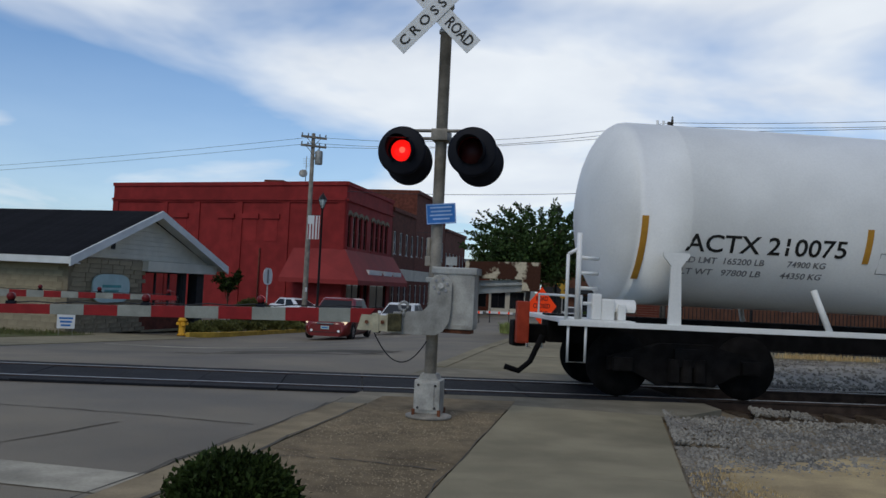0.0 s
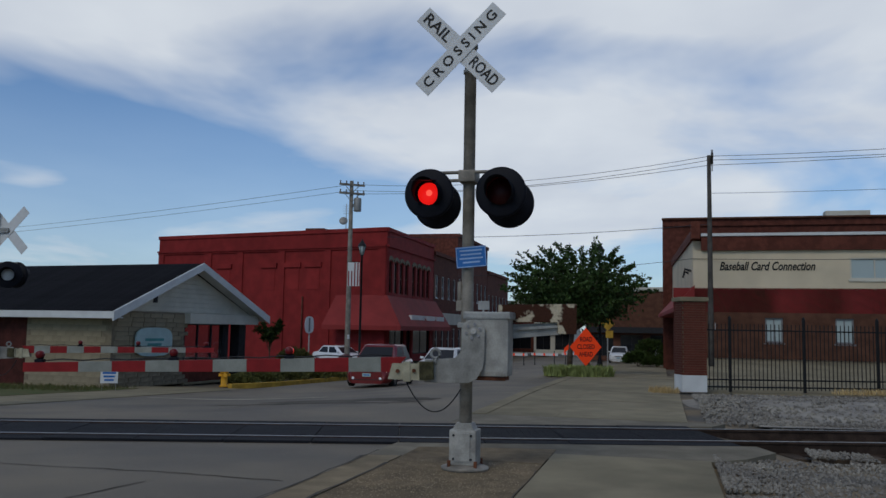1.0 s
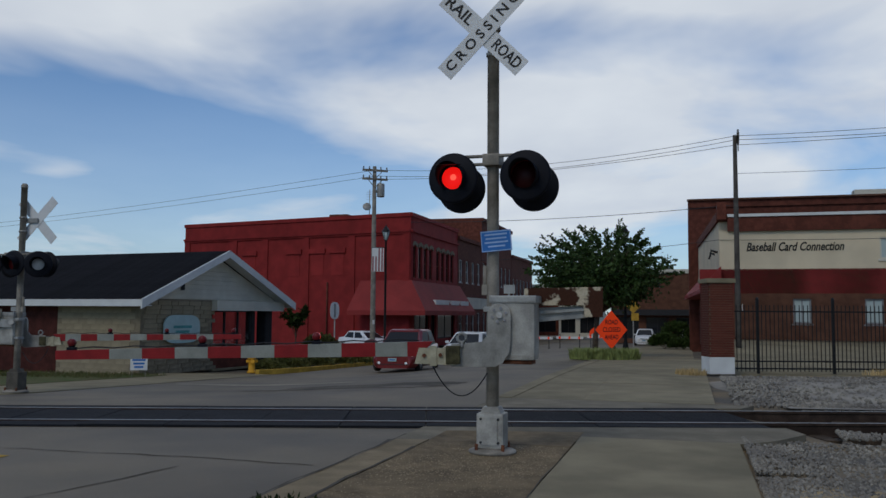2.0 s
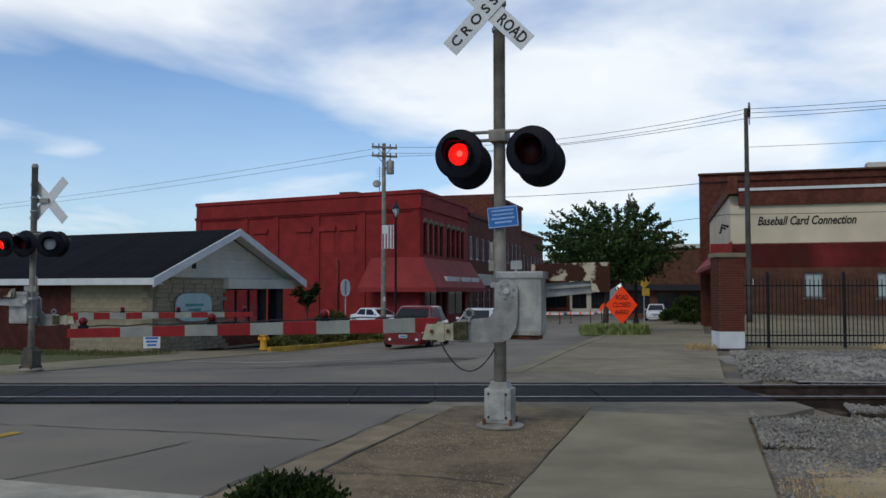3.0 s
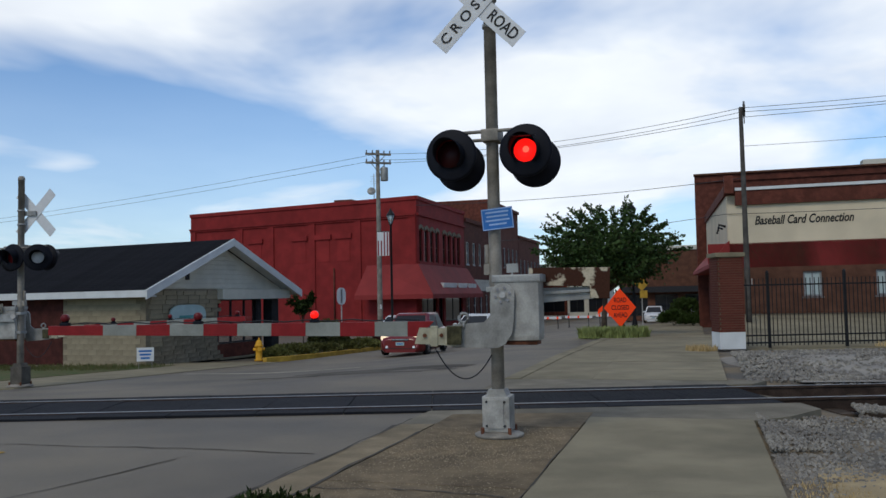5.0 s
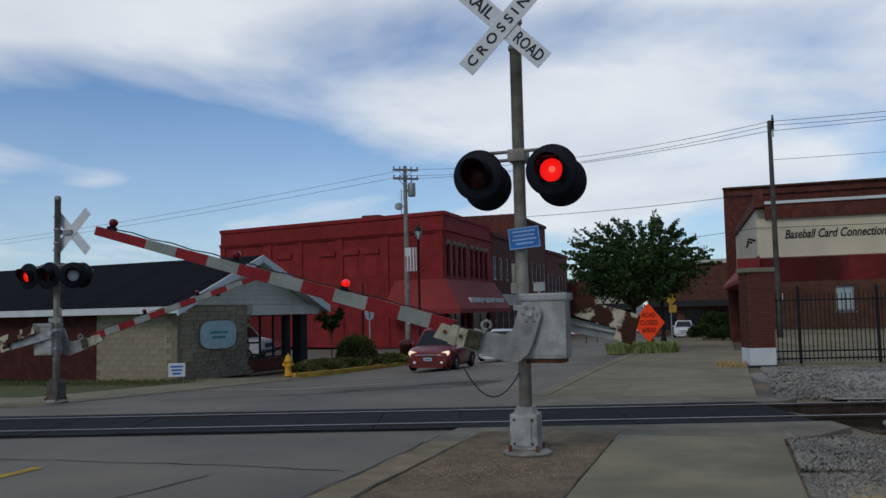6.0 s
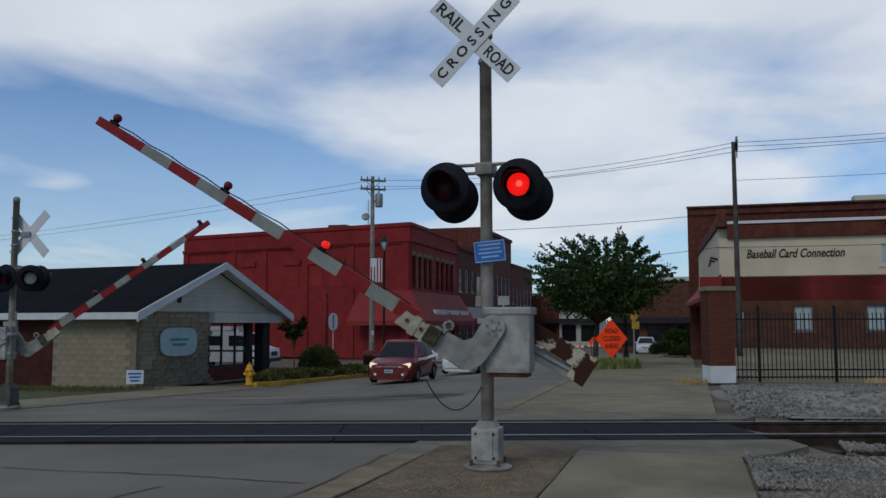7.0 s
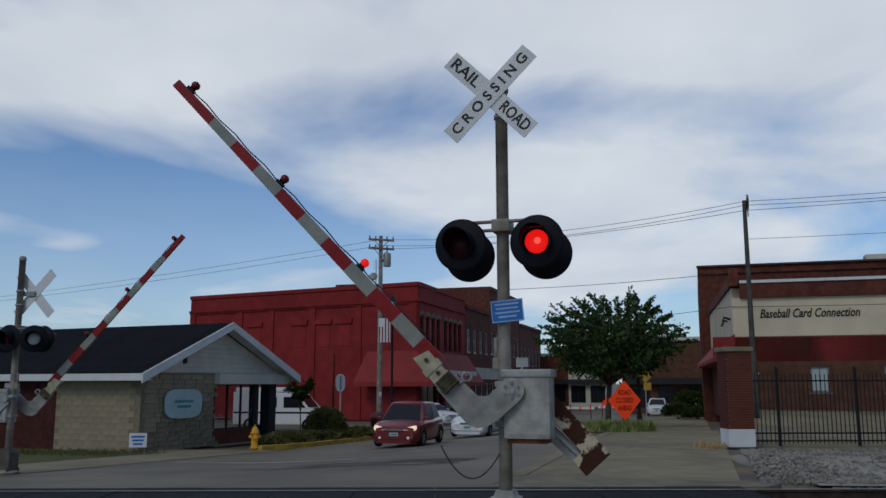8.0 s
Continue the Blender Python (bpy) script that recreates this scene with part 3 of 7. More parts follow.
def stones(name, n, region, size, mats, label, category, seed, zoff=0.0):
    """Loose stones strewn over a patch, one object."""
    rnd = random.Random(seed)
    verts, faces = [], []
    oct_v = [(1, 0, 0), (-1, 0, 0), (0, 1, 0), (0, -1, 0), (0, 0, 1), (0, 0, -1)]
    oct_f = [(0, 2, 4), (2, 1, 4), (1, 3, 4), (3, 0, 4), (2, 0, 5), (1, 2, 5), (3, 1, 5), (0, 3, 5)]
    for _ in range(n):
        x, y, h = region(rnd)
        s = size * rnd.uniform(0.5, 1.35)
        e = Euler((rnd.uniform(0, 6), rnd.uniform(0, 6), rnd.uniform(0, 6))).to_matrix()
        b = len(verts)
        for v in oct_v:
            w = e @ Vector((v[0] * s * rnd.uniform(0.7, 1.2), v[1] * s * rnd.uniform(0.7, 1.2), v[2] * s * rnd.uniform(0.6, 1.1)))
            verts.append((x + w.x, y + w.y, h + zoff + w.z))
        faces += [tuple(i + b for i in f) for f in oct_f]
    me = bpy.data.meshes.new(name)
    me.from_pydata(verts, [], faces)
    me.materials.append(mats)
    return tagged(new(name, me), label, category, kind="stuff")


def gravel_near(rnd):
    y = rnd.uniform(7.2, 15.6) if rnd.random() < 0.9 else rnd.uniform(3.4, 8)
    edge = 0.66 / RU.x + y * math.tan(SKEW) + (1.35 if y > 10.9 else 0)
    x = max(edge, PANEL_END if y > 11.4 else -9) + rnd.random() ** 2.0 * 13
    shoulder = 0.075 * max(0, 1 - (x - edge) / 0.9) if 8.5 < y < 11.6 else 0
    return x, y, zg(x, y) - 0.085 + trench(x, y) * (0 if shoulder else 1) + shoulder * rnd.uniform(0.6, 1)


def gravel_far(rnd):
    y = rnd.uniform(15.2, 22.8)
    x = 0.5 / RU.x + y * math.tan(SKEW) + 0.3 + rnd.random() ** 1.3 * 22
    bank = 0.22 * max(0, 1 - abs(y - 18.5) / 3.0)
    return x, y, zg(x, y) - 0.08 + bank * rnd.uniform(0.7, 1.0)


stones("ballast", 19000, gravel_near, 0.028, STONE, "grey loose ballast stones round the sleepers", "gravel", 3)
stones("gravel_bank", 9000, gravel_far, 0.045, STONE, "low bank of grey gravel before the fence", "gravel", 4)
bm = bmesh.new()
gx, gy = span(6.4, 34, 1.2), span(15.0, 22.6, 0.6)
g = [[bm.verts.new((x, y, zg(x, y) - 0.1 + 0.22 * max(0, 1 - abs(y - 18.5) / 3.0) * min(1, max(0.0, (x - 6.4) / 1.0)) + 0.04 * noise.noise((x, y, 2)))) for x in gx] for y in gy]
for r, s in zip(g, g[1:]):
    for i in range(len(gx) - 1):
        bm.faces.new((r[i], r[i + 1], s[i + 1], s[i])).smooth = True
tagged(part("gravel_bed", bm, STONE), "grey packed gravel bed under the loose bank", "gravel", kind="structure")


def blades(name, n, region, h, mats, label, category, seed):
    rnd = random.Random(seed)
    verts, faces = [], []
    for _ in range(n):
        x, y, z = region(rnd)
        a, hh, w = rnd.uniform(0, 6.28), h * rnd.uniform(0.4, 1.2), h * (0.03 + 0.05 * rnd.random()) + 0.002
        lean = rnd.uniform(0.1, 0.7) * hh
        dx, dy = math.cos(a), math.sin(a)
        b = len(verts)
        verts += [(x - dy * w, y + dx * w, z), (x + dy * w, y - dx * w, z), (x + dx * lean * 0.4 + dy * w * 0.7, y + dy * lean * 0.4 - dx * w * 0.7, z + hh * 0.6),
                  (x + dx * lean * 0.4 - dy * w * 0.7, y + dy * lean * 0.4 + dx * w * 0.7, z + hh * 0.6), (x + dx * lean, y + dy * lean, z + hh)]
        faces += [(b, b + 1, b + 2, b + 3), (b + 3, b + 2, b + 4)]
    me = bpy.data.meshes.new(name)
    me.from_pydata(verts, [], faces)
    me.materials.append(mats)
    return tagged(new(name, me), label, category, kind="stuff")


def dry_patch(rnd):
    while True:
        y = rnd.uniform(2.5, 10.2)
        off = rnd.uniform(0.05, 8.5)
        x = 0.62 / RU.x + y * math.tan(SKEW) + off
        d = noise.noise((x * 0.8, y * 0.8, 5)) + 0.45 * noise.noise((x * 2.6, y * 2.6, 9)) + (0.25 if y < 7.4 else -0.5) + min(0.25, (off - 1.0) * 0.3)
        if d > rnd.uniform(-0.05, 0.25):
            return x, y, zg(x, y) - 0.085


def dry_soil():
    """Pale dry earth showing in patches between the gravel."""
    bm = bmesh.new()
    ys, os_ = span(-10, 8.3, 0.14), span(0.35, 10.5, 0.16)
    g = []
    for y in ys:
        row = []
        for off in os_:
            x = 0.62 / RU.x + y * math.tan(SKEW) + off
            n = noise.noise((x * 0.7, y * 0.7, 5)) + 0.6 * noise.noise((x * 2.6, y * 2.6, 9))
            h = min(0.3, (off - 0.75) * 0.5) + min(0.3, (7.6 - y) * 0.5) + min(0, (y + 6.5) * 0.4) + min(0, (8.5 - off) * 0.6) + 0.5 * n
            row.append(bm.verts.new((x, y, zg(x, y) - 0.088 + 0.055 * max(-1.0, min(1.0, h)))))
        g.append(row)
    for r, t in zip(g, g[1:]):
        for i in range(len(os_) - 1):
            bm.faces.new((r[i], r[i + 1], t[i + 1], t[i])).smooth = True
    tagged(part("dry_soil", bm, mat("dry_soil", (0.46, 0.35, 0.19), 0.95, var=0.14, scale=2.2, grain=45, bump=0.6, col2=(0.33, 0.25, 0.14), stain=0.3)), "pale tan dry earth beside the pavement", "soil", kind="structure")


dry_soil()
blades("dry_grass", 38000, dry_patch, 0.034, DRYGRASS, "short straw-yellow dry grass on the gravel", "dry grass", 8)


def pebble_region(rnd):
    p = uv(rnd.uniform(-3.08, -1.4), 3.2 + 6.7 * rnd.random())
    return p.x, p.y, p.z


stones("aggregate_pebbles", 9000, pebble_region, 0.0095, mat("pebble", (0.33, 0.26, 0.17), 0.85, var=0.1, island=0.35), "tan pebbles set in the aggregate strip", "pebbles", 14, -0.004)

# ---- buildings ----
def at_road(x, y, z=None):
    return Matrix.Translation((x, y, zg(x, y) if z is None else z)) @ ROADROT


def rect_holes(bm, x0, x1, z0, z1, holes, y0, y1, mi=0):
    """A wall in x, z between depths y0 and y1, with openings (xa, xb, za, zb) cut right through."""
    xs = sorted({x0, x1, *[h[0] for h in holes], *[h[1] for h in holes]})
    zs = sorted({z0, z1, *[h[2] for h in holes], *[h[3] for h in holes]})
    for xa, xb in zip(xs, xs[1:]):
        for za, zb in zip(zs, zs[1:]):
            cx, cz = (xa + xb) / 2, (za + zb) / 2
            if not any(h[0] < cx < h[1] and h[2] < cz < h[3] for h in holes):
                box(bm, xa, xb, y0, y1, za, zb, mi=mi)
    bmesh.ops.remove_doubles(bm, verts=bm.verts[:], dist=1e-4)


def window(parent, m, w, h, frame_mat, glass_mat, bars=(1, 1), depth=0.08, name="window", sill=True):
    """A framed window; its pane lies in x, z of m, facing -y."""
    bm = bmesh.new()
    t = 0.07
    for a in ((-w / 2, -w / 2 + t, 0, h), (w / 2 - t, w / 2, 0, h), (-w / 2 + t, w / 2 - t, 0, t), (-w / 2 + t, w / 2 - t, h - t, h)):
        box(bm, a[0], a[1], -0.03, depth, a[2], a[3])
    for i in range(1, bars[0]):
        x = -w / 2 + w * i / bars[0]
        box(bm, x - 0.025, x + 0.025, -0.02, depth - 0.02, t, h - t)
    for i in range(1, bars[1]):
        z = h * i / bars[1]
        box(bm, -w / 2 + t, w / 2 - t, -0.015, depth - 0.025, z - 0.025, z + 0.025)
    win = part(name, bm, frame_mat, parent, m=m)
    boxpart("pane", (-w / 2 + t, w / 2 - t, 0.02, 0.03, t, h - t), glass_mat, win)
    if sill:
        boxpart("sill", (-w / 2 - 0.08, w / 2 + 0.08, -0.1, 0.04, -0.1, -0.005), frame_mat, win, bev=0.01)
    return win


EAST = pose(0, 0, 0, 0, 0, 90)      # turns a wall that faces -y so that it faces +x


def red_building():
    """Two-storey corner building: blind side wall at a skewed corner, arched windows over a street front with an awning."""
    W, D, H, OFF = 23.4, 13.9, 10.5, -11.5
    b = thing("corner_building", at_road(-1.58, 65.0, -1.2), "two-storey corner building of red-painted brick with awning", "building")
    turn = pose(0, 0, 0, 0, 0, OFF)
    bm = bmesh.new()
    rect_holes(bm, -W, 0, 0, H, [], 0, 0.4)
    sw = part("south_wall", bm, BRICKRED, b, "blind red-painted brick wall with shallow pilasters", turn)
    for x in (-W + 0.35, -17.6, -14.2, -9.9, -5.4, -0.35):
        boxpart("pilaster", (x - 0.3, x + 0.3, -0.1, 0.0, 0, 8.9), BRICKRED, sw)
    boxpart("ledge", (-W, 0.0, -0.12, 0.0, 8.9, 9.05), BRICKRED, sw)
    boxpart("ledge", (-W, 0.0, -0.22, 0.0, 9.05, 9.2), BRICKRED, sw)
    boxpart("coping", (-W - 0.05, 0.0, -0.1, 0.0, H - 0.25, H + 0.05), BRICKRED, sw)
    for x in (-15.9, -11.2, -8.8, -6.8):
        boxpart("blocked_window", (x - 0.62, x + 0.62, -0.03, 0.02, 5.75, 7.55), BRICKRED, sw, "bricked-up window painted red", bev=0.01)
        boxpart("lintel", (x - 0.82, x + 0.82, -0.16, 0.0, 7.56, 7.95), BRICKRED, sw, bev=0.02)
    bm = bmesh.new()
    tube(bm, [(-7.7, -0.12, 0), (-7.7, -0.12, 5.2)], 0.06, 8)
    part("downpipe", bm, BRICKDARK, sw, "dark downpipe")
    # street front, faces +x: two groups of four windows
    wins = [(0.5 + 1.46 * k, 1.42 + 1.46 * k, 5.5, 8.0) for k in range(4)] + [(6.95 + 1.5 * k, 7.9 + 1.5 * k, 5.5, 8.0) for k in range(4)]
    shop = [(1.0, 5.0, 0.6, 2.9), (5.6, 6.9, 0.1, 2.8), (7.5, 12.9, 0.6, 2.9)]
    bm = bmesh.new()
    rect_holes(bm, 0.42, D, 0, H, wins + shop, 0, 0.4)
    bmesh.ops.transform(bm, matrix=EAST, verts=bm.verts[:])
    part("street_wall", bm, BRICKRED, b, "red brick street wall with eight tall windows")
    bm = bmesh.new()
    box(bm, 0.0, D, -0.18, 0.0, 9.05, 9.2)
    box(bm, 0.0, D, -0.12, 0.0, H - 0.25, H + 0.05)
    box(bm, 0.3, 6.6, -0.12, 0.0, 5.28, 5.45)
    box(bm, 6.8, 13.4, -0.12, 0.0, 5.28, 5.45)
    bmesh.ops.transform(bm, matrix=EAST, verts=bm.verts[:])
    part("cornice", bm, BRICKRED, b)
    for a, c, z0, z1 in wins:
        w = window(b, EAST @ pose((a + c) / 2, 0.12, z0), c - a, z1 - z0, BRICKDARK, DARKGLASS, (1, 2))
        bm = bmesh.new()
        pts = [(-0.62, 0), (-0.5, 0.02), (0, 0.18), (0.5, 0.02), (0.62, 0), (0.62, 0.2), (0.45, 0.32), (0, 0.45), (-0.45, 0.32), (-0.62, 0.2)]
        prism(bm, pts, -0.2, -0.12, pose(0, 0, z1 - z0 - 0.05))
        part("arch", bm, MORTAR, w, "pale arched window head")
    for a, c, z0, z1 in shop:
        window(b, EAST @ pose((a + c) / 2, 0.15, z0), c - a, z1 - z0, CARDARK, DARKGLASS, (2, 1), name="shop_window", sill=False)
    far = turn @ Vector((-W, 0, 0))
    bm = bmesh.new()
    prism(bm, [(far.x, 0), (0, 0), (0, H - 0.3), (far.x, H - 0.3)], D - 0.4, D)
    part("rear_wall", bm, BRICKRED, b)
    boxpart("west_wall", (far.x, far.x + 0.4, far.y + 0.42, D - 0.4, 0, H), BRICKRED, b)
    bm = bmesh.new()
    e = turn @ Vector((-0.45, 0.45, 0))
    f = turn @ Vector((-W + 0.45, 0.45, 0))
    top = [(e.x, e.y), (-0.45, D - 0.42), (f.x, D - 0.42), (f.x, f.y)]
    lo, hi = [bm.verts.new((x, y, H - 0.9)) for x, y in top], [bm.verts.new((x, y, H - 0.7)) for x, y in top]
    bm.faces.new(lo), bm.faces.new(hi[::-1])
    for i in range(4):
        bm.faces.new((lo[i], lo[(i + 1) % 4], hi[(i + 1) % 4], hi[i]))
    part("roof", bm, ROOFING, b)
    # sloping awning round the corner
    bm = bmesh.new()
    z0, z1, o = 2.95, 5.3, 1.6
    ring = [(turn @ Vector((-4.5, -0.1, z1)), turn @ Vector((-4.75, -o, z0))), (Vector((0.1, -0.1, z1)), Vector((o, -o * 0.75, z0))), (Vector((0.1, D + 0.4, z1)), Vector((o, D + 0.4, z0)))]
    top = [bm.verts.new(p) for p, q in ring]
    low = [bm.verts.new(q) for p, q in ring]
    hem = [bm.verts.new(q + Vector((0, 0, -0.35))) for p, q in ring]
    for i in range(2):
        bm.faces.new((top[i], low[i], low[i + 1], top[i + 1]))
        bm.faces.new((low[i], hem[i], hem[i + 1], low[i + 1]))
    bm.faces.new((top[0], bm.verts.new(turn @ Vector((-4.5, -0.1, z0 - 0.35))), hem[0], low[0]))
    bm.faces.new((top[2], low[2], hem[2], bm.verts.new((0.1, D + 0.4, z0 - 0.35))))
    c = part("awning", bm, AWNRED, b, "faded red sloping awning with pale lettering")
    for start, n in ((2.6, 9), (7.2, 6), (10.4, 6)):
        for j in range(n):
            y = start + j * 0.44
            boxpart("lettering_bar", (1.05, 1.31, y, y + 0.32, z0 + 0.5, z0 + 0.88), WHITEPAINT, c)
    # roof clutter
    h = turn @ Vector((-7.6, 1.5, 0))
    boxpart("roof_hatch", (h.x - 0.8, h.x + 0.8, h.y - 0.5, h.y + 0.5, H - 0.69, H + 0.35), BRICKDARK, b)
    bm = bmesh.new()
    tube(bm, [(-4.6, 3, H - 0.7), (-4.6, 3, H + 2.4)], 0.035)
    lathe(bm, [(0, 0), (0.35, 0.15), (0.33, 0.2), (0, 0.06)], 14, pose(-4.75, 2.8, H + 0.9, 70, 0, 20))
    for k in range(4):
        tube(bm, [(-4.9, 3, H + 1.6 + k * 0.2), (-4.3, 3, H + 1.6 + k * 0.2)], 0.012)
    part("antenna", bm, GALV, b, "thin roof antenna with a small dish")
    return b


red_building()


def brick_block(loc, W, D, H, label, wall, rows, shop_h=3.2, face="east", base=None):
    b = thing("shop_building", at_road(*loc) if base is None else at_road(*loc, base), label, "building")
    x0, x1 = (-W, 0) if face == "east" else (0, W)
    bm = bmesh.new()
    holes = []
    n = max(2, int(D / 2.1))
    for z0, z1 in rows:
        for k in range(n):
            y = D * (k + 0.5) / n
            holes.append((y - 0.5, y + 0.5, z0, z1))
    rect_holes(bm, 0, D, 0, H, holes, 0, 0.35)
    m = EAST if face == "east" else Matrix.Translation((0, D, 0)) @ pose(0, 0, 0, 0, 0, -90)
    bmesh.ops.transform(bm, matrix=m, verts=bm.verts[:])
    part("street_wall", bm, wall, b)
    for a, c, z0, z1 in holes:
        window(b, m @ pose((a + c) / 2, 0.1, z0), c - a, z1 - z0, WHITEPAINT, DARKGLASS, (1, 2))
    s = -1 if face == "east" else 1
    boxpart("south_wall", (min(s * W, s * 0.35), max(s * W, s * 0.35), 0, 0.35, 0, H), wall, b)
    boxpart("north_wall", (min(s * W, s * 0.35), max(s * W, s * 0.35), D - 0.35, D, 0, H), wall, b)
    boxpart("roof", (min(s * W, s * 0.35), max(s * W, s * 0.35), 0.35, D - 0.35, H - 0.8, H - 0.6), ROOFING, b)
    for nm, out, z0, z1 in (("cornice", 0.18, H - 0.35, H), ("ledge", 0.1, shop_h + 0.9, shop_h + 1.1), ("fascia", 0.05, shop_h, shop_h + 0.9)):
        bm = bmesh.new()
        box(bm, 0, D, -out, 0, z0, z1)
        bmesh.ops.transform(bm, matrix=m, verts=bm.verts[:])
        part(nm, bm, SIDING if nm != "cornice" else wall, b)
    return b


p = Vector((-1.58, 65.0, 0)) + RV * 13.95
brick_block((p.x, p.y), 16, 9.3, 10.2, "brown brick shop building with white-framed upper windows", BRICKDARK, [(1.0, 3.0), (5.9, 8.0)], 3.4, base=-1.4)
p = p + RV * 9.4
brick_block((p.x, p.y), 18, 15.4, 12.9, "tall brown brick shop building with white-framed windows", BRICKDARK, [(1.0, 3.0), (6.0, 8.2)], 3.4, base=-1.4)
p = p + RV * 15.6
brick_block((p.x, p.y), 14, 14, 10.5, "far red brick shop building", BRICKDARK, [(0.9, 2.8), (5.6, 7.6)], 3.2, base=-1.8)


def office():
    """Low stone-fronted office: long side to the left, gable to the road, porch under the far half of the gable."""
    GW, LEN = 8.4, 24.0        # gable width along the road, length across
    base = -0.70
    b = thing("office", pose(-10.19, 29.66, base, 0, 0, -24), "low stone and block office with dark shingle roof and white gable", "building")
    eave, rise, ov = 2.71, 1.78, 0.5
    # local x to the right (road side is +x), y along the road
    bm = bmesh.new()
    box(bm, -3.9, -0.35, 0, 0.3, 0, eave)
    part("block_wall", bm, MORTAR, b, "tan concrete block wall")
    rnd = random.Random(2)
    bm = bmesh.new()
    box(bm, -0.2, 0.2, -0.018, 0.01, -0.0965, 0.0965)
    blk = mesh_of("block", bm, BLOCK)
    for r in range(13):
        x = -3.68 + (0.2 if r % 2 else 0)
        while x < -0.3:
            o = new("block", blk)
            o.parent, o.matrix_basis = b, pose(x, 0, 0.1 + r * 0.2)
            x += 0.406
    boxpart("brick_wall", (-LEN, -3.903, 0.012, 0.312, 0, eave), OFFICEBRICK, b, "dark red brick side wall")
    boxpart("rear_wall", (-LEN, -3.6, GW - 0.3, GW, 0, eave), BLOCK, b)
    boxpart("west_wall", (-LEN, -LEN + 0.3, 0.32, GW - 0.3, 0, eave), BRICKDARK, b)
    # road side: stone for the first 4.6 m, glazed porch after it
    boxpart("stone_wall", (-0.35, 0, 0.0, 3.85, 0, eave), MORTAR, b, "rough field-stone wall")
    ST = []
    for kind in range(6):
        bm = bmesh.new()
        w, h = rnd.uniform(0.32, 0.75), rnd.uniform(0.13, 0.158)
        poly = [(-w / 2, -h / 2 + 0.03), (-w / 2 + 0.03, -h / 2), (w / 2 - 0.02, -h / 2), (w / 2, -h / 2 + 0.04), (w / 2 - 0.02, h / 2), (-w / 2 + 0.02, h / 2)]
        prism(bm, poly, -0.022, 0.02)
        rough = mesh_of("stone", bm, FIELDSTONE)
        smooth = rough.copy()
        smooth.materials[0] = BLOCK
        ST.append((rough, smooth, w))
    for r in range(16):
        y = 0.1 + rnd.uniform(0, 0.15)
        while y < 3.6:
            rough, smooth, w = rnd.choice(ST)
            o = new("stone", rough if r * 0.165 < 0.45 + 0.42 * y + rnd.uniform(-0.25, 0.25) else smooth)
            o.parent, o.matrix_basis = b, pose(0, y + w / 2, 0.1 + r * 0.165 + rnd.uniform(-0.01, 0.01), 0, rnd.uniform(-3, 3), 90)
            y += w + 0.02
    # porch: recessed wall, corner post, knee wall
    boxpart("porch_wall", (-3.6, -3.3, 3.85, GW - 0.3, 0, eave), INTERIOR, b, "dark red recessed porch wall")
    boxpart("knee_wall", (-0.3, -0.05, 3.9, 6.6, 0, 0.55), BRICKDARK, b, "low dark brick knee wall under the porch window")
    pw = part("porch_window", bmesh_frame(2.6, 1.75, 0.06), CARDARK, b, m=pose(-0.12, 5.25, 0.57, 0, 0, 90))
    boxpart("pane", (-1.24, 1.24, 0.0, 0.01, 0.06, 1.69), CLEAR, pw)
    boxpart("porch_post", (-0.5, -0.05, GW - 0.85, GW - 0.35, 0, eave), CARDARK, b, "dark timber porch post", bev=0.02)
    boxpart("porch_post", (-0.4, -0.1, 6.62, 6.87, 0, eave), CARDARK, b)
    boxpart("porch_floor", (-3.3, 0.1, 3.9, GW, -0.05, 0.03), CONCRETE, b)
    boxpart("porch_beam", (-0.5, 0.28, 3.85, GW + 0.1, eave - 0.4, eave), SIDING, b, "pale porch beam")
    # gable wall of boards
    bm = bmesh.new()
    prism(bm, [(0.15, eave + 0.01), (GW - 0.15, eave + 0.01), (GW / 2, eave + rise - 0.12)], 0, 0.25, pose(0, 0, 0, 0, 0, 90))
    gw = part("gable_wall", bm, SIDING, b, "pale horizontal board gable")
    for k in range(11):
        z = eave + 0.05 + k * 0.18
        half = (GW / 2) * (1 - (z + 0.165 - eave) / rise) - 0.45
        if half > 0.2:
            bm = bmesh.new()
            box(bm, 0.0, 0.028, GW / 2 - half, GW / 2 + half, z, z + 0.165)
            part("board", bm, SIDING, gw)
    boxpart("vent", (0.02, 0.06, GW / 2 - 2.2, GW / 2 - 2.0, eave + 0.35, eave + 0.6), CARDARK, b)
    # roof: two slopes running back from the gable
    bm = bmesh.new()
    th = 0.16
    for s in (0, 1):
        e = -ov if s == 0 else GW + ov
        ez = eave - rise * ov / (GW / 2)
        rz = eave + rise
        vs = [bm.verts.new(p) for p in ((ov, e, ez), (ov, GW / 2, rz), (-LEN - ov, GW / 2, rz), (-LEN - ov, e, ez), (ov, e, ez + th), (ov, GW / 2, rz + th), (-LEN - ov, GW / 2, rz + th), (-LEN - ov, e, ez + th))]
        for q in ((0, 1, 2, 3), (4, 7, 6, 5), (0, 4, 5, 1), (1, 5, 6, 2), (2, 6, 7, 3), (3, 7, 4, 0)):
            bm.faces.new([vs[i] for i in q])
    roof = part("roof", bm, ROOFING, b, "dark grey shingle roof")
    # courses of shingles on the slope that faces the street
    n = 26
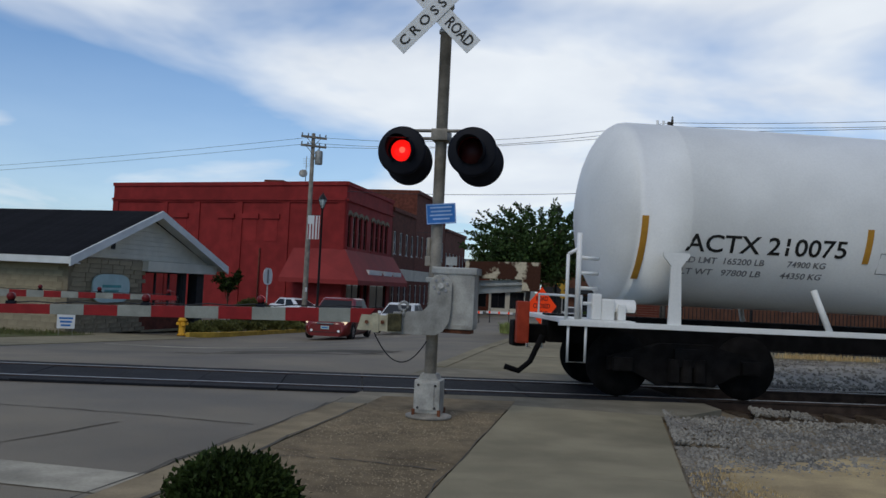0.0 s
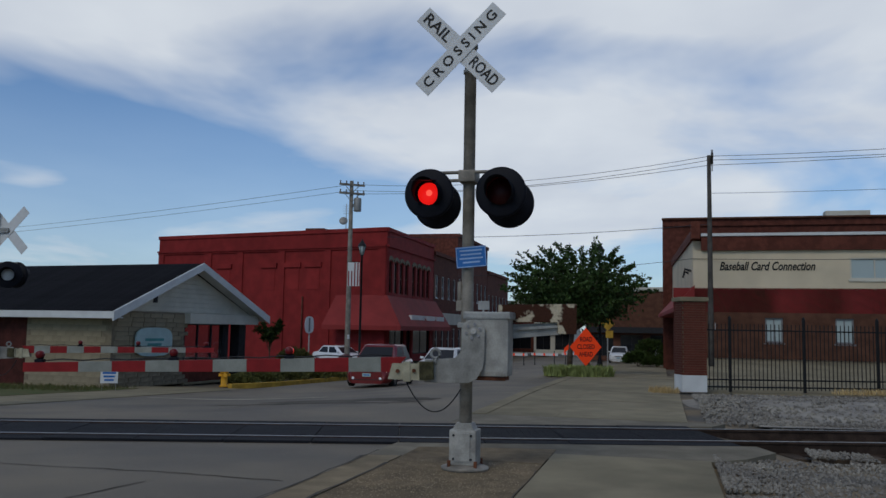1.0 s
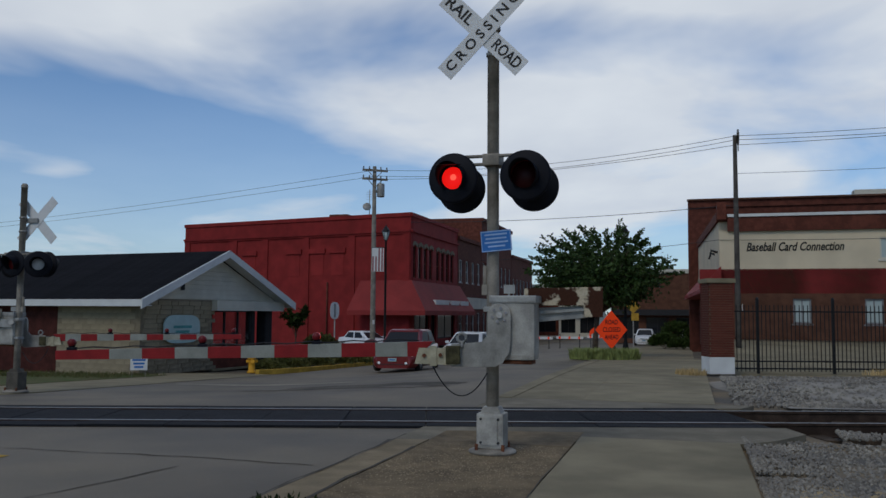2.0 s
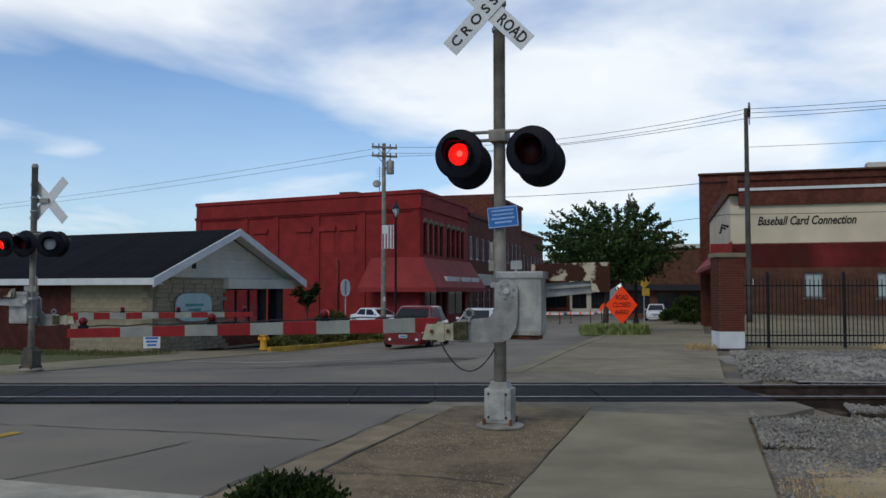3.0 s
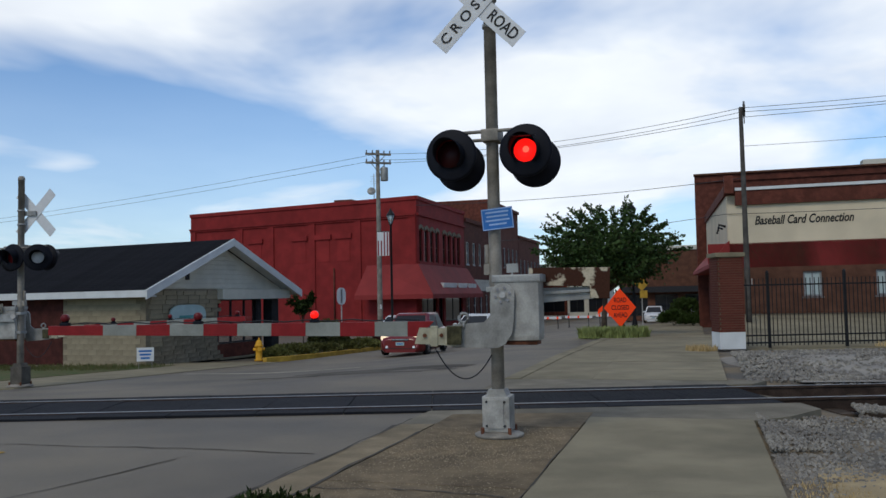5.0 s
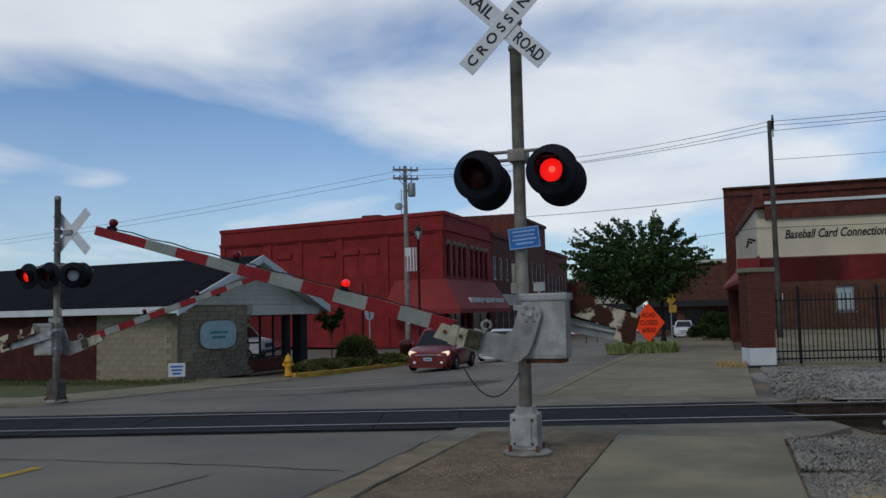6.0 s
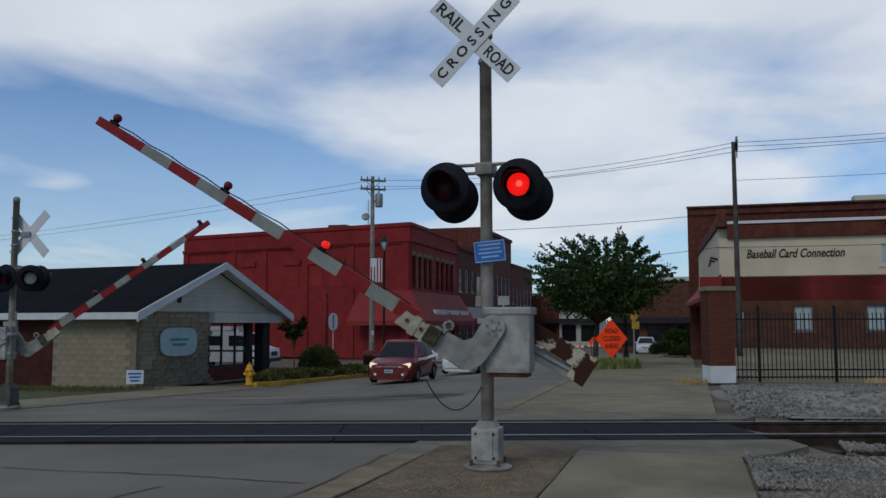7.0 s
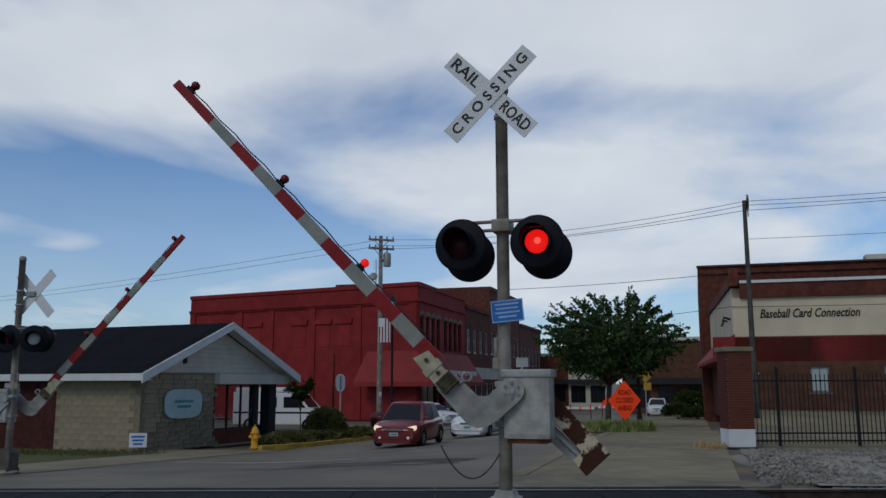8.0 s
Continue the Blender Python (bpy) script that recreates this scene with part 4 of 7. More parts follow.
    for k in range(n):
        a = k / n
        y, z = -ov + (GW / 2 + ov) * a, eave - rise * ov / (GW / 2) + (rise + rise * ov / (GW / 2)) * a + th
        bm = bmesh.new()
        sl = rise / (GW / 2)
        d = (GW / 2 + ov) / n
        box(bm, -LEN - ov, ov, 0, d * 1.08, 0.004, 0.02)
        part("shingle_course", bm, ROOFING, roof, m=pose(0, y, z, math.degrees(math.atan(sl)), 0, 0))
    # pale boarding under the overhang at the gable
    for s in (0, 1):
        bm = bmesh.new()
        e = -ov if s == 0 else GW + ov
        ez, rz = eave - rise * ov / (GW / 2) - 0.03, eave + rise - 0.03
        vs = [bm.verts.new(p) for p in ((ov - 0.01, e, ez), (ov - 0.01, GW / 2, rz), (0.0, GW / 2, rz), (0.0, e, ez), (ov - 0.01, e, ez - 0.02), (ov - 0.01, GW / 2, rz - 0.02), (0.0, GW / 2, rz - 0.02), (0.0, e, ez - 0.02))]
        for q in ((0, 1, 2, 3), (4, 7, 6, 5), (0, 4, 5, 1), (1, 5, 6, 2), (2, 6, 7, 3), (3, 7, 4, 0)):
            bm.faces.new([vs[i] for i in q])
        part("gable_soffit", bm, WHITEPAINT, b)
    # white fascia and rake boards
    ez = eave - rise * ov / (GW / 2)
    boxpart("fascia", (-LEN - ov, ov, -ov - 0.06, -ov - 0.004, ez - 0.06, ez + th + 0.02), WHITEPAINT, b, "white eave board")
    for s in (1, -1):
        bm = bmesh.new()
        y0 = -ov - 0.06 if s > 0 else GW + ov + 0.06
        poly = [(y0, ez - 0.14), (GW / 2, eave + rise - 0.09), (GW / 2, eave + rise + th + 0.03), (y0, ez + th + 0.02)]
        prism(bm, poly, -ov - 0.07, -ov - 0.005, pose(0, 0, 0, 0, 0, 90))
        part("rake_board", bm, WHITEPAINT, b, "white rake board")
    boxpart("soffit", (-LEN, ov - 0.02, -ov, 0, ez - 0.05, ez - 0.005), WHITEPAINT, b)
    # oval sign on the stone wall
    bm = bmesh.new()
    pts = []
    for k in range(40):
        a = 2 * math.pi * k / 40
        c, s = math.cos(a), math.sin(a)
        pts.append((0.98 * math.copysign(abs(c) ** 0.55, c), 0.52 * math.copysign(abs(s) ** 0.6, s)))
    prism(bm, pts, -0.12, -0.06, bev=0.0)
    o = part("oval_sign", bm, OVALSIGN, b, "pale blue-green scalloped sign board", m=pose(0.03, 2.03, 1.62, 0, 0, 90))
    for z, w in ((0.08, 0.5), (-0.1, 0.38)):
        boxpart("lettering_bar", (-w, w, -0.13, -0.125, z - 0.05, z + 0.05), TEALTXT, o)
    # white notice inside the porch
    boxpart("notice", (-3.28, -3.25, 4.6, 5.1, 0.95, 1.55), SIGNWHITE, b, "white notice on the porch wall")
    return b


def bmesh_frame(w, h, t, d=0.08):
    bm = bmesh.new()
    box(bm, -w / 2, -w / 2 + t, -d / 2, d / 2, 0, h)
    box(bm, w / 2 - t, w / 2, -d / 2, d / 2, 0, h)
    box(bm, -w / 2 + t, w / 2 - t, -d / 2, d / 2, 0, t)
    box(bm, -w / 2 + t, w / 2 - t, -d / 2, d / 2, h - t, h)
    for x in (-w / 6, w / 6):
        box(bm, x - 0.03, x + 0.03, -d / 2, d / 2, t, h - t)
    return bm


office()


def card_shop():
    """Cream and brick shop on the right with a red awning band, and the brick building behind it."""
    b = thing("card_shop", at_road(13.1, 38.0, -0.25), "cream and brown brick shop with maroon parapet and red awning", "shop")
    W, D = 24.0, 16.3
    z = lambda v: v + 0.25
    holes = [(3.05 + 2.9 * k, 3.8 + 2.9 * k, z(1.23), z(2.32)) for k in range(6)]
    bm = bmesh.new()
    rect_holes(bm, 0, W, 0, z(3.6), holes, 0, 0.4)
    part("brick_front", bm, BRICKBROWN, b, "brown brick lower front with small windows")
    for h in holes:
        window(b, pose((h[0] + h[1]) / 2, 0.1, h[2]), h[1] - h[0], h[3] - h[2], CARGREY, PALEGLASS, (2, 1))
    bm = bmesh.new()
    wins = [(6.6, 8.6, z(4.05), z(5.0)), (13.5, 15.5, z(4.05), z(5.0))]
    rect_holes(bm, 0, W, z(3.6), z(5.35), wins, 0, 0.4)
    up = part("stucco_front", bm, CREAM, b, "cream stucco upper front")
    for h in wins:
        window(b, pose((h[0] + h[1]) / 2, 0.05, h[2]), h[1] - h[0], h[3] - h[2], SIDING, PALEGLASS, (2, 1))
    bm = bmesh.new()
    prism(bm, [(0.35, z(5.35)), (W, z(5.35)), (W, z(6.0)), (0.35, z(6.0))], -0.15, 0.3)
    part("parapet", bm, BRICKDARK, b, "maroon parapet band")
    boxpart("coping", (0.35, W, -0.22, 0.35, z(6.003), z(6.13)), WHITEPAINT, b, "white coping strip")
    # awning band
    bm = bmesh.new()
    prism(bm, [(0.0, z(3.65)), (0.0, z(2.55)), (-1.1, z(2.55)), (-1.1, z(2.75))], -0.9, W, pose(0, 0, 0, 0, 0, -90))
    aw = part("awning", bm, AWNRED, b, "red awning band")
    # left side wall, stepping up
    bm = bmesh.new()
    box(bm, 0, 0.4, 0.42, D, 0, z(3.6))
    part("side_wall", bm, BRICKDARK, b, m=pose(0, 0, 0, 0, 0, 2.6))
    boxpart("upper_side_wall", (0, 0.4, 0.4, D, z(3.6), z(5.85)), CREAM, b, "cream stucco side wall", pose(0, 0, 0, 0, 0, 2.6))
    boxpart("side_coping", (-0.1, 0.45, 0.36, D, z(5.853), z(6.3)), BRICKDARK, b, "maroon parapet along the side", pose(0, 0, 0, 0, 0, 2.6))
    boxpart("corner_pier", (-0.1, 0.3, -0.2, 0.3, z(5.9), z(6.7)), BRICKDARK, b, "maroon corner pier", bev=0.02)
    bm = bmesh.new()
    prism(bm, [(0.0, z(3.75)), (0.0, z(2.55)), (-0.9, z(2.55)), (-0.9, z(2.75))], -0.6, D)
    part("side_awning", bm, AWNRED, b, "red awning along the side", pose(0, 0, 0, 0, 0, 2.6))
    boxpart("roof", (0.4, W, 0.4, D, z(5.2), z(5.4)), ROOFING, b)
    lettering("wall_lettering", "Baseball Card Connection", 0.54, SIGNBLACK, b, pose(3.15, -0.012, z(4.62), 90, 0, 0), "black script lettering", width=4.05, shear=0.3, bold=0.012)
    lettering("wall_lettering", "Sports M", 0.58, SIGNBLACK, b, pose(10.4, -0.012, z(4.62), 90, 0, 0), "black script lettering", width=1.7, shear=0.3, bold=0.016)
    for k in range(2):
        bm = bmesh.new()
        tube(bm, [(-0.05, 1.2 + k * 1.8, z(4.5)), (-0.35, 1.2 + k * 1.8, z(4.6)), (-0.4, 1.2 + k * 1.8, z(4.3))], 0.06)
        part("wall_lamp", bm, CARDARK, b, "dark wall lamp")
    # building behind
    q = Vector((13.1, 38.0, 0)) + RV * 16.6 + RU * (-1.35)
    c = thing("brick_building", at_road(q.x, q.y, -0.8), "tall dark brick building behind the cream shop", "building")
    bm = bmesh.new()
    box(bm, 0, 36, 0, 0.4, 0, 9.75)
    part("south_wall", bm, BRICKDARK, c)
    boxpart("ledge", (0, 36, -0.12, 0, 9.3, 9.5), BRICKDARK, c)
    boxpart("street_wall", (0, 0.4, 0.4, 22, 0, 9.7), BRICKDARK, c)
    boxpart("coping", (-0.05, 36, -0.16, 0.4, 9.753, 9.86), BRICKBROWN, c)
    boxpart("roof", (0.4, 36, 0.4, 22, 8.8, 9.0), ROOFING, c)
    boxpart("roof_unit", (10.0, 12.6, 0.5, 1.5, 9.0, 10.25), SIDING, c, "pale flat roof unit", bev=0.03)
    boxpart("chimney", (17.5, 18.6, 1.0, 1.8, 9.0, 10.6), BRICKDARK, c, "squat dark brick chimney")
    return b


card_shop()


def forecourt():
    """Paved strip that rises from the fence to the foot of the shop front."""
    bm = bmesh.new()
    rows = []
    for j in range(9):
        t = j / 8
        row = []
        for i in range(12):
            k = i / 11
            near = Vector((8.45 + 14 * k, 23.36, -0.09))
            far = Vector((13.15, 38.0, 0.5)) + RU * (22 * k)
            far.z = 0.5
            p = near.lerp(far, t)
            row.append(bm.verts.new((p.x, p.y, p.z + 0.02 * noise.noise((p.x * 0.4, p.y * 0.4, 3)))))
        rows.append(row)
    for r, s in zip(rows, rows[1:]):
        for i in range(11):
            bm.faces.new((r[i], r[i + 1], s[i + 1], s[i])).smooth = True
    ex = bmesh.ops.extrude_face_region(bm, geom=bm.faces[:])
    bmesh.ops.translate(bm, vec=(0, 0, -0.7), verts=[v for v in ex["geom"] if isinstance(v, bmesh.types.BMVert)])
    bmesh.ops.recalc_face_normals(bm, faces=bm.faces[:])
    tagged(part("forecourt", bm, CONCRETE), "grey concrete forecourt rising to the shop wall", "forecourt", kind="structure")


forecourt()


# ---- crossing signals ----
mat_bulb = mat("bulb_glow", (0.6, 0.05, 0.03), 0.3, emit=(1.0, 0.10, 0.07, 1.6))
ARM_LEN = 5.08


def light_unit(parent, m, lit, name="light_unit", lens_mat=None):
    """Round black background, visor and lens; faces -y of m. Returns the unit."""
    bm = bmesh.new()
    lathe(bm, [(0, -0.02), (0.26, -0.02), (0.292, -0.008), (0.292, 0.004), (0.26, 0.02), (0.15, 0.024), (0.13, 0.16), (0.09, 0.2), (0, 0.2)], 40, pose(0, 0, 0, -90, 0, 0))
    u = part(name, bm, BLACKPAINT, parent, "black round background with visor", m)
    bm = bmesh.new()
    # visor: an open tube, longer at the top
    seg, rows = 28, []
    for k in range(seg + 1):
        a = radians(-55) + radians(290) * k / seg
        ln = 0.10 + 0.20 * max(0, math.sin(a) * 0.5 + 0.5)
        rows.append([(r * math.cos(a), -d, r * math.sin(a)) for r, d in ((0.165, 0.02), (0.158, ln), (0.152, ln), (0.158, 0.02))])
    vs = [[bm.verts.new(p) for p in r] for r in rows]
    for a, b in zip(vs, vs[1:]):
        for i in range(3):
            f = bm.faces.new((a[i], a[i + 1], b[i + 1], b[i]))
            f.smooth = True
    part("visor", bm, BLACKPAINT, u)
    bm = bmesh.new()
    lathe(bm, [(0, 0.022), (0.07, 0.018), (0.11, 0.01), (0.128, 0.0)], 28, pose(0, -0.021, 0, 90, 0, 0))
    part("lens", bm, lens_mat or (LAMPON if lit else LENSDARK), u, "round red glass lens")
    if lit:
        bm = bmesh.new()
        lathe(bm, [(0, 0.028), (0.025, 0.026), (0.04, 0.018)], 18, pose(0.01, -0.021, 0.005, 90, 0, 0))
        part("bulb", bm, mat_bulb, u)
    return u


def crossbuck(parent, m, words=True):
    c45 = 0.7071
    first = None
    for ang, texts, dy in ((-45, (("RAIL", -0.40), ("ROAD", 0.40)), 0.0), (45, (("CROSSING", 0.0),), -0.012)):
        bm = bmesh.new()
        box(bm, -0.655, 0.655, -0.004, 0.004, -0.112, 0.112, bev=0.002)
        mm = m @ pose(0, dy, 0) @ pose(0, 0, 0, 0, -ang, 0)
        blade = part("crossbuck_blade", bm, SIGNWHITE, parent, "white crossbuck blade with black capitals", mm)
        if words:
            for tx, x in texts:
                lettering("blade_lettering", tx, 0.19 if len(tx) == 4 else 0.165, SIGNBLACK, blade, pose(x, -0.007, -0.0, 90, 0, 0), "black capital lettering", width=0.41 if len(tx) == 4 else 1.17, depth=0.001, bold=0.003, spread=1.0 if len(tx) == 4 else 1.55)
        for s in (-1, 1):
            b2 = bmesh.new()
            cyl(b2, 0.012, -0.012, 0.0, 8, pose(0.03 * s, -0.003, 0.05 * s, 90, 0, 0))
            part("bolt", b2, GALV, blade)


def gate_parts(sig, py):
    """The turning gate: crank plate, adaptor, striped boom with lamps, counterweight. Turns about y at its own origin."""
    bm = bmesh.new()
    t = 0.02
    arc = [(0.13 * math.cos(radians(a)), 0.13 * math.sin(radians(a))) for a in range(-10, 191, 20)]
    poly = arc + [(-0.125, -0.22), (-0.2, -0.30), (-0.54, -0.31), (-0.55, -0.56), (-0.06, -0.575), (0.03, -0.53), (0.10, -0.42), (0.12, -0.28)]
    prism(bm, poly, -t, t, bev=0.006)
    crank = part("gate", bm, SILVER, sig, "silver crank plate carrying the gate boom", pose(0.13, py, 1.555, 0, 0, 12.5))
    for k in range(6):
        a = radians(60 * k + 15)
        b2 = bmesh.new()
        cyl(b2, 0.017, 0, 0.02, 8, pose(0.078 * math.cos(a), -t, 0.078 * math.sin(a), 90, 0, 0))
        part("bolt", b2, CARGREY, crank)
    b2 = bmesh.new()
    cyl(b2, 0.034, 0, 0.035, 14, pose(0, -t, 0, 90, 0, 0))
    part("hub", b2, GALV, crank)
    b2 = bmesh.new()
    for y in (-0.045, 0.045):
        prism(b2, [(-0.52, -0.36), (-0.9, -0.345), (-0.95, -0.52), (-0.52, -0.54)], y - 0.008, y + 0.008)
    box(b2, -0.62, -0.5, -0.07, 0.07, -0.54, -0.34, bev=0.01)
    box(b2, -0.78, -0.70, -0.065, 0.065, -0.55, -0.33, bev=0.01)
    part("adaptor", b2, mat_adaptor, crank, "cream bolted boom adaptor")
    for x in (-0.84, -0.66):
        b2 = bmesh.new()
        cyl(b2, 0.022, 0, 0.02, 8, pose(x, -0.055, -0.43, 90, 0, 0))
        part("bolt", b2, RUSTALL, crank)
    # boom in stripes of 0.39 m, the last one longer
    cuts = [-0.74, -1.03] + [-1.39 - 0.382 * k for k in range(9)] + [-ARM_LEN]
    for k, (x, x2) in enumerate(zip(cuts, cuts[1:])):
        h0, h1 = 0.088 - 0.036 * (-x / ARM_LEN), 0.088 - 0.036 * (-x2 / ARM_LEN)
        red = k % 2 == 0
        b2 = bmesh.new()
        slant = 0.16 if k == 0 else 0.0
        prism(b2, [(x - slant, -0.36 - h0), (x, -0.36 + h0), (x2, -0.36 + h1), (x2, -0.36 - h1)], -0.03, 0.03, bev=0.004)
        part("stripe", b2, REDTAPE if red else WHITETAPE, crank, "red reflective boom stripe" if red else "grey-white boom stripe")
    b2 = bmesh.new()
    run = [-0.9 - 0.25 * k for k in range(17)]
    tube(b2, [(x, 0.0, -0.36 + 0.088 - 0.036 * (-x / ARM_LEN) + (0.012, 0.03)[k % 2]) for k, x in enumerate(run)], 0.008, 6)
    part("lamp_cable", b2, CARDARK, crank)
    for x, lit in ((-2.06, True), (-3.37, False), (-4.9, False)):
        z = -0.36 + 0.088 - 0.036 * (-x / ARM_LEN)
        b2 = bmesh.new()
        box(b2, -0.05, 0.05, -0.035, 0.035, 0.0, 0.035, bev=0.008)
        lathe(b2, [(0, 0.035), (0.035, 0.035), (0.04, 0.06)], 14)
        lm = part("boom_lamp", b2, BLACKPAINT, crank, "small round boom lamp", pose(x, 0, z))
        b3 = bmesh.new()
        lathe(b3, [(0, -0.045), (0.036, -0.042), (0.046, -0.02), (0.046, 0), (0.046, 0.02), (0.036, 0.042), (0, 0.045)], 18, pose(0, 0, 0.085, 90, 0, 0))
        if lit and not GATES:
            # front half glows, back half is dull; an added turn imitates blinking
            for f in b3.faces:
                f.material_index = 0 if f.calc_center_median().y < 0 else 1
            lens = part("lamp_lens", b3, [LAMPGLOW, mat_lens_dull], crank, "red lamp lens, glowing on one half, turned to imitate blinking", pose(x, 0, z))
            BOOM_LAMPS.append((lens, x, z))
        else:
            part("lamp_lens", b3, mat_lens_dull, crank, m=pose(x, 0, z))
    # dark clamp and eye bolt where boom meets crank
    b2 = bmesh.new()
    box(b2, -0.60, -0.44, -0.085, 0.085, -0.53, -0.33, bev=0.012)
    for k in range(4):
        box(b2, -0.585 + k * 0.04, -0.57 + k * 0.04, -0.093, -0.08, -0.52, -0.34)
    part("boom_clamp", b2, mat_clamp, crank, "dark olive clamp plates")
    b2 = bmesh.new()
    ring = [(-0.42 + 0.05 * math.cos(a), -0.02, -0.245 + 0.05 * math.sin(a)) for a in [2 * math.pi * k / 14 for k in range(15)]]
    tube(b2, ring, 0.017, 8)
    tube(b2, [(-0.42, -0.02, -0.36), (-0.42, -0.02, -0.29)], 0.017, 8)
    part("eye_bolt", b2, GALV, crank)
    # counterweight arm, behind the mechanism
    b2 = bmesh.new()
    prism(b2, [(0.0, -0.12), (1.02, -0.05), (1.02, 0.09), (0.0, 0.06)], 0.40, 0.43, bev=0.004)
    prism(b2, [(0.1, -0.02), (0.98, 0.03), (0.98, 0.06), (0.1, 0.02)], 0.36, 0.40)
    part("weight_arm", b2, GALV, crank, "grey channel arm of the counterweight")
    b2 = bmesh.new()
    prism(b2, [(0.30, 0.10), (0.98, 0.10), (0.98, -0.04), (1.19, -0.05), (1.20, 0.30), (0.30, 0.30)], 0.33, 0.50, bev=0.008)
    part("counterweight", b2, RUST, crank, "counterweight plates with flaking rust and cream paint")
    b2 = bmesh.new()
    cyl(b2, 0.06, 0.0, 0.46, 14, pose(0, 0.0, 0, -90, 0, 0))
    part("shaft", b2, GALV, crank)
    return crank


mat_adaptor = mat("adaptor_cream", (0.50, 0.46, 0.33), 0.6, var=0.15, scale=8, stain=0.4)
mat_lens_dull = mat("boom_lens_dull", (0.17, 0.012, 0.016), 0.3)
mat_clamp = mat("clamp_olive", (0.10, 0.09, 0.045), 0.7, var=0.25, scale=14, stain=0.4)
GATES, SHUTTERS, BOOM_LAMPS = [], [], []


def crossing_signal(m, far=False):
    sig = thing("crossing_signal", m, "weathered grey railroad crossing signal mast with lights and gate", "crossing signal", "crossing signals")
    top, zl = (4.7, 2.86) if far else (5.03, 3.12)
    bm = bmesh.new()
    lathe(bm, [(0, 0.0), (0.072, 0.0), (0.072, 2.0), (0.069, 2.02), (0.069, top - 0.11), (0.07, top - 0.11), (0.075, top - 0.1), (0.075, top - 0.05), (0.05, top - 0.01), (0, top)], 24)
    part("mast", bm, MASTPAINT, sig, "weathered grey steel pipe mast")
    # base casting
    bm = bmesh.new()
    box(bm, -0.155, 0.155, -0.15, 0.13, 0.06, 0.45, bev=0.025)
    box(bm, -0.09, 0.09, -0.165, -0.14, 0.10, 0.42, bev=0.01)
    prism(bm, [(-0.12, 0.45), (0.12, 0.45), (0.085, 0.52), (-0.085, 0.52)], -0.11, 0.1)
    bs = part("base_casting", bm, MASTDARK if far else SILVER, sig, "dark weathered base casting" if far else "chipped silver base casting")
    bm = bmesh.new()
    lathe(bm, [(0, 0.0), (0.27, 0.0), (0.27, 0.03), (0.2, 0.05), (0.12, 0.07), (0, 0.07)], 24)
    part("base_flange", bm, MASTPAINT, sig)
    for a in (45, 135, 225, 315):
        bm = bmesh.new()
        cyl(bm, 0.02, 0.03, 0.11, 8, pose(0.215 * math.cos(radians(a)), 0.215 * math.sin(radians(a)), 0))
        part("anchor_bolt", bm, RUSTALL, sig)
    for x in (-0.1, 0.1):
        for z in (0.13, 0.39):
            bm = bmesh.new()
            cyl(bm, 0.014, 0, 0.02, 8, pose(x, -0.15, z, 90, 0, 0))
            part("bolt", bm, CARDARK, bs)
    crossbuck(sig, pose(-0.3, -0.1, 3.85) if far else pose(-0.105, -0.1, 4.85), not far)
    zc = 3.85 if far else 4.85
    for z in (zc - 0.25, zc + 0.06):
        bm = bmesh.new()
        lathe(bm, [(0.068, -0.02), (0.085, -0.02), (0.085, 0.02), (0.068, 0.02), (0.068, -0.02)], 20, pose(0, 0, z))
        part("mast_band", bm, GALV, sig)
    bm = bmesh.new()
    box(bm, -0.34 if far else -0.14, 0.03, -0.095, -0.05, zc - 0.05, zc + 0.05)
    part("bracket", bm, GALV, sig)
    # light arm
    half = 0.58 if far else 0.42
    bm = bmesh.new()
    tube(bm, [(-half, -0.12, zl + 0.26), (half, -0.12, zl + 0.26)], 0.02, 10)
    tube(bm, [(-half, 0.12, zl + 0.21), (half, 0.12, zl + 0.21)], 0.02, 10)
    box(bm, -0.1, 0.1, -0.14, 0.14, zl + 0.15, zl + 0.29, bev=0.02)
    part("light_arm", bm, MASTPAINT, sig)
    if not far:
        for s in (-1, 1):
            u = light_unit(sig, pose(0.42 * s, -0.22, 3.12), True)
            # added cover hinged under the visor; hides the lit lens to imitate blinking
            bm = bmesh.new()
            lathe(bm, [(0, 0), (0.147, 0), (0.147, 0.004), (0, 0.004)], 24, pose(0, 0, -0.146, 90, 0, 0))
            sh = part("blink_cover", bm, mat_plate, u, "added dark cover that hides the lit lens to imitate blinking", pose(0, -0.056, 0.144))
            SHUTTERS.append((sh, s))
            light_unit(sig, pose(0.44 * s, 0.24, 3.06, 0, 0, 180), False)
            bm = bmesh.new()
            tube(bm, [(0.42 * s, -0.05, 3.12), (0.42 * s, -0.1, 3.38)], 0.022, 8)
            tube(bm, [(0.44 * s, 0.1, 3.06), (0.44 * s, 0.12, 3.34)], 0.022, 8)
            part("hanger", bm, MASTPAINT, sig)
    else:
        light_unit(sig, pose(0.62, 0.2, zl, 0, 0, 180), True)
        light_unit(sig, pose(-0.05, 0.28, zl, 0, 0, 180), False)
        light_unit(sig, pose(-0.64, 0.2, zl - 0.02, 0, 0, 215), False, lens_mat=LAMPCLEAR)
        for x in (0.5, -0.5):
            light_unit(sig, pose(x, -0.22, zl), False)
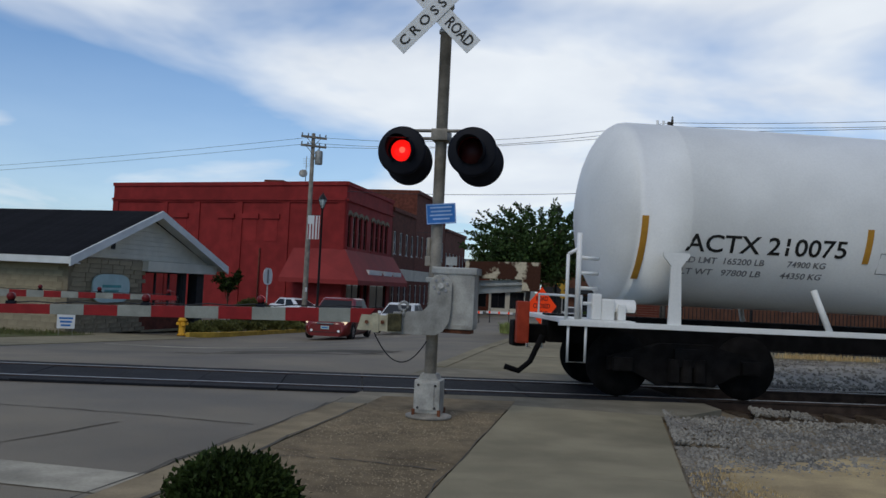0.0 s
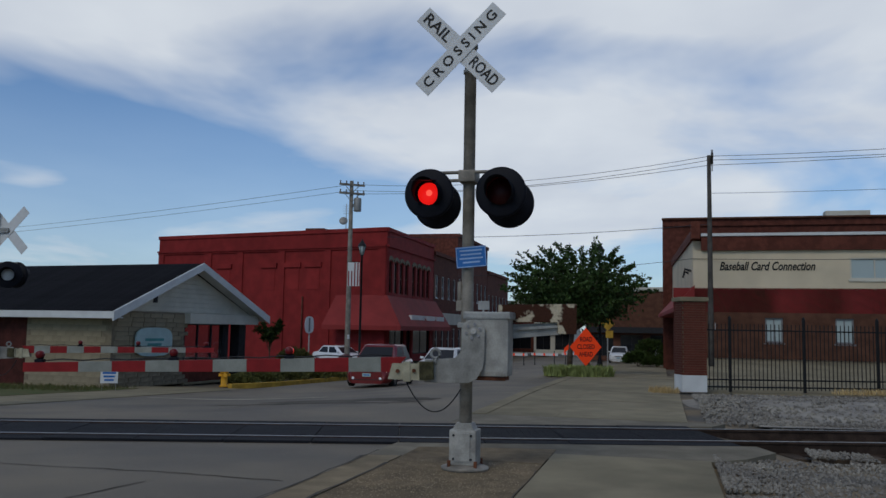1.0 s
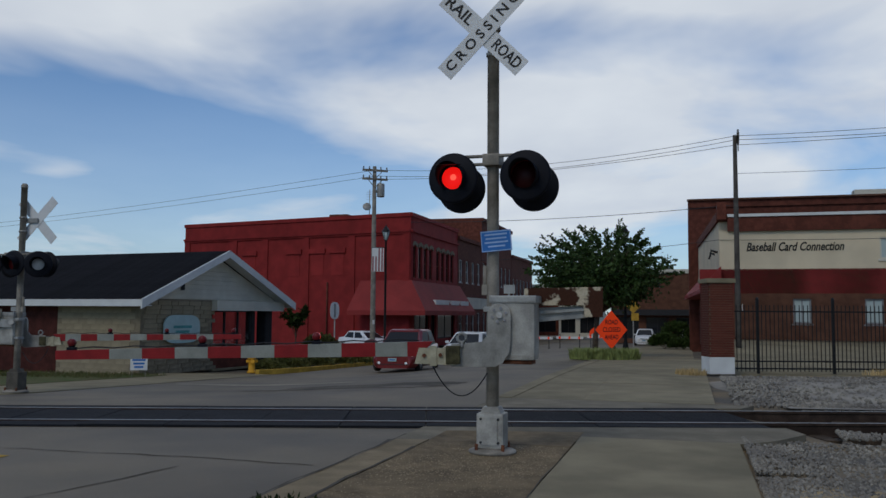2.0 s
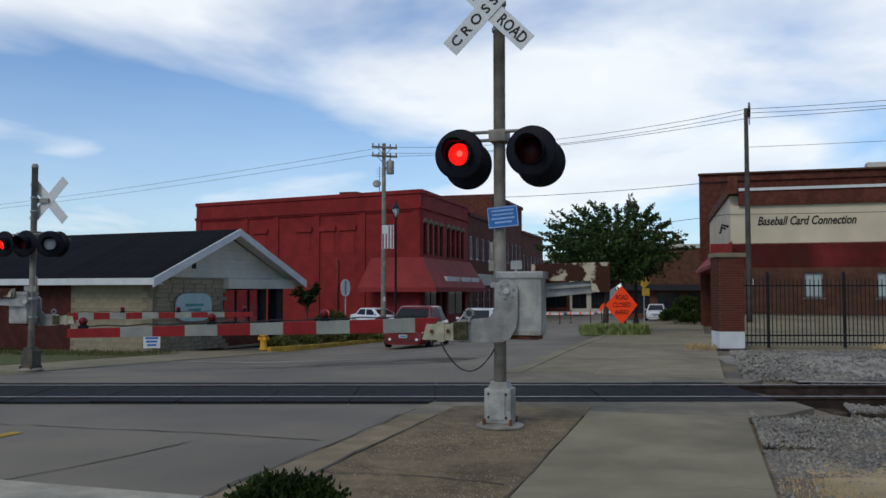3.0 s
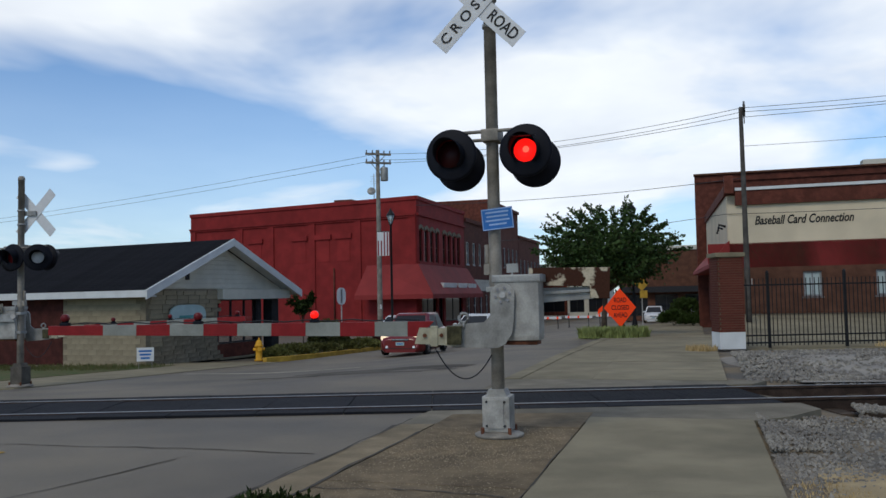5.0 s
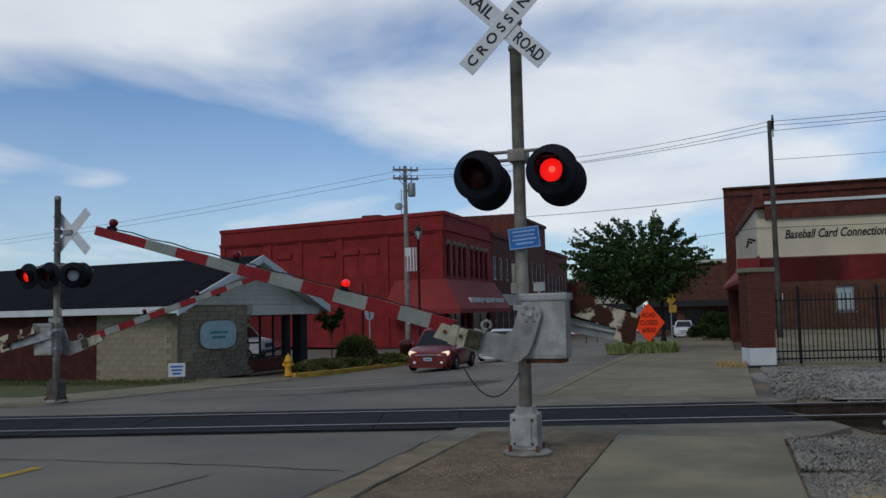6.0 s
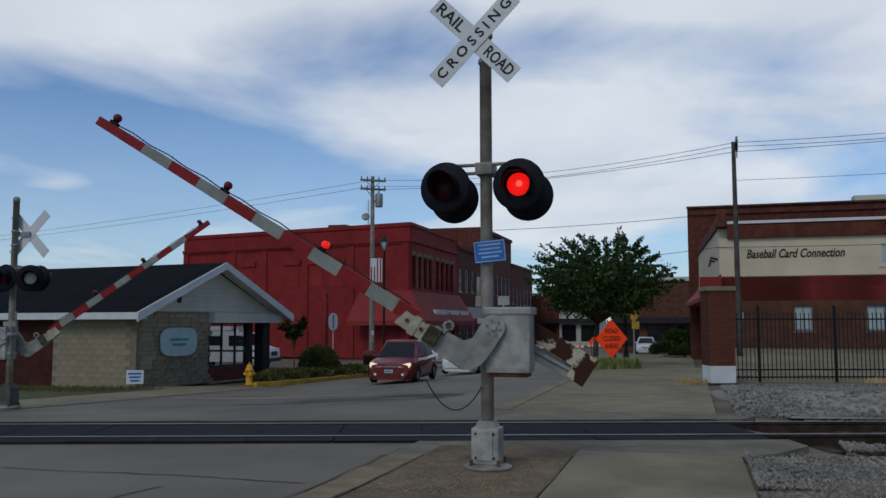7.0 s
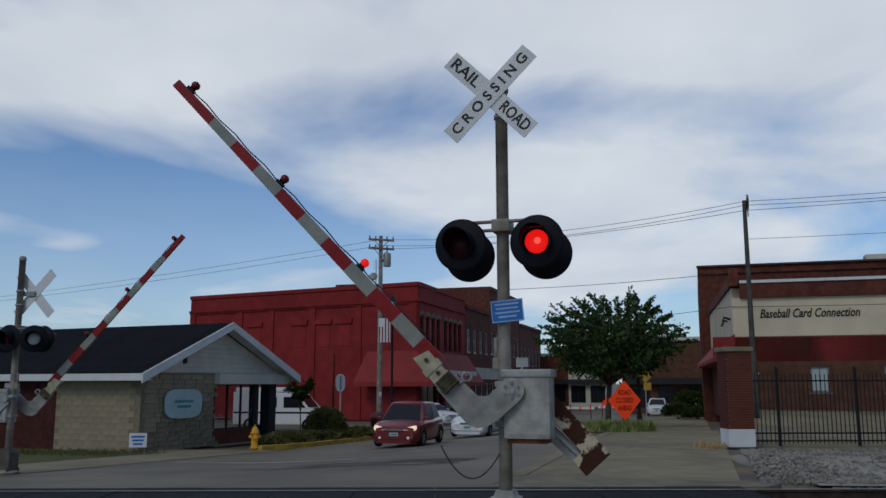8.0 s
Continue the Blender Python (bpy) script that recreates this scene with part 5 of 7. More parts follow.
    # blue notice plate
    if not far:
        bm = bmesh.new()
        box(bm, -0.175, 0.175, -0.004, 0.004, -0.12, 0.12, bev=0.003)
        pl = part("notice_plate", bm, SIGNBLUE, sig, "blue notice plate with pale lines", pose(0.06, -0.1, 2.40, 0, -5, 4))
        boxpart("plate_border", (-0.172, 0.172, -0.0055, -0.004, 0.106, 0.116), SIGNTXT, pl)
        boxpart("plate_border", (-0.172, 0.172, -0.0055, -0.004, -0.116, -0.106), SIGNTXT, pl)
        for s in (-1, 1):
            boxpart("plate_border", (s * 0.168 - 0.004, s * 0.168 + 0.004, -0.0055, -0.004, -0.105, 0.105), SIGNTXT, pl)
        for i in range(4):
            w = (0.13, 0.12, 0.135, 0.1)[i]
            boxpart("lettering_bar", (-w, w, -0.0055, -0.004, 0.066 - i * 0.045, 0.084 - i * 0.045), SIGNTXT, pl)
    # mechanism housing
    bm = bmesh.new()
    box(bm, 0.02, 0.52, -0.2, 0.14, 1.05, 1.76, bev=0.06)
    hs = part("mechanism_housing", bm, SILVER, sig, "dented grey gate mechanism housing")
    bm = bmesh.new()
    box(bm, 0.0, 0.54, -0.215, 0.155, 1.69, 1.775, bev=0.02)
    part("housing_lid", bm, GALV, hs)
    bm = bmesh.new()
    box(bm, 0.06, 0.48, -0.17, 0.1, 1.01, 1.052, bev=0.01)
    part("housing_base", bm, RUSTALL, hs)
    boxpart("small_plate", (0.14, 0.27, -0.06, -0.04, 1.8, 1.9), GALV, hs)
    boxpart("plate_stem", (0.19, 0.21, -0.055, -0.045, 1.77, 1.8), GALV, hs)
    for z in (1.2, 1.62):
        boxpart("housing_clamp", (-0.09, 0.08, -0.1, 0.1, z - 0.03, z + 0.03), GALV, hs, bev=0.01)
    bm = bmesh.new()
    tube(bm, [(-0.085, -0.02, 1.85), (-0.085, -0.02, 2.12)], 0.028, 10)
    box(bm, -0.12, -0.05, -0.06, 0.03, 1.78, 1.9, bev=0.01)
    part("conduit", bm, MASTPAINT, sig)
    g = gate_parts(sig, -0.26)
    GATES.append(g)
    bm = bmesh.new()
    pts = []
    for k in range(15):
        a = k / 14
        pts.append((-0.66 + 0.62 * a, -0.2 + 0.1 * a, 0.98 - 0.08 * a - 1.2 * a * (1 - a)))
    tube(bm, pts, 0.008, 6)
    part("hanging_cable", bm, CARDARK, sig, "thin drooping cable")
    return sig


# colour of the added lamp covers, standing in for an unlit lens
mat_plate = mat("blink_cover", (0.035, 0.004, 0.005), 0.5)
crossing_signal(Matrix.Translation((0.655, 9.5, 0.0)) @ ROADROT)
crossing_signal(Matrix.Translation((-9.3, 19.0, -0.25)) @ ROADROT @ pose(0, 0, 0, 0, 0, 180), True)


# ---- tank car ----
mat_marker = mat("marker_red", (0.42, 0.05, 0.02), 0.6, var=0.1)


def tank_car():
    """Built with its rear end at x = 0; runs to +x."""
    t = thing("tank_car", pose(3.2, TRACK_Y, 0), "white railway tank car with black lettering and gold strips", "tank car")
    R, ZC, L = 1.47, 2.88, 15.0
    bm = bmesh.new()
    prof = [(0, 0)] + [(R * math.sin(a), 0.62 * (1 - math.cos(a))) for a in [math.pi / 2 * k / 9 for k in range(1, 10)]] + [(R, 0.62)]
    prof += [(R, 1.3), (R * 1.004, 1.32), (R, 1.34), (R, L - 0.62)] + [(R * math.sin(a), L - 0.62 * (1 - math.cos(a))) for a in [math.pi / 2 * (9 - k) / 9 for k in range(0, 9)]] + [(0, L)]
    lathe(bm, prof, 72, pose(0, 0, ZC, 0, 90, 0))
    tank = part("tank", bm, TANKWHITE, t, "glossy white horizontal tank")
    for x, w in ((0.56, 1), (4.05, 0)):
        bm = bmesh.new()
        a0, a1 = (radians(-47), radians(-6)) if w else (radians(-28), radians(-7))
        n = 14
        rows = []
        for k in range(n + 1):
            a = a0 + (a1 - a0) * k / n
            rows.append([bm.verts.new((xx, -(R + 0.006) * math.cos(a), ZC + (R + 0.006) * math.sin(a))) for xx in (x, x + 0.1)])
        for p, q in zip(rows, rows[1:]):
            bm.faces.new((p[0], p[1], q[1], q[0]))
        ex = bmesh.ops.extrude_face_region(bm, geom=bm.faces[:])
        bmesh.ops.translate(bm, vec=(0, 0.004, 0), verts=[v for v in ex["geom"] if isinstance(v, bmesh.types.BMVert)])
        part("reflective_strip", bm, TANKGOLD, tank, "gold reflective strip")

    def curved(text, size, x0, width, z, mats):
        ob = lettering("tank_lettering", text, size, mats, tank, pose(0, 0, 0), "black painted lettering", width=width, depth=0.002, bold=0.004 * size / 0.36)
        for v in ob.data.vertices:
            x, y = v.co.x, v.co.y
            a = math.asin((z + y - ZC) / (R + 0.004))
            v.co = (x0 + width / 2 + x, -(R + 0.004 + v.co.z) * math.cos(a), z + y)
        return ob

    curved("ACTX 210075", 0.36, 1.28, 2.5, 2.36, SIGNBLACK)
    curved("LD LMT  165200 LB", 0.125, 1.28, 1.25, 2.12, CARGREY)
    curved("74900 KG", 0.125, 2.9, 0.6, 2.12, CARGREY)
    curved("LT WT   97800 LB", 0.125, 1.28, 1.25, 1.95, CARGREY)
    curved("44350 KG", 0.125, 2.85, 0.65, 1.95, CARGREY)
    bm = bmesh.new()
    for x, w, z0, z1 in ((4.32, 0.5, 2.05, 2.35),):
        rows = []
        for z in (z0, z1):
            a = math.asin((z - ZC) / R)
            rows.append([(xx, -(R + 0.004) * math.cos(a), z) for xx in (x, x + w)])
        tube(bm, [rows[0][0], rows[0][1], rows[1][1], rows[1][0], rows[0][0]], 0.006, 4)
    part("stencil_frame", bm, CARGREY, tank)
    # saddles and side sills
    for s in (-1, 1):
        bm = bmesh.new()
        box(bm, -0.62, L + 0.62, s * 1.46 - 0.05, s * 1.46 + 0.05, 1.07, 1.15, bev=0.01)
        part("side_sill", bm, TANKWHITE, t)
        for x in (1.1, 3.5, 6.5, 9.5, 12.5, L - 1.1):
            bm = bmesh.new()
            big = x in (1.1, L - 1.1)
            if big:
                prism(bm, [(x - 0.1, 1.1), (x + 0.1, 1.1), (x + 0.075, 2.0), (x + 0.2, 2.15), (x + 0.2, 2.2), (x - 0.2, 2.2), (x - 0.2, 2.15), (x - 0.075, 2.0)], s * 1.44 - 0.02, s * 1.44 + 0.02)
            else:
                tube(bm, [(x - 0.2, s * 1.3, 1.75), (x, s * 1.44, 1.12)], 0.05, 8)
            part("saddle_post", bm, TANKWHITE, t)
    bm = bmesh.new()
    box(bm, -0.5, L + 0.5, -0.25, 0.25, 0.75, 1.2, bev=0.02)
    part("centre_sill", bm, TRUCKBLACK, t)
    # end platform, ladder frame, brake gear
    for e in (0, 1):
        sx = 1 if e == 0 else -1
        x0 = 0 if e == 0 else L
        bm = bmesh.new()
        box(bm, min(x0 - sx * 0.52, x0 + sx * 0.5), max(x0 - sx * 0.52, x0 + sx * 0.5), -1.5, 1.5, 1.1, 1.17, bev=0.01)
        pf = part("end_platform", bm, TANKWHITE, t)
        for y in (-1.46 * sx,):
            bm = bmesh.new()
            tube(bm, [(x0 - sx * 0.36, y, 1.15), (x0 - sx * 0.36, y, 2.42)], 0.04, 8)
            tube(bm, [(x0 - sx * 0.52, y, 1.15), (x0 - sx * 0.52, y, 2.1)], 0.025, 8)
            tube(bm, [(x0 - sx * 0.52, y, 2.1), (x0 - sx * 0.36, y, 2.2)], 0.025, 8)
            for k in range(4):
                tube(bm, [(x0 - sx * 0.36, y, 1.4 + 0.22 * k), (x0 - sx * 0.02, y * 0.86, 1.4 + 0.22 * k)], 0.03, 6)
            part("ladder", bm, TANKWHITE, pf)
        for y in (-1.46, 1.46):
            bm = bmesh.new()
            tube(bm, [(x0 - sx * 0.48, y, 1.1), (x0 - sx * 0.48, y, 0.55), (x0 - sx * 0.22, y, 0.55), (x0 - sx * 0.22, y, 1.1)], 0.02, 8)
            part("step", bm, TANKWHITE, pf)
        bm = bmesh.new()
        tube(bm, [(x0 - sx * 0.3, -1.46, 1.17), (x0 - sx * 0.3, -1.46, 1.5), (x0 - sx * 0.3, 1.46, 1.5), (x0 - sx * 0.3, 1.46, 1.17)], 0.02, 8)
        part("hand_rail", bm, TANKWHITE, pf)
        bm = bmesh.new()
        for k, (dx, w) in enumerate(((-0.05, 0.14), (0.12, 0.2), (0.33, 0.12))):
            box(bm, x0 + sx * dx - w / 2, x0 + sx * dx + w / 2, -1.4, -1.1, 1.17, 1.55 - 0.07 * k, bev=0.03)
        cyl(bm, 0.1, -0.05, 0.35, 12, pose(x0 + sx * 0.2, -1.25, 1.38, 0, 90 * sx, 0))
        part("brake_valve", bm, TANKWHITE, pf)
        # coupler
        bm = bmesh.new()
        box(bm, min(x0 - sx * 0.5, x0 - sx * 0.87), max(x0 - sx * 0.5, x0 - sx * 0.87), -0.13, 0.13, 0.72, 1.02, bev=0.03)
        box(bm, min(x0 - sx * 0.83, x0 - sx * 1.05), max(x0 - sx * 0.83, x0 - sx * 1.05), -0.2, 0.2, 0.66, 1.08, bev=0.06)
        part("coupler", bm, TRUCKBLACK, t)
        bm = bmesh.new()
        tube(bm, [(x0 - sx * 0.6, -0.3, 0.85), (x0 - sx * 0.8, -0.4, 0.45), (x0 - sx * 0.98, -0.42, 0.3), (x0 - sx * 1.2, -0.4, 0.36)], 0.045, 8)
        part("air_hose", bm, TRUCKBLACK, t)
    boxpart("marker_light", (-1.02, -0.82, -0.34, -0.16, 0.72, 1.38), mat_marker, t, "red-orange end-of-train marker", bev=0.03)
    # top fittings
    bm = bmesh.new()
    for x in (1.25, 1.35):
        tube(bm, [(x, 0, ZC + R - 0.02), (x, 0, ZC + R + 0.1)], 0.02, 6)
    lathe(bm, [(0, 0), (0.42, 0), (0.42, 0.35), (0.3, 0.42), (0, 0.42)], 24, pose(7.5, 0, ZC + R - 0.04))
    part("top_fitting", bm, TANKWHITE, tank)
    # trucks
    for cx in (1.46, L - 1.46):
        bm = bmesh.new()
        for s in (-1, 1):
            poly = [(cx - 1.2, 0.42), (cx - 1.2, 0.62), (cx - 0.85, 0.72), (cx - 0.4, 0.85), (cx + 0.4, 0.85), (cx + 0.85, 0.72), (cx + 1.2, 0.62), (cx + 1.2, 0.42), (cx + 0.8, 0.42),
                    (cx + 0.45, 0.22), (cx - 0.45, 0.22), (cx - 0.8, 0.42)]
            prism(bm, poly, s * 0.98 - 0.06, s * 0.98 + 0.06, bev=0.015)
            for k in (-0.25, 0, 0.25):
                cyl(bm, 0.09, 0.28, 0.62, 10, pose(cx + k * 0.8, s * 1.06, 0))
            for dx in (-1, 1):
                box(bm, cx + dx - 0.15, cx + dx + 0.15, s * 1.07 - 0.07, s * 1.07 + 0.07, 0.42, 0.62, bev=0.03)
        box(bm, cx - 0.2, cx + 0.2, -1.1, 1.1, 0.5, 0.78, bev=0.03)
        tr = part("truck", bm, TRUCKBLACK, t, "black two-axle truck")
        for dx in (-1.0, 1.0):
            for s in (-1, 1):
                bm = bmesh.new()
                lathe(bm, [(0.07, -0.05), (0.2, -0.04), (0.32, -0.012), (0.40, -0.05), (0.455, -0.05), (0.46, 0.06), (0.49, 0.075), (0.49, 0.1), (0.2, 0.08), (0, 0.08)], 36, pose(0, 0, 0, -90 * s, 0, 0))
                wheel = part("wheel", bm, TRUCKBLACK, tr, "dark steel flanged wheel", pose(cx + dx, s * 0.755, 0.505))
    return t


TANK = tank_car()


# ---- road vehicles ----
def wheel(parent, x, y, r, w=0.2):
    s = 1 if y > 0 else -1
    bm = bmesh.new()
    lathe(bm, [(r * 0.62, -w / 2), (r * 0.9, -w / 2), (r, -w / 2 + 0.03), (r, w / 2 - 0.03), (r * 0.9, w / 2), (r * 0.62, w / 2), (r * 0.62, -w / 2)], 28, pose(0, 0, 0, 90, 0, 0))
    ob = part("wheel", bm, TYRE, parent, m=pose(x, y, r))
    bm = bmesh.new()
    lathe(bm, [(0, -0.01), (0.06, -0.01), (r * 0.2, 0.02), (r * 0.6, 0.0), (r * 0.63, -w / 2 + 0.02), (r * 0.6, -w / 2), (0, -w / 2)], 24, pose(0, s * w * 0.32, 0, -90 * s, 0, 0))
    for k in range(6):
        a = k * math.pi / 3
        box(bm, -0.035, 0.035, -0.012, 0.012, 0.05, r * 0.58, pose(0, s * w * 0.42, 0, 0, math.degrees(a), 0))
    part("rim", bm, RIM, ob)


def car(name, m, paint, label, length=4.2, width=1.7, height=1.46, nose=0.95, boot=0.55, bonnet=0.92, deck=0.98, wr=0.3, lights=False, category="car"):
    """A road car, its nose to -x. Lofted body, glasshouse, panes, lamps, wheels."""
    root = thing(name, m, label, category)
    hw, L = width / 2, length
    # lower body stations: x, top height, half width
    st = [(0.0, 0.62, 0.70), (0.06, 0.70, 0.80), (0.25, 0.78, 0.93), (nose * 0.6, bonnet - 0.05, 0.98), (nose + 0.2, bonnet + 0.03, 1.0), (L * 0.5, bonnet + 0.05, 1.0), (L - boot - 0.15, deck + 0.02, 1.0), (L - 0.2, deck - 0.02, 0.94), (L - 0.04, deck - 0.1, 0.86), (L, 0.72, 0.78)]
    bm = bmesh.new()
    rows = []
    for x, top, k in st:
        w = hw * k
        sec = [(0, 0.16), (w * 0.86, 0.16), (w * 0.98, 0.27), (w, 0.52), (w * 0.985, top - 0.18), (w * 0.93, top - 0.04), (w * 0.72, top), (0, top + 0.025)]
        full = [(y, z) for y, z in sec] + [(-y, z) for y, z in sec[-2:0:-1]]
        rows.append([bm.verts.new((x, y, z)) for y, z in full])
    n = len(rows[0])
    for a, b in zip(rows, rows[1:]):
        for i in range(n):
            f = bm.faces.new((a[i], a[(i + 1) % n], b[(i + 1) % n], b[i]))
            f.smooth = True
    bm.faces.new(rows[0]), bm.faces.new(rows[-1][::-1])
    body = part("body", bm, paint, root)
    # glasshouse: base ring and roof ring
    xb0, xb1 = nose + 0.05, L - boot
    xr0, xr1 = nose + 0.85, L - boot - 0.45
    zb, zr = bonnet - 0.02, height
    bm = bmesh.new()
    base = [(xb0, hw * 0.84), (xb0 + 0.25, hw * 0.93), ((xb0 + xb1) / 2, hw * 0.95), (xb1 - 0.15, hw * 0.9), (xb1, hw * 0.8)]
    roof = [(xr0, hw * 0.66), (xr0 + 0.2, hw * 0.74), ((xr0 + xr1) / 2, hw * 0.76), (xr1 - 0.1, hw * 0.72), (xr1, hw * 0.64)]
    lo = [bm.verts.new((x, y, zb)) for x, y in base] + [bm.verts.new((x, -y, zb)) for x, y in base[::-1]]
    hi = [bm.verts.new((x, y, zr - 0.05 - (0.03 if i in (0, 4) else 0))) for i, (x, y) in enumerate(roof)] + [bm.verts.new((x, -y, zr - 0.05 - (0.03 if i in (0, 4) else 0))) for i, (x, y) in list(enumerate(roof))[::-1]]
    for i in range(10):
        bm.faces.new((lo[i], lo[(i + 1) % 10], hi[(i + 1) % 10], hi[i]))
    top = [bm.verts.new(v.co + Vector((0, -math.copysign(0.1, v.co.y), 0.05))) for v in hi]
    for i in range(10):
        bm.faces.new((hi[i], hi[(i + 1) % 10], top[(i + 1) % 10], top[i])).smooth = True
    bm.faces.new(top)
    cab = part("cabin", bm, paint, root)
    # panes sit a little proud of the cabin

    def pane(nm, q, shrink=0.86, out=0.012):
        c = sum((Vector(p) for p in q), Vector()) / 4
        nrm = (Vector(q[1]) - Vector(q[0])).cross(Vector(q[3]) - Vector(q[0])).normalized()
        if nrm.dot(c - Vector(((xr0 + xr1) / 2, 0, 1.1))) < 0:
            nrm.negate()
        b = bmesh.new()
        pts = [c + (Vector(p) - c) * shrink for p in q]
        f = b.faces.new([b.verts.new(p + nrm * out) for p in pts])
        ex = bmesh.ops.extrude_face_region(b, geom=[f])
        bmesh.ops.translate(b, vec=-nrm * 0.03, verts=[v for v in ex["geom"] if isinstance(v, bmesh.types.BMVert)])
        part(nm, b, CARGLASS, cab)

    z2 = zr - 0.06
    pane("windscreen", [(xb0, hw * 0.84, zb), (xb0, -hw * 0.84, zb), (xr0, -hw * 0.66, z2 - 0.03), (xr0, hw * 0.66, z2 - 0.03)], 0.95)
    pane("rear_window", [(xb1, hw * 0.8, zb), (xb1, -hw * 0.8, zb), (xr1, -hw * 0.64, z2 - 0.03), (xr1, hw * 0.64, z2 - 0.03)], 0.86)
    mx, mr = (xb0 + xb1) / 2, (xr0 + xr1) / 2
    for s in (1, -1):
        pane("side_window", [(xb0 + 0.3, s * hw * 0.93, zb), (mx, s * hw * 0.95, zb), (mr, s * hw * 0.76, z2), (xr0 + 0.18, s * hw * 0.74, z2)], 0.84)
        pane("side_window", [(mx, s * hw * 0.95, zb), (xb1 - 0.2, s * hw * 0.9, zb), (xr1 - 0.12, s * hw * 0.72, z2), (mr, s * hw * 0.76, z2)], 0.84)
        b = bmesh.new()
        box(b, xb0 + 0.3, xb0 + 0.38, min(s * hw * 0.93, s * (hw + 0.1)), max(s * hw * 0.93, s * (hw + 0.1)), zb + 0.04, zb + 0.15, bev=0.025)
        part("door_mirror", b, paint, body)
        b = bmesh.new()
        box(b, mx - 0.25, mx - 0.08, s * hw - 0.01, s * hw + 0.012, 0.74, 0.78, bev=0.006)
        part("door_handle", b, paint, body)
        # lamps
        b = bmesh.new()
        prism(b, [(-s * hw * 0.80, 0.58), (s * -hw * 0.40, 0.58), (s * -hw * 0.38, 0.70), (-s * hw * 0.84, 0.79), (-s * hw * 0.88, 0.68)], -0.02, 0.16, pose(0.13, 0, 0, 0, 0, -90) if s else None, bev=0.01)
        part("headlight", b, HEADLIGHT if lights else LAMPCLEAR, body, "clear headlight")
        b = bmesh.new()
        box(b, L - 0.1, L - 0.01, min(s * hw * 0.5, s * hw * 0.82), max(s * hw * 0.5, s * hw * 0.82), 0.72, 0.86, bev=0.015)
        part("tail_light", b, LENSDARK, body)
        b = bmesh.new()
        cyl(b, 0.05, 0, 0.03, 12, pose(0.02, s * hw * 0.58, 0.36, 0, -90, 0))
        part("fog_lamp", b, LAMPCLEAR, body)
        for x in (0.78, L - 0.78):
            # wheel arch lip
            b = bmesh.new()
            pts = [(x + (wr + 0.05) * math.cos(radians(a)), s * (hw - 0.005), wr + (wr + 0.05) * math.sin(radians(a))) for a in range(0, 181, 18)]
            tube(b, pts, 0.022, 6)
            part("wheel_arch", b, CARDARK, body)
            wheel(root, x, s * (hw - 0.09), wr)
    b = bmesh.new()
    box(b, -0.01, 0.06, -hw * 0.36, hw * 0.36, 0.585, 0.665, bev=0.012)
    part("grille", b, CARDARK, body)
    boxpart("grille_bar", (-0.02, 0.0, -hw * 0.34, hw * 0.34, 0.62, 0.65), RIM, body)
    boxpart("number_plate", (-0.03, -0.005, -0.16, 0.16, 0.42, 0.54), OVALSIGN, body, "pale number plate")
    boxpart("plate_bar", (-0.036, -0.031, -0.11, 0.11, 0.46, 0.50), SIGNBLUE, body)
    b = bmesh.new()
    box(b, 0.02, 0.1, -hw * 0.55, hw * 0.55, 0.26, 0.36, bev=0.02)
    part("lower_intake", b, CARDARK, body)
    b = bmesh.new()
    box(b, -0.02, 0.25, -hw * 0.72, hw * 0.72, 0.3, 0.32, bev=0.005)
    part("bumper_lip", b, CARDARK, body)
    return root


TOWARD = ROADROT @ pose(0, 0, 0, 0, 0, 90)     # nose (-x) towards the crossing: along -RV


def on_ground(x, y, rot, dz=-0.033):
    return Matrix.Translation((x, y, zg(x, y) + dz)) @ rot


RED_CAR = car("red_car", on_ground(-1.45, 31.6, TOWARD @ pose(0, 0, 0, 0, 0, 3)), CARRED, "dark red hatchback with headlights on, waiting at the crossing", 4.15, 1.8, 1.58, 0.8, 0.35, 0.93, 1.0, 0.32, True)
car("white_car", on_ground(1.25, 39.0, TOWARD), CARWHITE, "white saloon waiting behind the red car", 4.4, 1.78, 1.46, lights=False)
SEDAN = car("white_saloon", on_ground(-6.5, 60.0, ROADROT @ pose(0, 0, 0, 0, 0, 150)), CARWHITE, "white saloon rolling along the side street", 4.5, 1.75, 1.42)


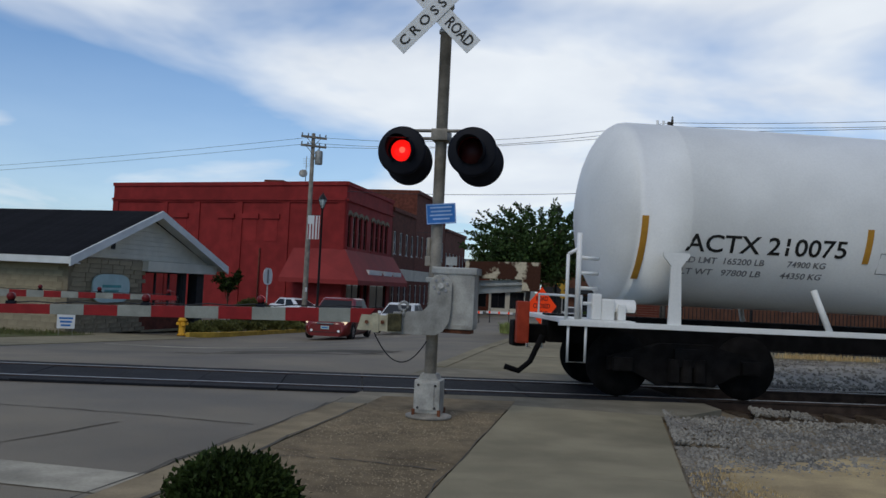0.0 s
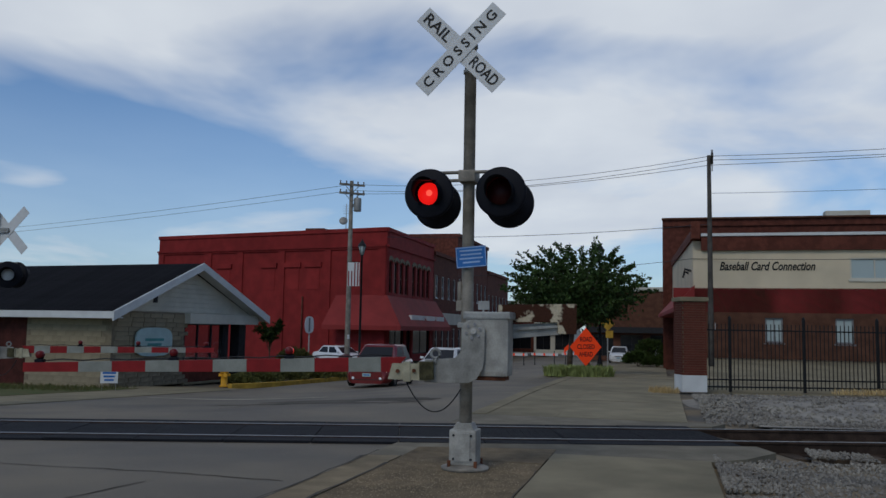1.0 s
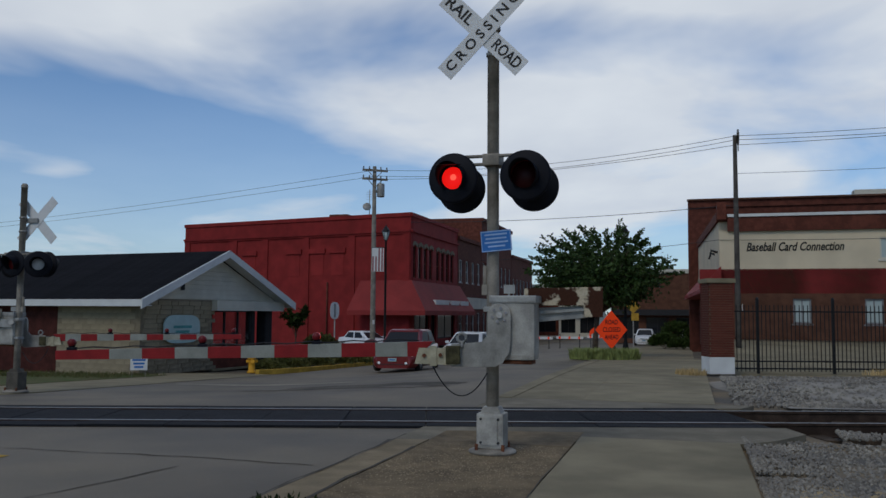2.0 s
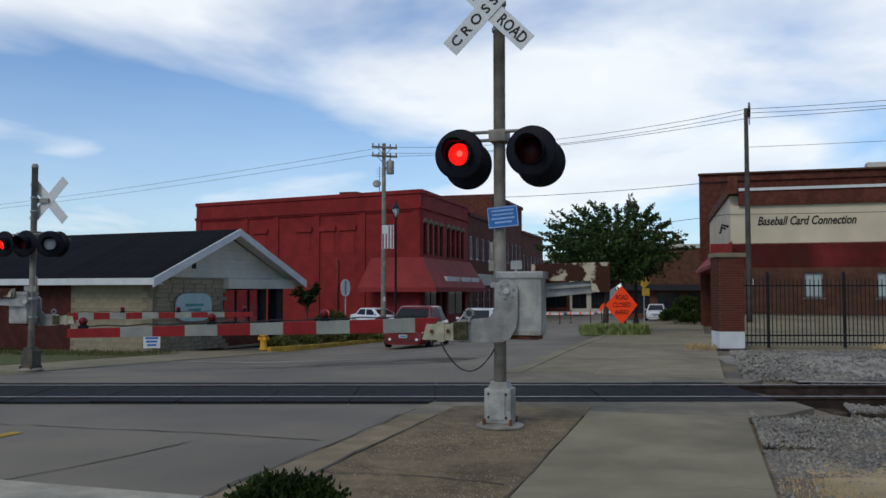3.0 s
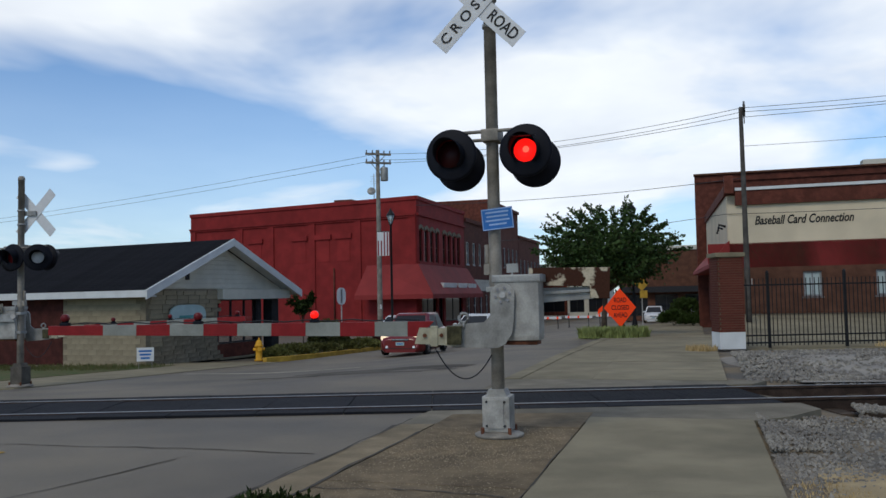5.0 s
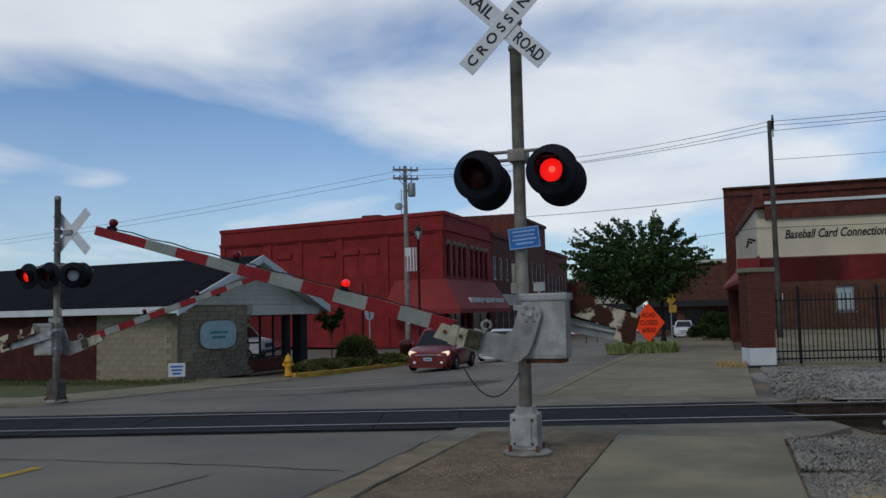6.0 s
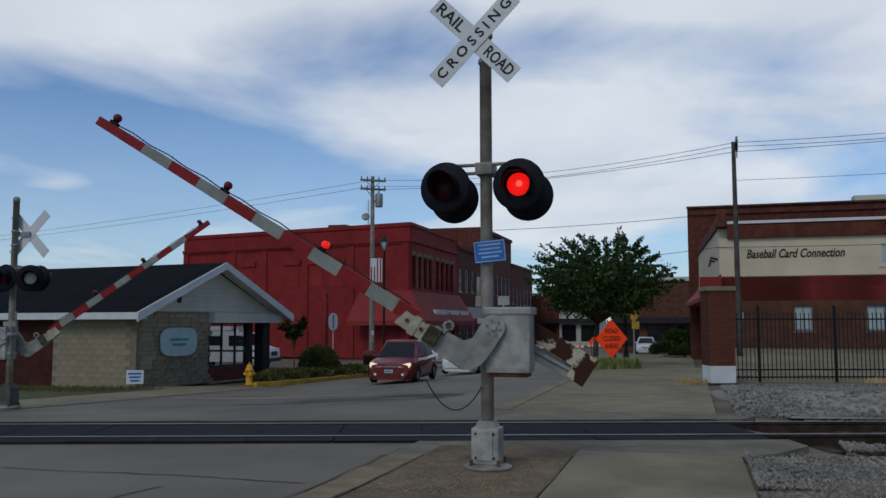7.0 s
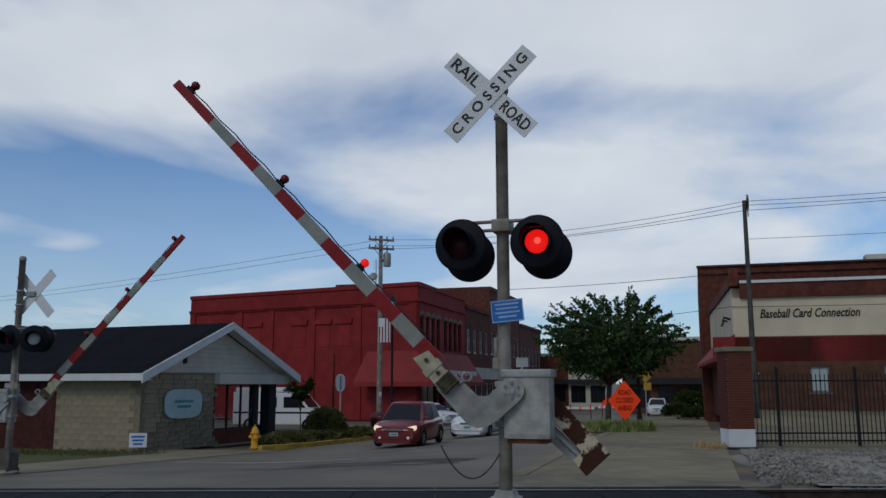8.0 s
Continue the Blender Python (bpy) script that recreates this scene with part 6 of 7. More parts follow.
def van():
    """White emergency van, its nose to +x."""
    v = thing("ambulance_van", on_ground(-34, 50, pose(0, 0, 0, 0, 0, -10)), "white emergency van with dark stripe and roof beacons", "van")
    bm = bmesh.new()
    prism(bm, [(-5.4, 0.4), (-0.05, 0.4), (0.0, 0.75), (-0.05, 1.15), (-0.95, 1.3), (-1.55, 2.05), (-1.8, 2.15), (-5.4, 2.2)], -0.98, 0.98, bev=0.05)
    b = part("body", bm, CARWHITE, v)
    bm = bmesh.new()
    box(bm, -5.3, -2.3, -0.9, 0.9, 2.2, 2.45, bev=0.06)
    part("raised_roof", bm, CARWHITE, v)
    for s in (-1, 1):
        bm = bmesh.new()
        box(bm, -5.35, -0.15, s * 0.985 - 0.008, s * 0.985 + 0.008, 1.0, 1.1)
        part("stripe", bm, CARDARK, b, "dark side stripe")
        bm = bmesh.new()
        prism(bm, [(-1.75, 1.32), (-1.1, 1.32), (-1.6, 1.92), (-2.4, 1.92), (-2.4, 1.32)], s * 0.985 - 0.01, s * 0.985 + 0.01)
        part("side_window", bm, DARKGLASS, b)
        bm = bmesh.new()
        box(bm, -3.6, -2.8, s * 0.985 - 0.01, s * 0.985 + 0.01, 1.35, 1.9, bev=0.005)
        part("side_window", bm, DARKGLASS, b)
        for x in (-4.4, -0.95):
            wheel(v, x, s * 0.88, 0.37, 0.24)
        bm = bmesh.new()
        box(bm, -0.08, 0.01, s * 0.8 - 0.12, s * 0.8 + 0.12, 0.78, 0.98, bev=0.02)
        part("headlight", bm, LAMPCLEAR, b)
    bm = bmesh.new()
    prism(bm, [(-0.98, 1.34), (-0.94, 1.34), (-1.52, 2.02), (-1.56, 2.02)], -0.85, 0.85)
    part("windscreen", bm, DARKGLASS, b)
    bm = bmesh.new()
    box(bm, -2.2, -1.9, -0.75, 0.75, 2.15, 2.32, bev=0.04)
    part("beacon_bar", bm, LAMPCLEAR, v)
    bm = bmesh.new()
    box(bm, -0.06, 0.1, -0.95, 0.95, 0.42, 0.62, bev=0.03)
    part("bumper", bm, CARDARK, v)
    bm = bmesh.new()
    box(bm, 0.0, 0.02, -0.5, 0.5, 0.75, 1.0, bev=0.01)
    part("grille", bm, CARDARK, b)
    return v


VAN = van()
for x, y, paint, lab in ((19.2, 76.0, CARWHITE, "white car parked far down the street"), (24.3, 79.0, CARWHITE, "white pickup parked far down the street")):
    car("parked_car", on_ground(x, y, TOWARD), paint, lab, 4.4, 1.75, 1.5)


# ---- motions ----
def motions():
    lift = [(0, -1.5), (4.6, -1.5), (4.9, -0.5), (5.2, 4), (5.5, 8.6), (5.8, 13.4), (6, 16.2), (6.5, 24), (7, 31.8), (7.5, 39.2), (8, 46.7)]
    walk(GATES[0], [(t, pose(0.13, -0.26, 1.555, 0, a, 12.5)) for t, a in lift])
    lift2 = [(0, 0.8), (4.6, 0.8), (4.9, 1.5), (5.2, 5), (5.5, 10), (5.8, 15), (6, 18.2), (6.5, 25.8), (7, 34.2), (7.5, 41.8), (8, 49)]
    walk(GATES[1], [(t, pose(0.13, -0.26, 1.555, 0, a, 12.5)) for t, a in lift2])
    walk(TANK, [(t, pose(3.27 + 21.5 * t, TRACK_Y, 0)) for t in (0, 2, 4, 6, 8)])
    # alternate flashing: which lamp stays uncovered from each time on (-1: first, 1: second)
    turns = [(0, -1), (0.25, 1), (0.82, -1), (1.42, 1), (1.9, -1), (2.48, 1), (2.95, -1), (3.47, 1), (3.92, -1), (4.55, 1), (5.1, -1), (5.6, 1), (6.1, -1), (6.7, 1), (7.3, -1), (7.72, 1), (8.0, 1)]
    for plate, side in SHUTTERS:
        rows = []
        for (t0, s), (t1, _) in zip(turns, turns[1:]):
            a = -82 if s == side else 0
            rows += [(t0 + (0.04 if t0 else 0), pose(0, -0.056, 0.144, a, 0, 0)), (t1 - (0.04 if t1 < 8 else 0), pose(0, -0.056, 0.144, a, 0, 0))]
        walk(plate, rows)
    # lens half-turned to imitate the boom lamp blinking; the turn is made up
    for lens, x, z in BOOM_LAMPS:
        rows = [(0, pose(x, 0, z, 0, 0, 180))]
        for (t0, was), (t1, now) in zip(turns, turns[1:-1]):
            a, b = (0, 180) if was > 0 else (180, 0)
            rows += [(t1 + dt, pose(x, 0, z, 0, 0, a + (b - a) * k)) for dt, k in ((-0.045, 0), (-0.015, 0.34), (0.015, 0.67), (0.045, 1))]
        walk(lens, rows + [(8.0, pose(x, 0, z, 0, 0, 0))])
    walk(RED_CAR, [(t, on_ground(-1.45 - d * RV.x, 31.6 - d * RV.y, TOWARD @ pose(0, 0, 0, 0, 0, 3))) for t, d in ((0, 0), (5.8, 0), (6.5, 0.1), (8, 0.6))])
    x, y, r = -3.15, 58.98, ROADROT @ pose(0, 0, 0, 0, 0, 150)
    walk(SEDAN, [(t, on_ground(x + d * RU.x, y + d * RU.y, r)) for t, d in ((0, 0), (3, 0.05), (3.8, 0.35), (4.4, 1.05), (4.7, 1.65), (5.2, 2.9), (5.8, 4.1), (6.4, 4.25), (8, 4.25))])
    walk(VAN, [(t, on_ground(xx, 50.0 - 0.18 * (xx + 10), pose(0, 0, 0, 0, 0, -10))) for t, xx in ((0, -30), (3, -20.5), (5, -14.5), (6, -11.8), (6.6, -10.2), (7, -9.1), (7.6, -7.6), (8, -6.2))])


# ---- street furniture ----
def utility_pole(x, y, top, label, arms, base=None, transformer=False, rot=0, wood=None):
    z0 = zg(x, y) if base is None else base
    p = thing("utility_pole", pose(x, y, z0, 0, 0, rot), label, "utility pole", "utility poles")
    h = top - z0
    bm = bmesh.new()
    k = 0.75 if wood else 1.0
    lathe(bm, [(0, -0.1), (0.16 * k, -0.1), (0.155 * k, 1.5), (0.105 * k, h - 0.03), (0.09 * k, h), (0, h)], 14)
    part("pole", bm, wood or WOOD, p)
    for z, half in arms:
        bm = bmesh.new()
        box(bm, -half, half, -0.17, -0.07, h + z - 0.06, h + z + 0.06, bev=0.01)
        tube(bm, [(-half * 0.6, -0.12, h + z), (0, -0.12, h + z - 0.5)], 0.02, 6)
        tube(bm, [(half * 0.6, -0.12, h + z), (0, -0.12, h + z - 0.5)], 0.02, 6)
        arm = part("crossarm", bm, wood or WOOD, p)
        for xx in (-half * 0.92, -half * 0.45, half * 0.45, half * 0.92):
            bm = bmesh.new()
            lathe(bm, [(0, 0.06), (0.02, 0.06), (0.05, 0.1), (0.03, 0.14), (0.05, 0.17), (0.02, 0.22), (0, 0.22)], 10, pose(xx, -0.12, h + z))
            part("insulator", bm, CARGREY, arm)
    if transformer:
        bm = bmesh.new()
        lathe(bm, [(0, 0), (0.2, 0.0), (0.22, 0.05), (0.22, 0.7), (0.2, 0.76), (0.05, 0.8), (0, 0.8)], 18, pose(0.38, 0, h - 1.75))
        tube(bm, [(0.38, 0, h - 1.0), (0.38, 0, h - 0.7)], 0.03)
        box(bm, 0.05, 0.22, -0.04, 0.04, h - 1.5, h - 1.35)
        part("transformer", bm, GALV, p, "grey drum transformer")
    boxpart("pole_tag", (-0.06, 0.06, -0.17, -0.15, 1.9, 2.15), SIGNWHITE, p)
    return p


utility_pole(-3.3, 48.0, 9.95, "grey wooden utility pole with transformer and two crossarms", [(-0.25, 0.75), (-0.75, 0.75)], transformer=True, rot=20)
utility_pole(12.06, 33.0, 8.75, "dark wooden utility pole beside the fence", [(-0.15, 0.85)], rot=70, wood=WOODDARK)


def wire(points, sag, r=0.011):
    bm = bmesh.new()
    for a, b in zip(points, points[1:]):
        a, b = Vector(a), Vector(b)
        pts = [a.lerp(b, k / 16) - Vector((0, 0, sag * 4 * (k / 16) * (1 - k / 16))) for k in range(17)]
        tube(bm, pts, r, 5)
    return tagged(part("overhead_wire", bm, WIREM), "thin dark overhead wire between poles", "wire", "overhead wires")


for d in (0.0, 0.32):
    wire([(-58, 82.0, 8.4 - d), (-3.25, 48.0, 9.75 - d * 1.1), (12.1, 33.0, 8.72 - d * 0.5), (34, 22.0, 9.6 - d)], 0.5)
wire([(-3.2, 48.0, 9.2), (12.1, 33.0, 8.35), (34, 22.0, 9.1)], 0.35)
wire([(-1.2, 48.0, 6.75), (14.2, 39.2, 6.75)], 0.22, 0.014)
wire([(3.0, 50.0, 4.72), (13.0, 38.0, 4.98), (30, 31.2, 5.1)], 0.15, 0.012)
wire([(12.1, 33.0, 7.2), (26, 27.0, 7.2)], 0.1, 0.009)


def street_lamp(x, y, top, label, banner=False):
    z0 = zg(x, y)
    s = thing("street_lamp", pose(x, y, z0), label, "street lamp", "street lamps")
    h = top - z0
    bm = bmesh.new()
    lathe(bm, [(0, 0), (0.2, 0), (0.2, 0.12), (0.15, 0.3), (0.1, 0.55), (0.065, 0.7), (0.05, h - 0.85), (0.08, h - 0.82), (0.06, h - 0.78), (0, h - 0.78)], 14)
    part("post", bm, IRON, s, "black fluted iron post")
    bm = bmesh.new()
    lathe(bm, [(0.07, h - 0.78), (0.19, h - 0.35), (0.17, h - 0.33)], 6)
    part("lantern_glass", bm, PALEGLASS, s)
    bm = bmesh.new()
    lathe(bm, [(0.22, h - 0.36), (0.2, h - 0.3), (0.07, h - 0.1), (0.03, h - 0.06), (0.03, h), (0, h)], 6)
    for k in range(6):
        a = math.pi / 3 * k
        tube(bm, [(0.075 * math.cos(a), 0.075 * math.sin(a), h - 0.79), (0.195 * math.cos(a), 0.195 * math.sin(a), h - 0.35)], 0.014, 5)
    part("lantern_roof", bm, IRON, s)
    if banner:
        bm = bmesh.new()
        tube(bm, [(0, 0, h - 1.15), (-0.7, 0, h - 1.15)], 0.015, 6)
        part("banner_arm", bm, IRON, s)
        bn = boxpart("banner", (-0.68, -0.1, -0.006, 0.006, h - 2.35, h - 1.17), SIGNWHITE, s, "white and red striped flag banner")
        for k in range(4):
            boxpart("banner_stripe", (-0.66 + k * 0.15, -0.60 + k * 0.15, -0.0095, -0.0065, h - 2.34, h - 1.6 if k < 2 else h - 1.18), REDTAPE, bn)
    return s


street_lamp(8.3, 36.0, 5.42, "black iron street lamp beside the tree")
street_lamp(-2.29, 42.0, 5.97, "black iron street lamp with a striped banner", True)
street_lamp(11.2, 52.0, 4.7, "black iron street lamp further down the street")


def sign_post(name, x, y, zc, label, category, build, post_h=None, r=0.03):
    z0 = zg(x, y)
    s = thing(name, pose(x, y, z0), label, category)
    bm = bmesh.new()
    cyl(bm, r, 0, (zc - z0) + 0.3 if post_h is None else post_h, 8)
    part("post", bm, GALV, s)
    build(s, zc - z0)
    return s


def oneway(s, z):
    bm = bmesh.new()
    pts = [(0.3 * math.copysign(abs(math.cos(a)) ** 0.75, math.cos(a)), 0.40 * math.copysign(abs(math.sin(a)) ** 0.75, math.sin(a))) for a in [2 * math.pi * k / 28 for k in range(28)]]
    prism(bm, pts, -0.006, 0.006, pose(0, -0.04, z, 0, 0, 52))
    part("plate", bm, SIGNWHITE, s)
    boxpart("plate_bar", (-0.05, 0.05, -0.018, -0.008, -0.32, 0.32), CARGREY, s, m=pose(0, -0.04, z, 0, 0, 52))


sign_post("road_sign", -4.56, 40.0, 1.66, "pale rounded road sign seen from its back", "road sign", oneway)


def yellow_sign(s, z):
    bm = bmesh.new()
    box(bm, -0.3, 0.3, -0.006, 0.006, -0.3, 0.3, pose(0, -0.04, z, 0, 45, 0), bev=0.002)
    part("plate", bm, CURBYEL, s, "yellow diamond plate")
    bm = bmesh.new()
    box(bm, -0.22, 0.22, -0.006, 0.006, -0.22, 0.22, pose(0.1, -0.04, z - 0.62), bev=0.002)
    part("plate", bm, CURBYEL, s)


sign_post("warning_sign", 12.0, 50.0, 2.05, "yellow diamond warning sign on a post", "road sign", yellow_sign)


def work_sign():
    s = thing("work_sign", pose(7.24, 34.0, zg(7.24, 34.0), 0, 0, 24), "orange diamond road work sign on a low stand", "road sign")
    z = 0.95 - zg(7.24, 34.0)
    bm = bmesh.new()
    box(bm, -0.55, 0.55, -0.006, 0.006, -0.55, 0.55, bev=0.003)
    pl = part("plate", bm, ORANGE, s, "fluorescent orange diamond sheet, brightened by an added glow", pose(0, -0.05, z, 0, 45, 0))
    for i, tx in enumerate(("ROAD", "CLOSED", "AHEAD")):
        lettering("plate_lettering", tx, 0.27, SIGNBLACK, s, pose(0, -0.062, z + 0.3 - 0.3 * i, 90, 0, 0), "black capital lettering", width=(0.60, 0.86, 0.68)[i], depth=0.001, bold=0.004)
    bm = bmesh.new()
    tube(bm, [(0, 0, 0.05), (0, 0, z + 0.7)], 0.02, 8)
    for a in (30, 150, 210, 330):
        tube(bm, [(0, 0, 0.22), (0.5 * math.cos(radians(a)), 0.5 * math.sin(radians(a)), 0.02)], 0.02, 6)
    part("stand", bm, CARDARK, s)
    for sx in (-1,):
        bm = bmesh.new()
        prism(bm, [(0, 0.1), (0.2 * sx, -0.05), (0.24 * sx, -0.25), (0, -0.1)], -0.004, 0.004, pose(sx * 0.82, -0.02, z))
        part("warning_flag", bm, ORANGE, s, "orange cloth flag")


work_sign()


def hydrant():
    x, y = -6.55, 31.0
    h = thing("fire_hydrant", pose(x, y, zg(x, y), 0, 0, 20), "yellow cast-iron fire hydrant at the curb", "fire hydrant")
    bm = bmesh.new()
    lathe(bm, [(0, 0), (0.17, 0), (0.17, 0.05), (0.12, 0.07), (0.115, 0.5), (0.16, 0.52), (0.16, 0.57), (0.125, 0.59), (0.11, 0.68), (0.06, 0.76), (0, 0.78)], 18)
    part("barrel", bm, YELLOW, h)
    bm = bmesh.new()
    lathe(bm, [(0, 0.77), (0.035, 0.77), (0.035, 0.83), (0, 0.84)], 5)
    part("nut", bm, YELLOW, h)
    for a, r in ((0, 0.055), (180, 0.055), (270, 0.075)):
        bm = bmesh.new()
        cyl(bm, r, 0.1, 0.2, 12, pose(0, 0, 0.43, 0, 0, a) @ pose(0, 0, 0, 0, 90, 0))
        part("outlet_cap", bm, YELLOW, h)


hydrant()


def yard_sign():
    x, y = -9.29, 27.0
    s = thing("yard_sign", pose(x, y, zg(x, y), 0, 0, 12), "small white yard sign with blue lettering bars", "yard sign")
    z = -0.11 - zg(x, y)
    p = boxpart("board", (-0.26, 0.26, -0.005, 0.005, z - 0.19, z + 0.24), SIGNWHITE, s, bev=0.002)
    for i, w in enumerate((0.2, 0.17, 0.14)):
        boxpart("lettering_bar", (-w, w, -0.009, -0.006, z + 0.1 - i * 0.11, z + 0.16 - i * 0.11), SIGNBLUE, p)
    for sx in (-0.2, 0.2):
        bm = bmesh.new()
        tube(bm, [(sx, 0, -0.05), (sx, 0, z - 0.15)], 0.006, 5)
        part("stake", bm, GALV, s)


yard_sign()


def litter_bin():
    x, y = -2.9, 41.0
    b = thing("litter_bin", pose(x, y, zg(x, y)), "dark red litter bin beside the utility pole", "litter bin")
    bm = bmesh.new()
    lathe(bm, [(0, 0), (0.3, 0), (0.34, 0.85), (0.36, 0.86), (0.36, 0.95), (0.3, 1.08), (0.1, 1.15), (0, 1.15)], 16)
    part("drum", bm, mat_bin, b)


mat_bin = mat("bin_paint", (0.10, 0.03, 0.03), 0.6)
litter_bin()


# ---- fence and brick pier ----
def brick_pier():
    x0, y0, w = 7.6, 23.0, 0.7
    b = thing("brick_pier", pose(x0, y0, -0.04), "red brick fence pier on a white base", "brick pier")
    boxpart("base", (0, w, 0, w, 0, 0.46), WHITEPAINT, b, "chipped white-painted base", bev=0.015)
    boxpart("core", (0.035, w - 0.035, 0.035, w - 0.035, 0.46, 2.5), MORTAR, b)
    bm = bmesh.new()
    box(bm, -0.096, 0.096, -0.03, 0.03, -0.029, 0.029)
    br = mesh_of("brick", bm, BRICKDARK)
    for r in range(30):
        z = 0.495 + r * 0.0675
        off = 0.1 if r % 2 else 0.0
        for k in range(4):
            x = 0.1 + k * 0.1667
            for side in range(3):
                o = new("brick", br)
                o.parent = b
                if side == 0:
                    o.matrix_basis = pose(min(w - 0.1, x + off * 0.5), 0.03, z, 0, 0, random.uniform(-1, 1))
                elif side == 1:
                    o.matrix_basis = pose(0.03, min(w - 0.1, x + off * 0.5), z, 0, 0, 90)
                else:
                    o.matrix_basis = pose(w - 0.03, min(w - 0.1, x + off * 0.5), z, 0, 0, 90)
    boxpart("cap", (-0.05, w + 0.05, -0.05, w + 0.05, 2.5, 2.62), CONCRETE, b, "dark weathered stone cap", bev=0.02)


brick_pier()


def fence():
    f = thing("iron_fence", pose(8.35, 23.3, -0.04), "black iron picket fence along the gravel", "fence")
    L = 13.0
    for z in (0.14, 0.34, 1.72):
        boxpart("rail", (0, L, -0.02, 0.02, z - 0.02, z + 0.02), IRON, f)
    bm = bmesh.new()
    box(bm, -0.0095, 0.0095, -0.0095, 0.0095, 0.06, 1.9)
    pk = mesh_of("picket", bm, IRON)
    bm = bmesh.new()
    box(bm, -0.035, 0.035, -0.035, 0.035, 0, 2.05, bev=0.006)
    lathe(bm, [(0.045, 2.05), (0.045, 2.08), (0, 2.13)], 4)
    po = mesh_of("post", bm, IRON)
    n = int(L / 0.118)
    for i in range(n):
        x = i * 0.118
        if i % 18 == 6:
            o = new("post", po)
        else:
            o = new("picket", pk)
        o.parent, o.matrix_basis = f, pose(x, 0, 0)


fence()


# ---- planting ----
def leaf_mesh(name, pts, size, mats, rnd, flat=0.35):
    """Leaves, each of two folded facets, at points (place, outward way)."""
    verts, faces = [], []
    for p, o in pts:
        d = (o + Vector((rnd.gauss(0, 0.6), rnd.gauss(0, 0.6), rnd.gauss(0, 0.6)))).normalized()
        s = d.cross(Vector((rnd.gauss(0, 1), rnd.gauss(0, 1), rnd.gauss(0, 1)))).normalized()
        t = d.cross(s)
        L, w = size * rnd.uniform(0.6, 1.3), size * rnd.uniform(0.25, 0.42)
        b = len(verts)
        verts += [p, p + d * L * 0.5 + s * w + t * w * flat, p + d * L, p + d * L * 0.5 - s * w + t * w * flat]
        faces += [(b, b + 1, b + 2), (b, b + 2, b + 3)]
    me = bpy.data.meshes.new(name)
    me.from_pydata([tuple(v) for v in verts], [], faces)
    me.materials.append(mats)
    return me


def tree(x, y, label, top, spread, trunk_h, n_limb, seed, leaf, lsize, trunk_r=0.11, per=46, base_z=None):
    rnd = random.Random(seed)
    t = thing("tree", pose(x, y, zg(x, y) if base_z is None else base_z), label, "tree")
    bm = bmesh.new()
    tube(bm, [(0, 0, -0.1), (0.02, 0, trunk_h * 0.5), (-0.03, 0.02, trunk_h)], trunk_r, 10, r1=trunk_r * 0.75)
    pts = []
    for i in range(n_limb):
        a = 2 * math.pi * (i * 0.618 + rnd.uniform(-0.05, 0.05))
        el = rnd.uniform(0.12, 1.0)
        reach = spread * rnd.uniform(0.7, 1.08) * (1 - 0.55 * el)
        zt = trunk_h + 0.2 + (top - trunk_h) * (0.2 + 0.78 * el) * rnd.uniform(0.85, 1.03)
        p0 = Vector((0, 0, trunk_h * rnd.uniform(0.75, 1.0)))
        p3 = Vector((math.cos(a) * reach, math.sin(a) * reach, zt))
        p1 = p0.lerp(p3, 0.35) + Vector((0, 0, 0.25))
        p2 = p0.lerp(p3, 0.7) + Vector((rnd.uniform(-0.2, 0.2), rnd.uniform(-0.2, 0.2), 0.2))
        tube(bm, [p0, p1, p2, p3], trunk_r * 0.45, 6, r1=0.012)
        subs = [(p1, p2), (p2, p3), (p1.lerp(p2, 0.5), p2.lerp(p3, 0.4))]
        for k in range(7):
            q0 = p0.lerp(p3, rnd.uniform(0.35, 0.95)) + Vector((0, 0, 0.15))
            q1 = q0 + Vector((rnd.gauss(0, 0.3), rnd.gauss(0, 0.3), rnd.uniform(-0.15, 0.4))) * spread * 0.42
            tube(bm, [q0, q0.lerp(q1, 0.5) + Vector((0, 0, 0.04)), q1], 0.016, 5, r1=0.006)
            subs.append((q0, q1))
        for q0, q1 in subs:
            for _ in range(per):
                k = rnd.uniform(0.05, 1.05)
                c = q0.lerp(q1, k)
                o = Vector((rnd.gauss(0, 1), rnd.gauss(0, 1), rnd.gauss(0.1, 0.8))).normalized()
                pts.append((c + o * abs(rnd.gauss(0, 0.13)) * spread * 0.42, (o + (q1 - q0).normalized() * 0.6)))
    part("trunk", bm, BARK, t, "grey-brown trunk with spreading limbs")
    cr = new("crown", leaf_mesh("crown", pts, lsize, leaf, rnd))
    cr.parent = t
    tagged(cr, "dense uneven green leaves")
    return t


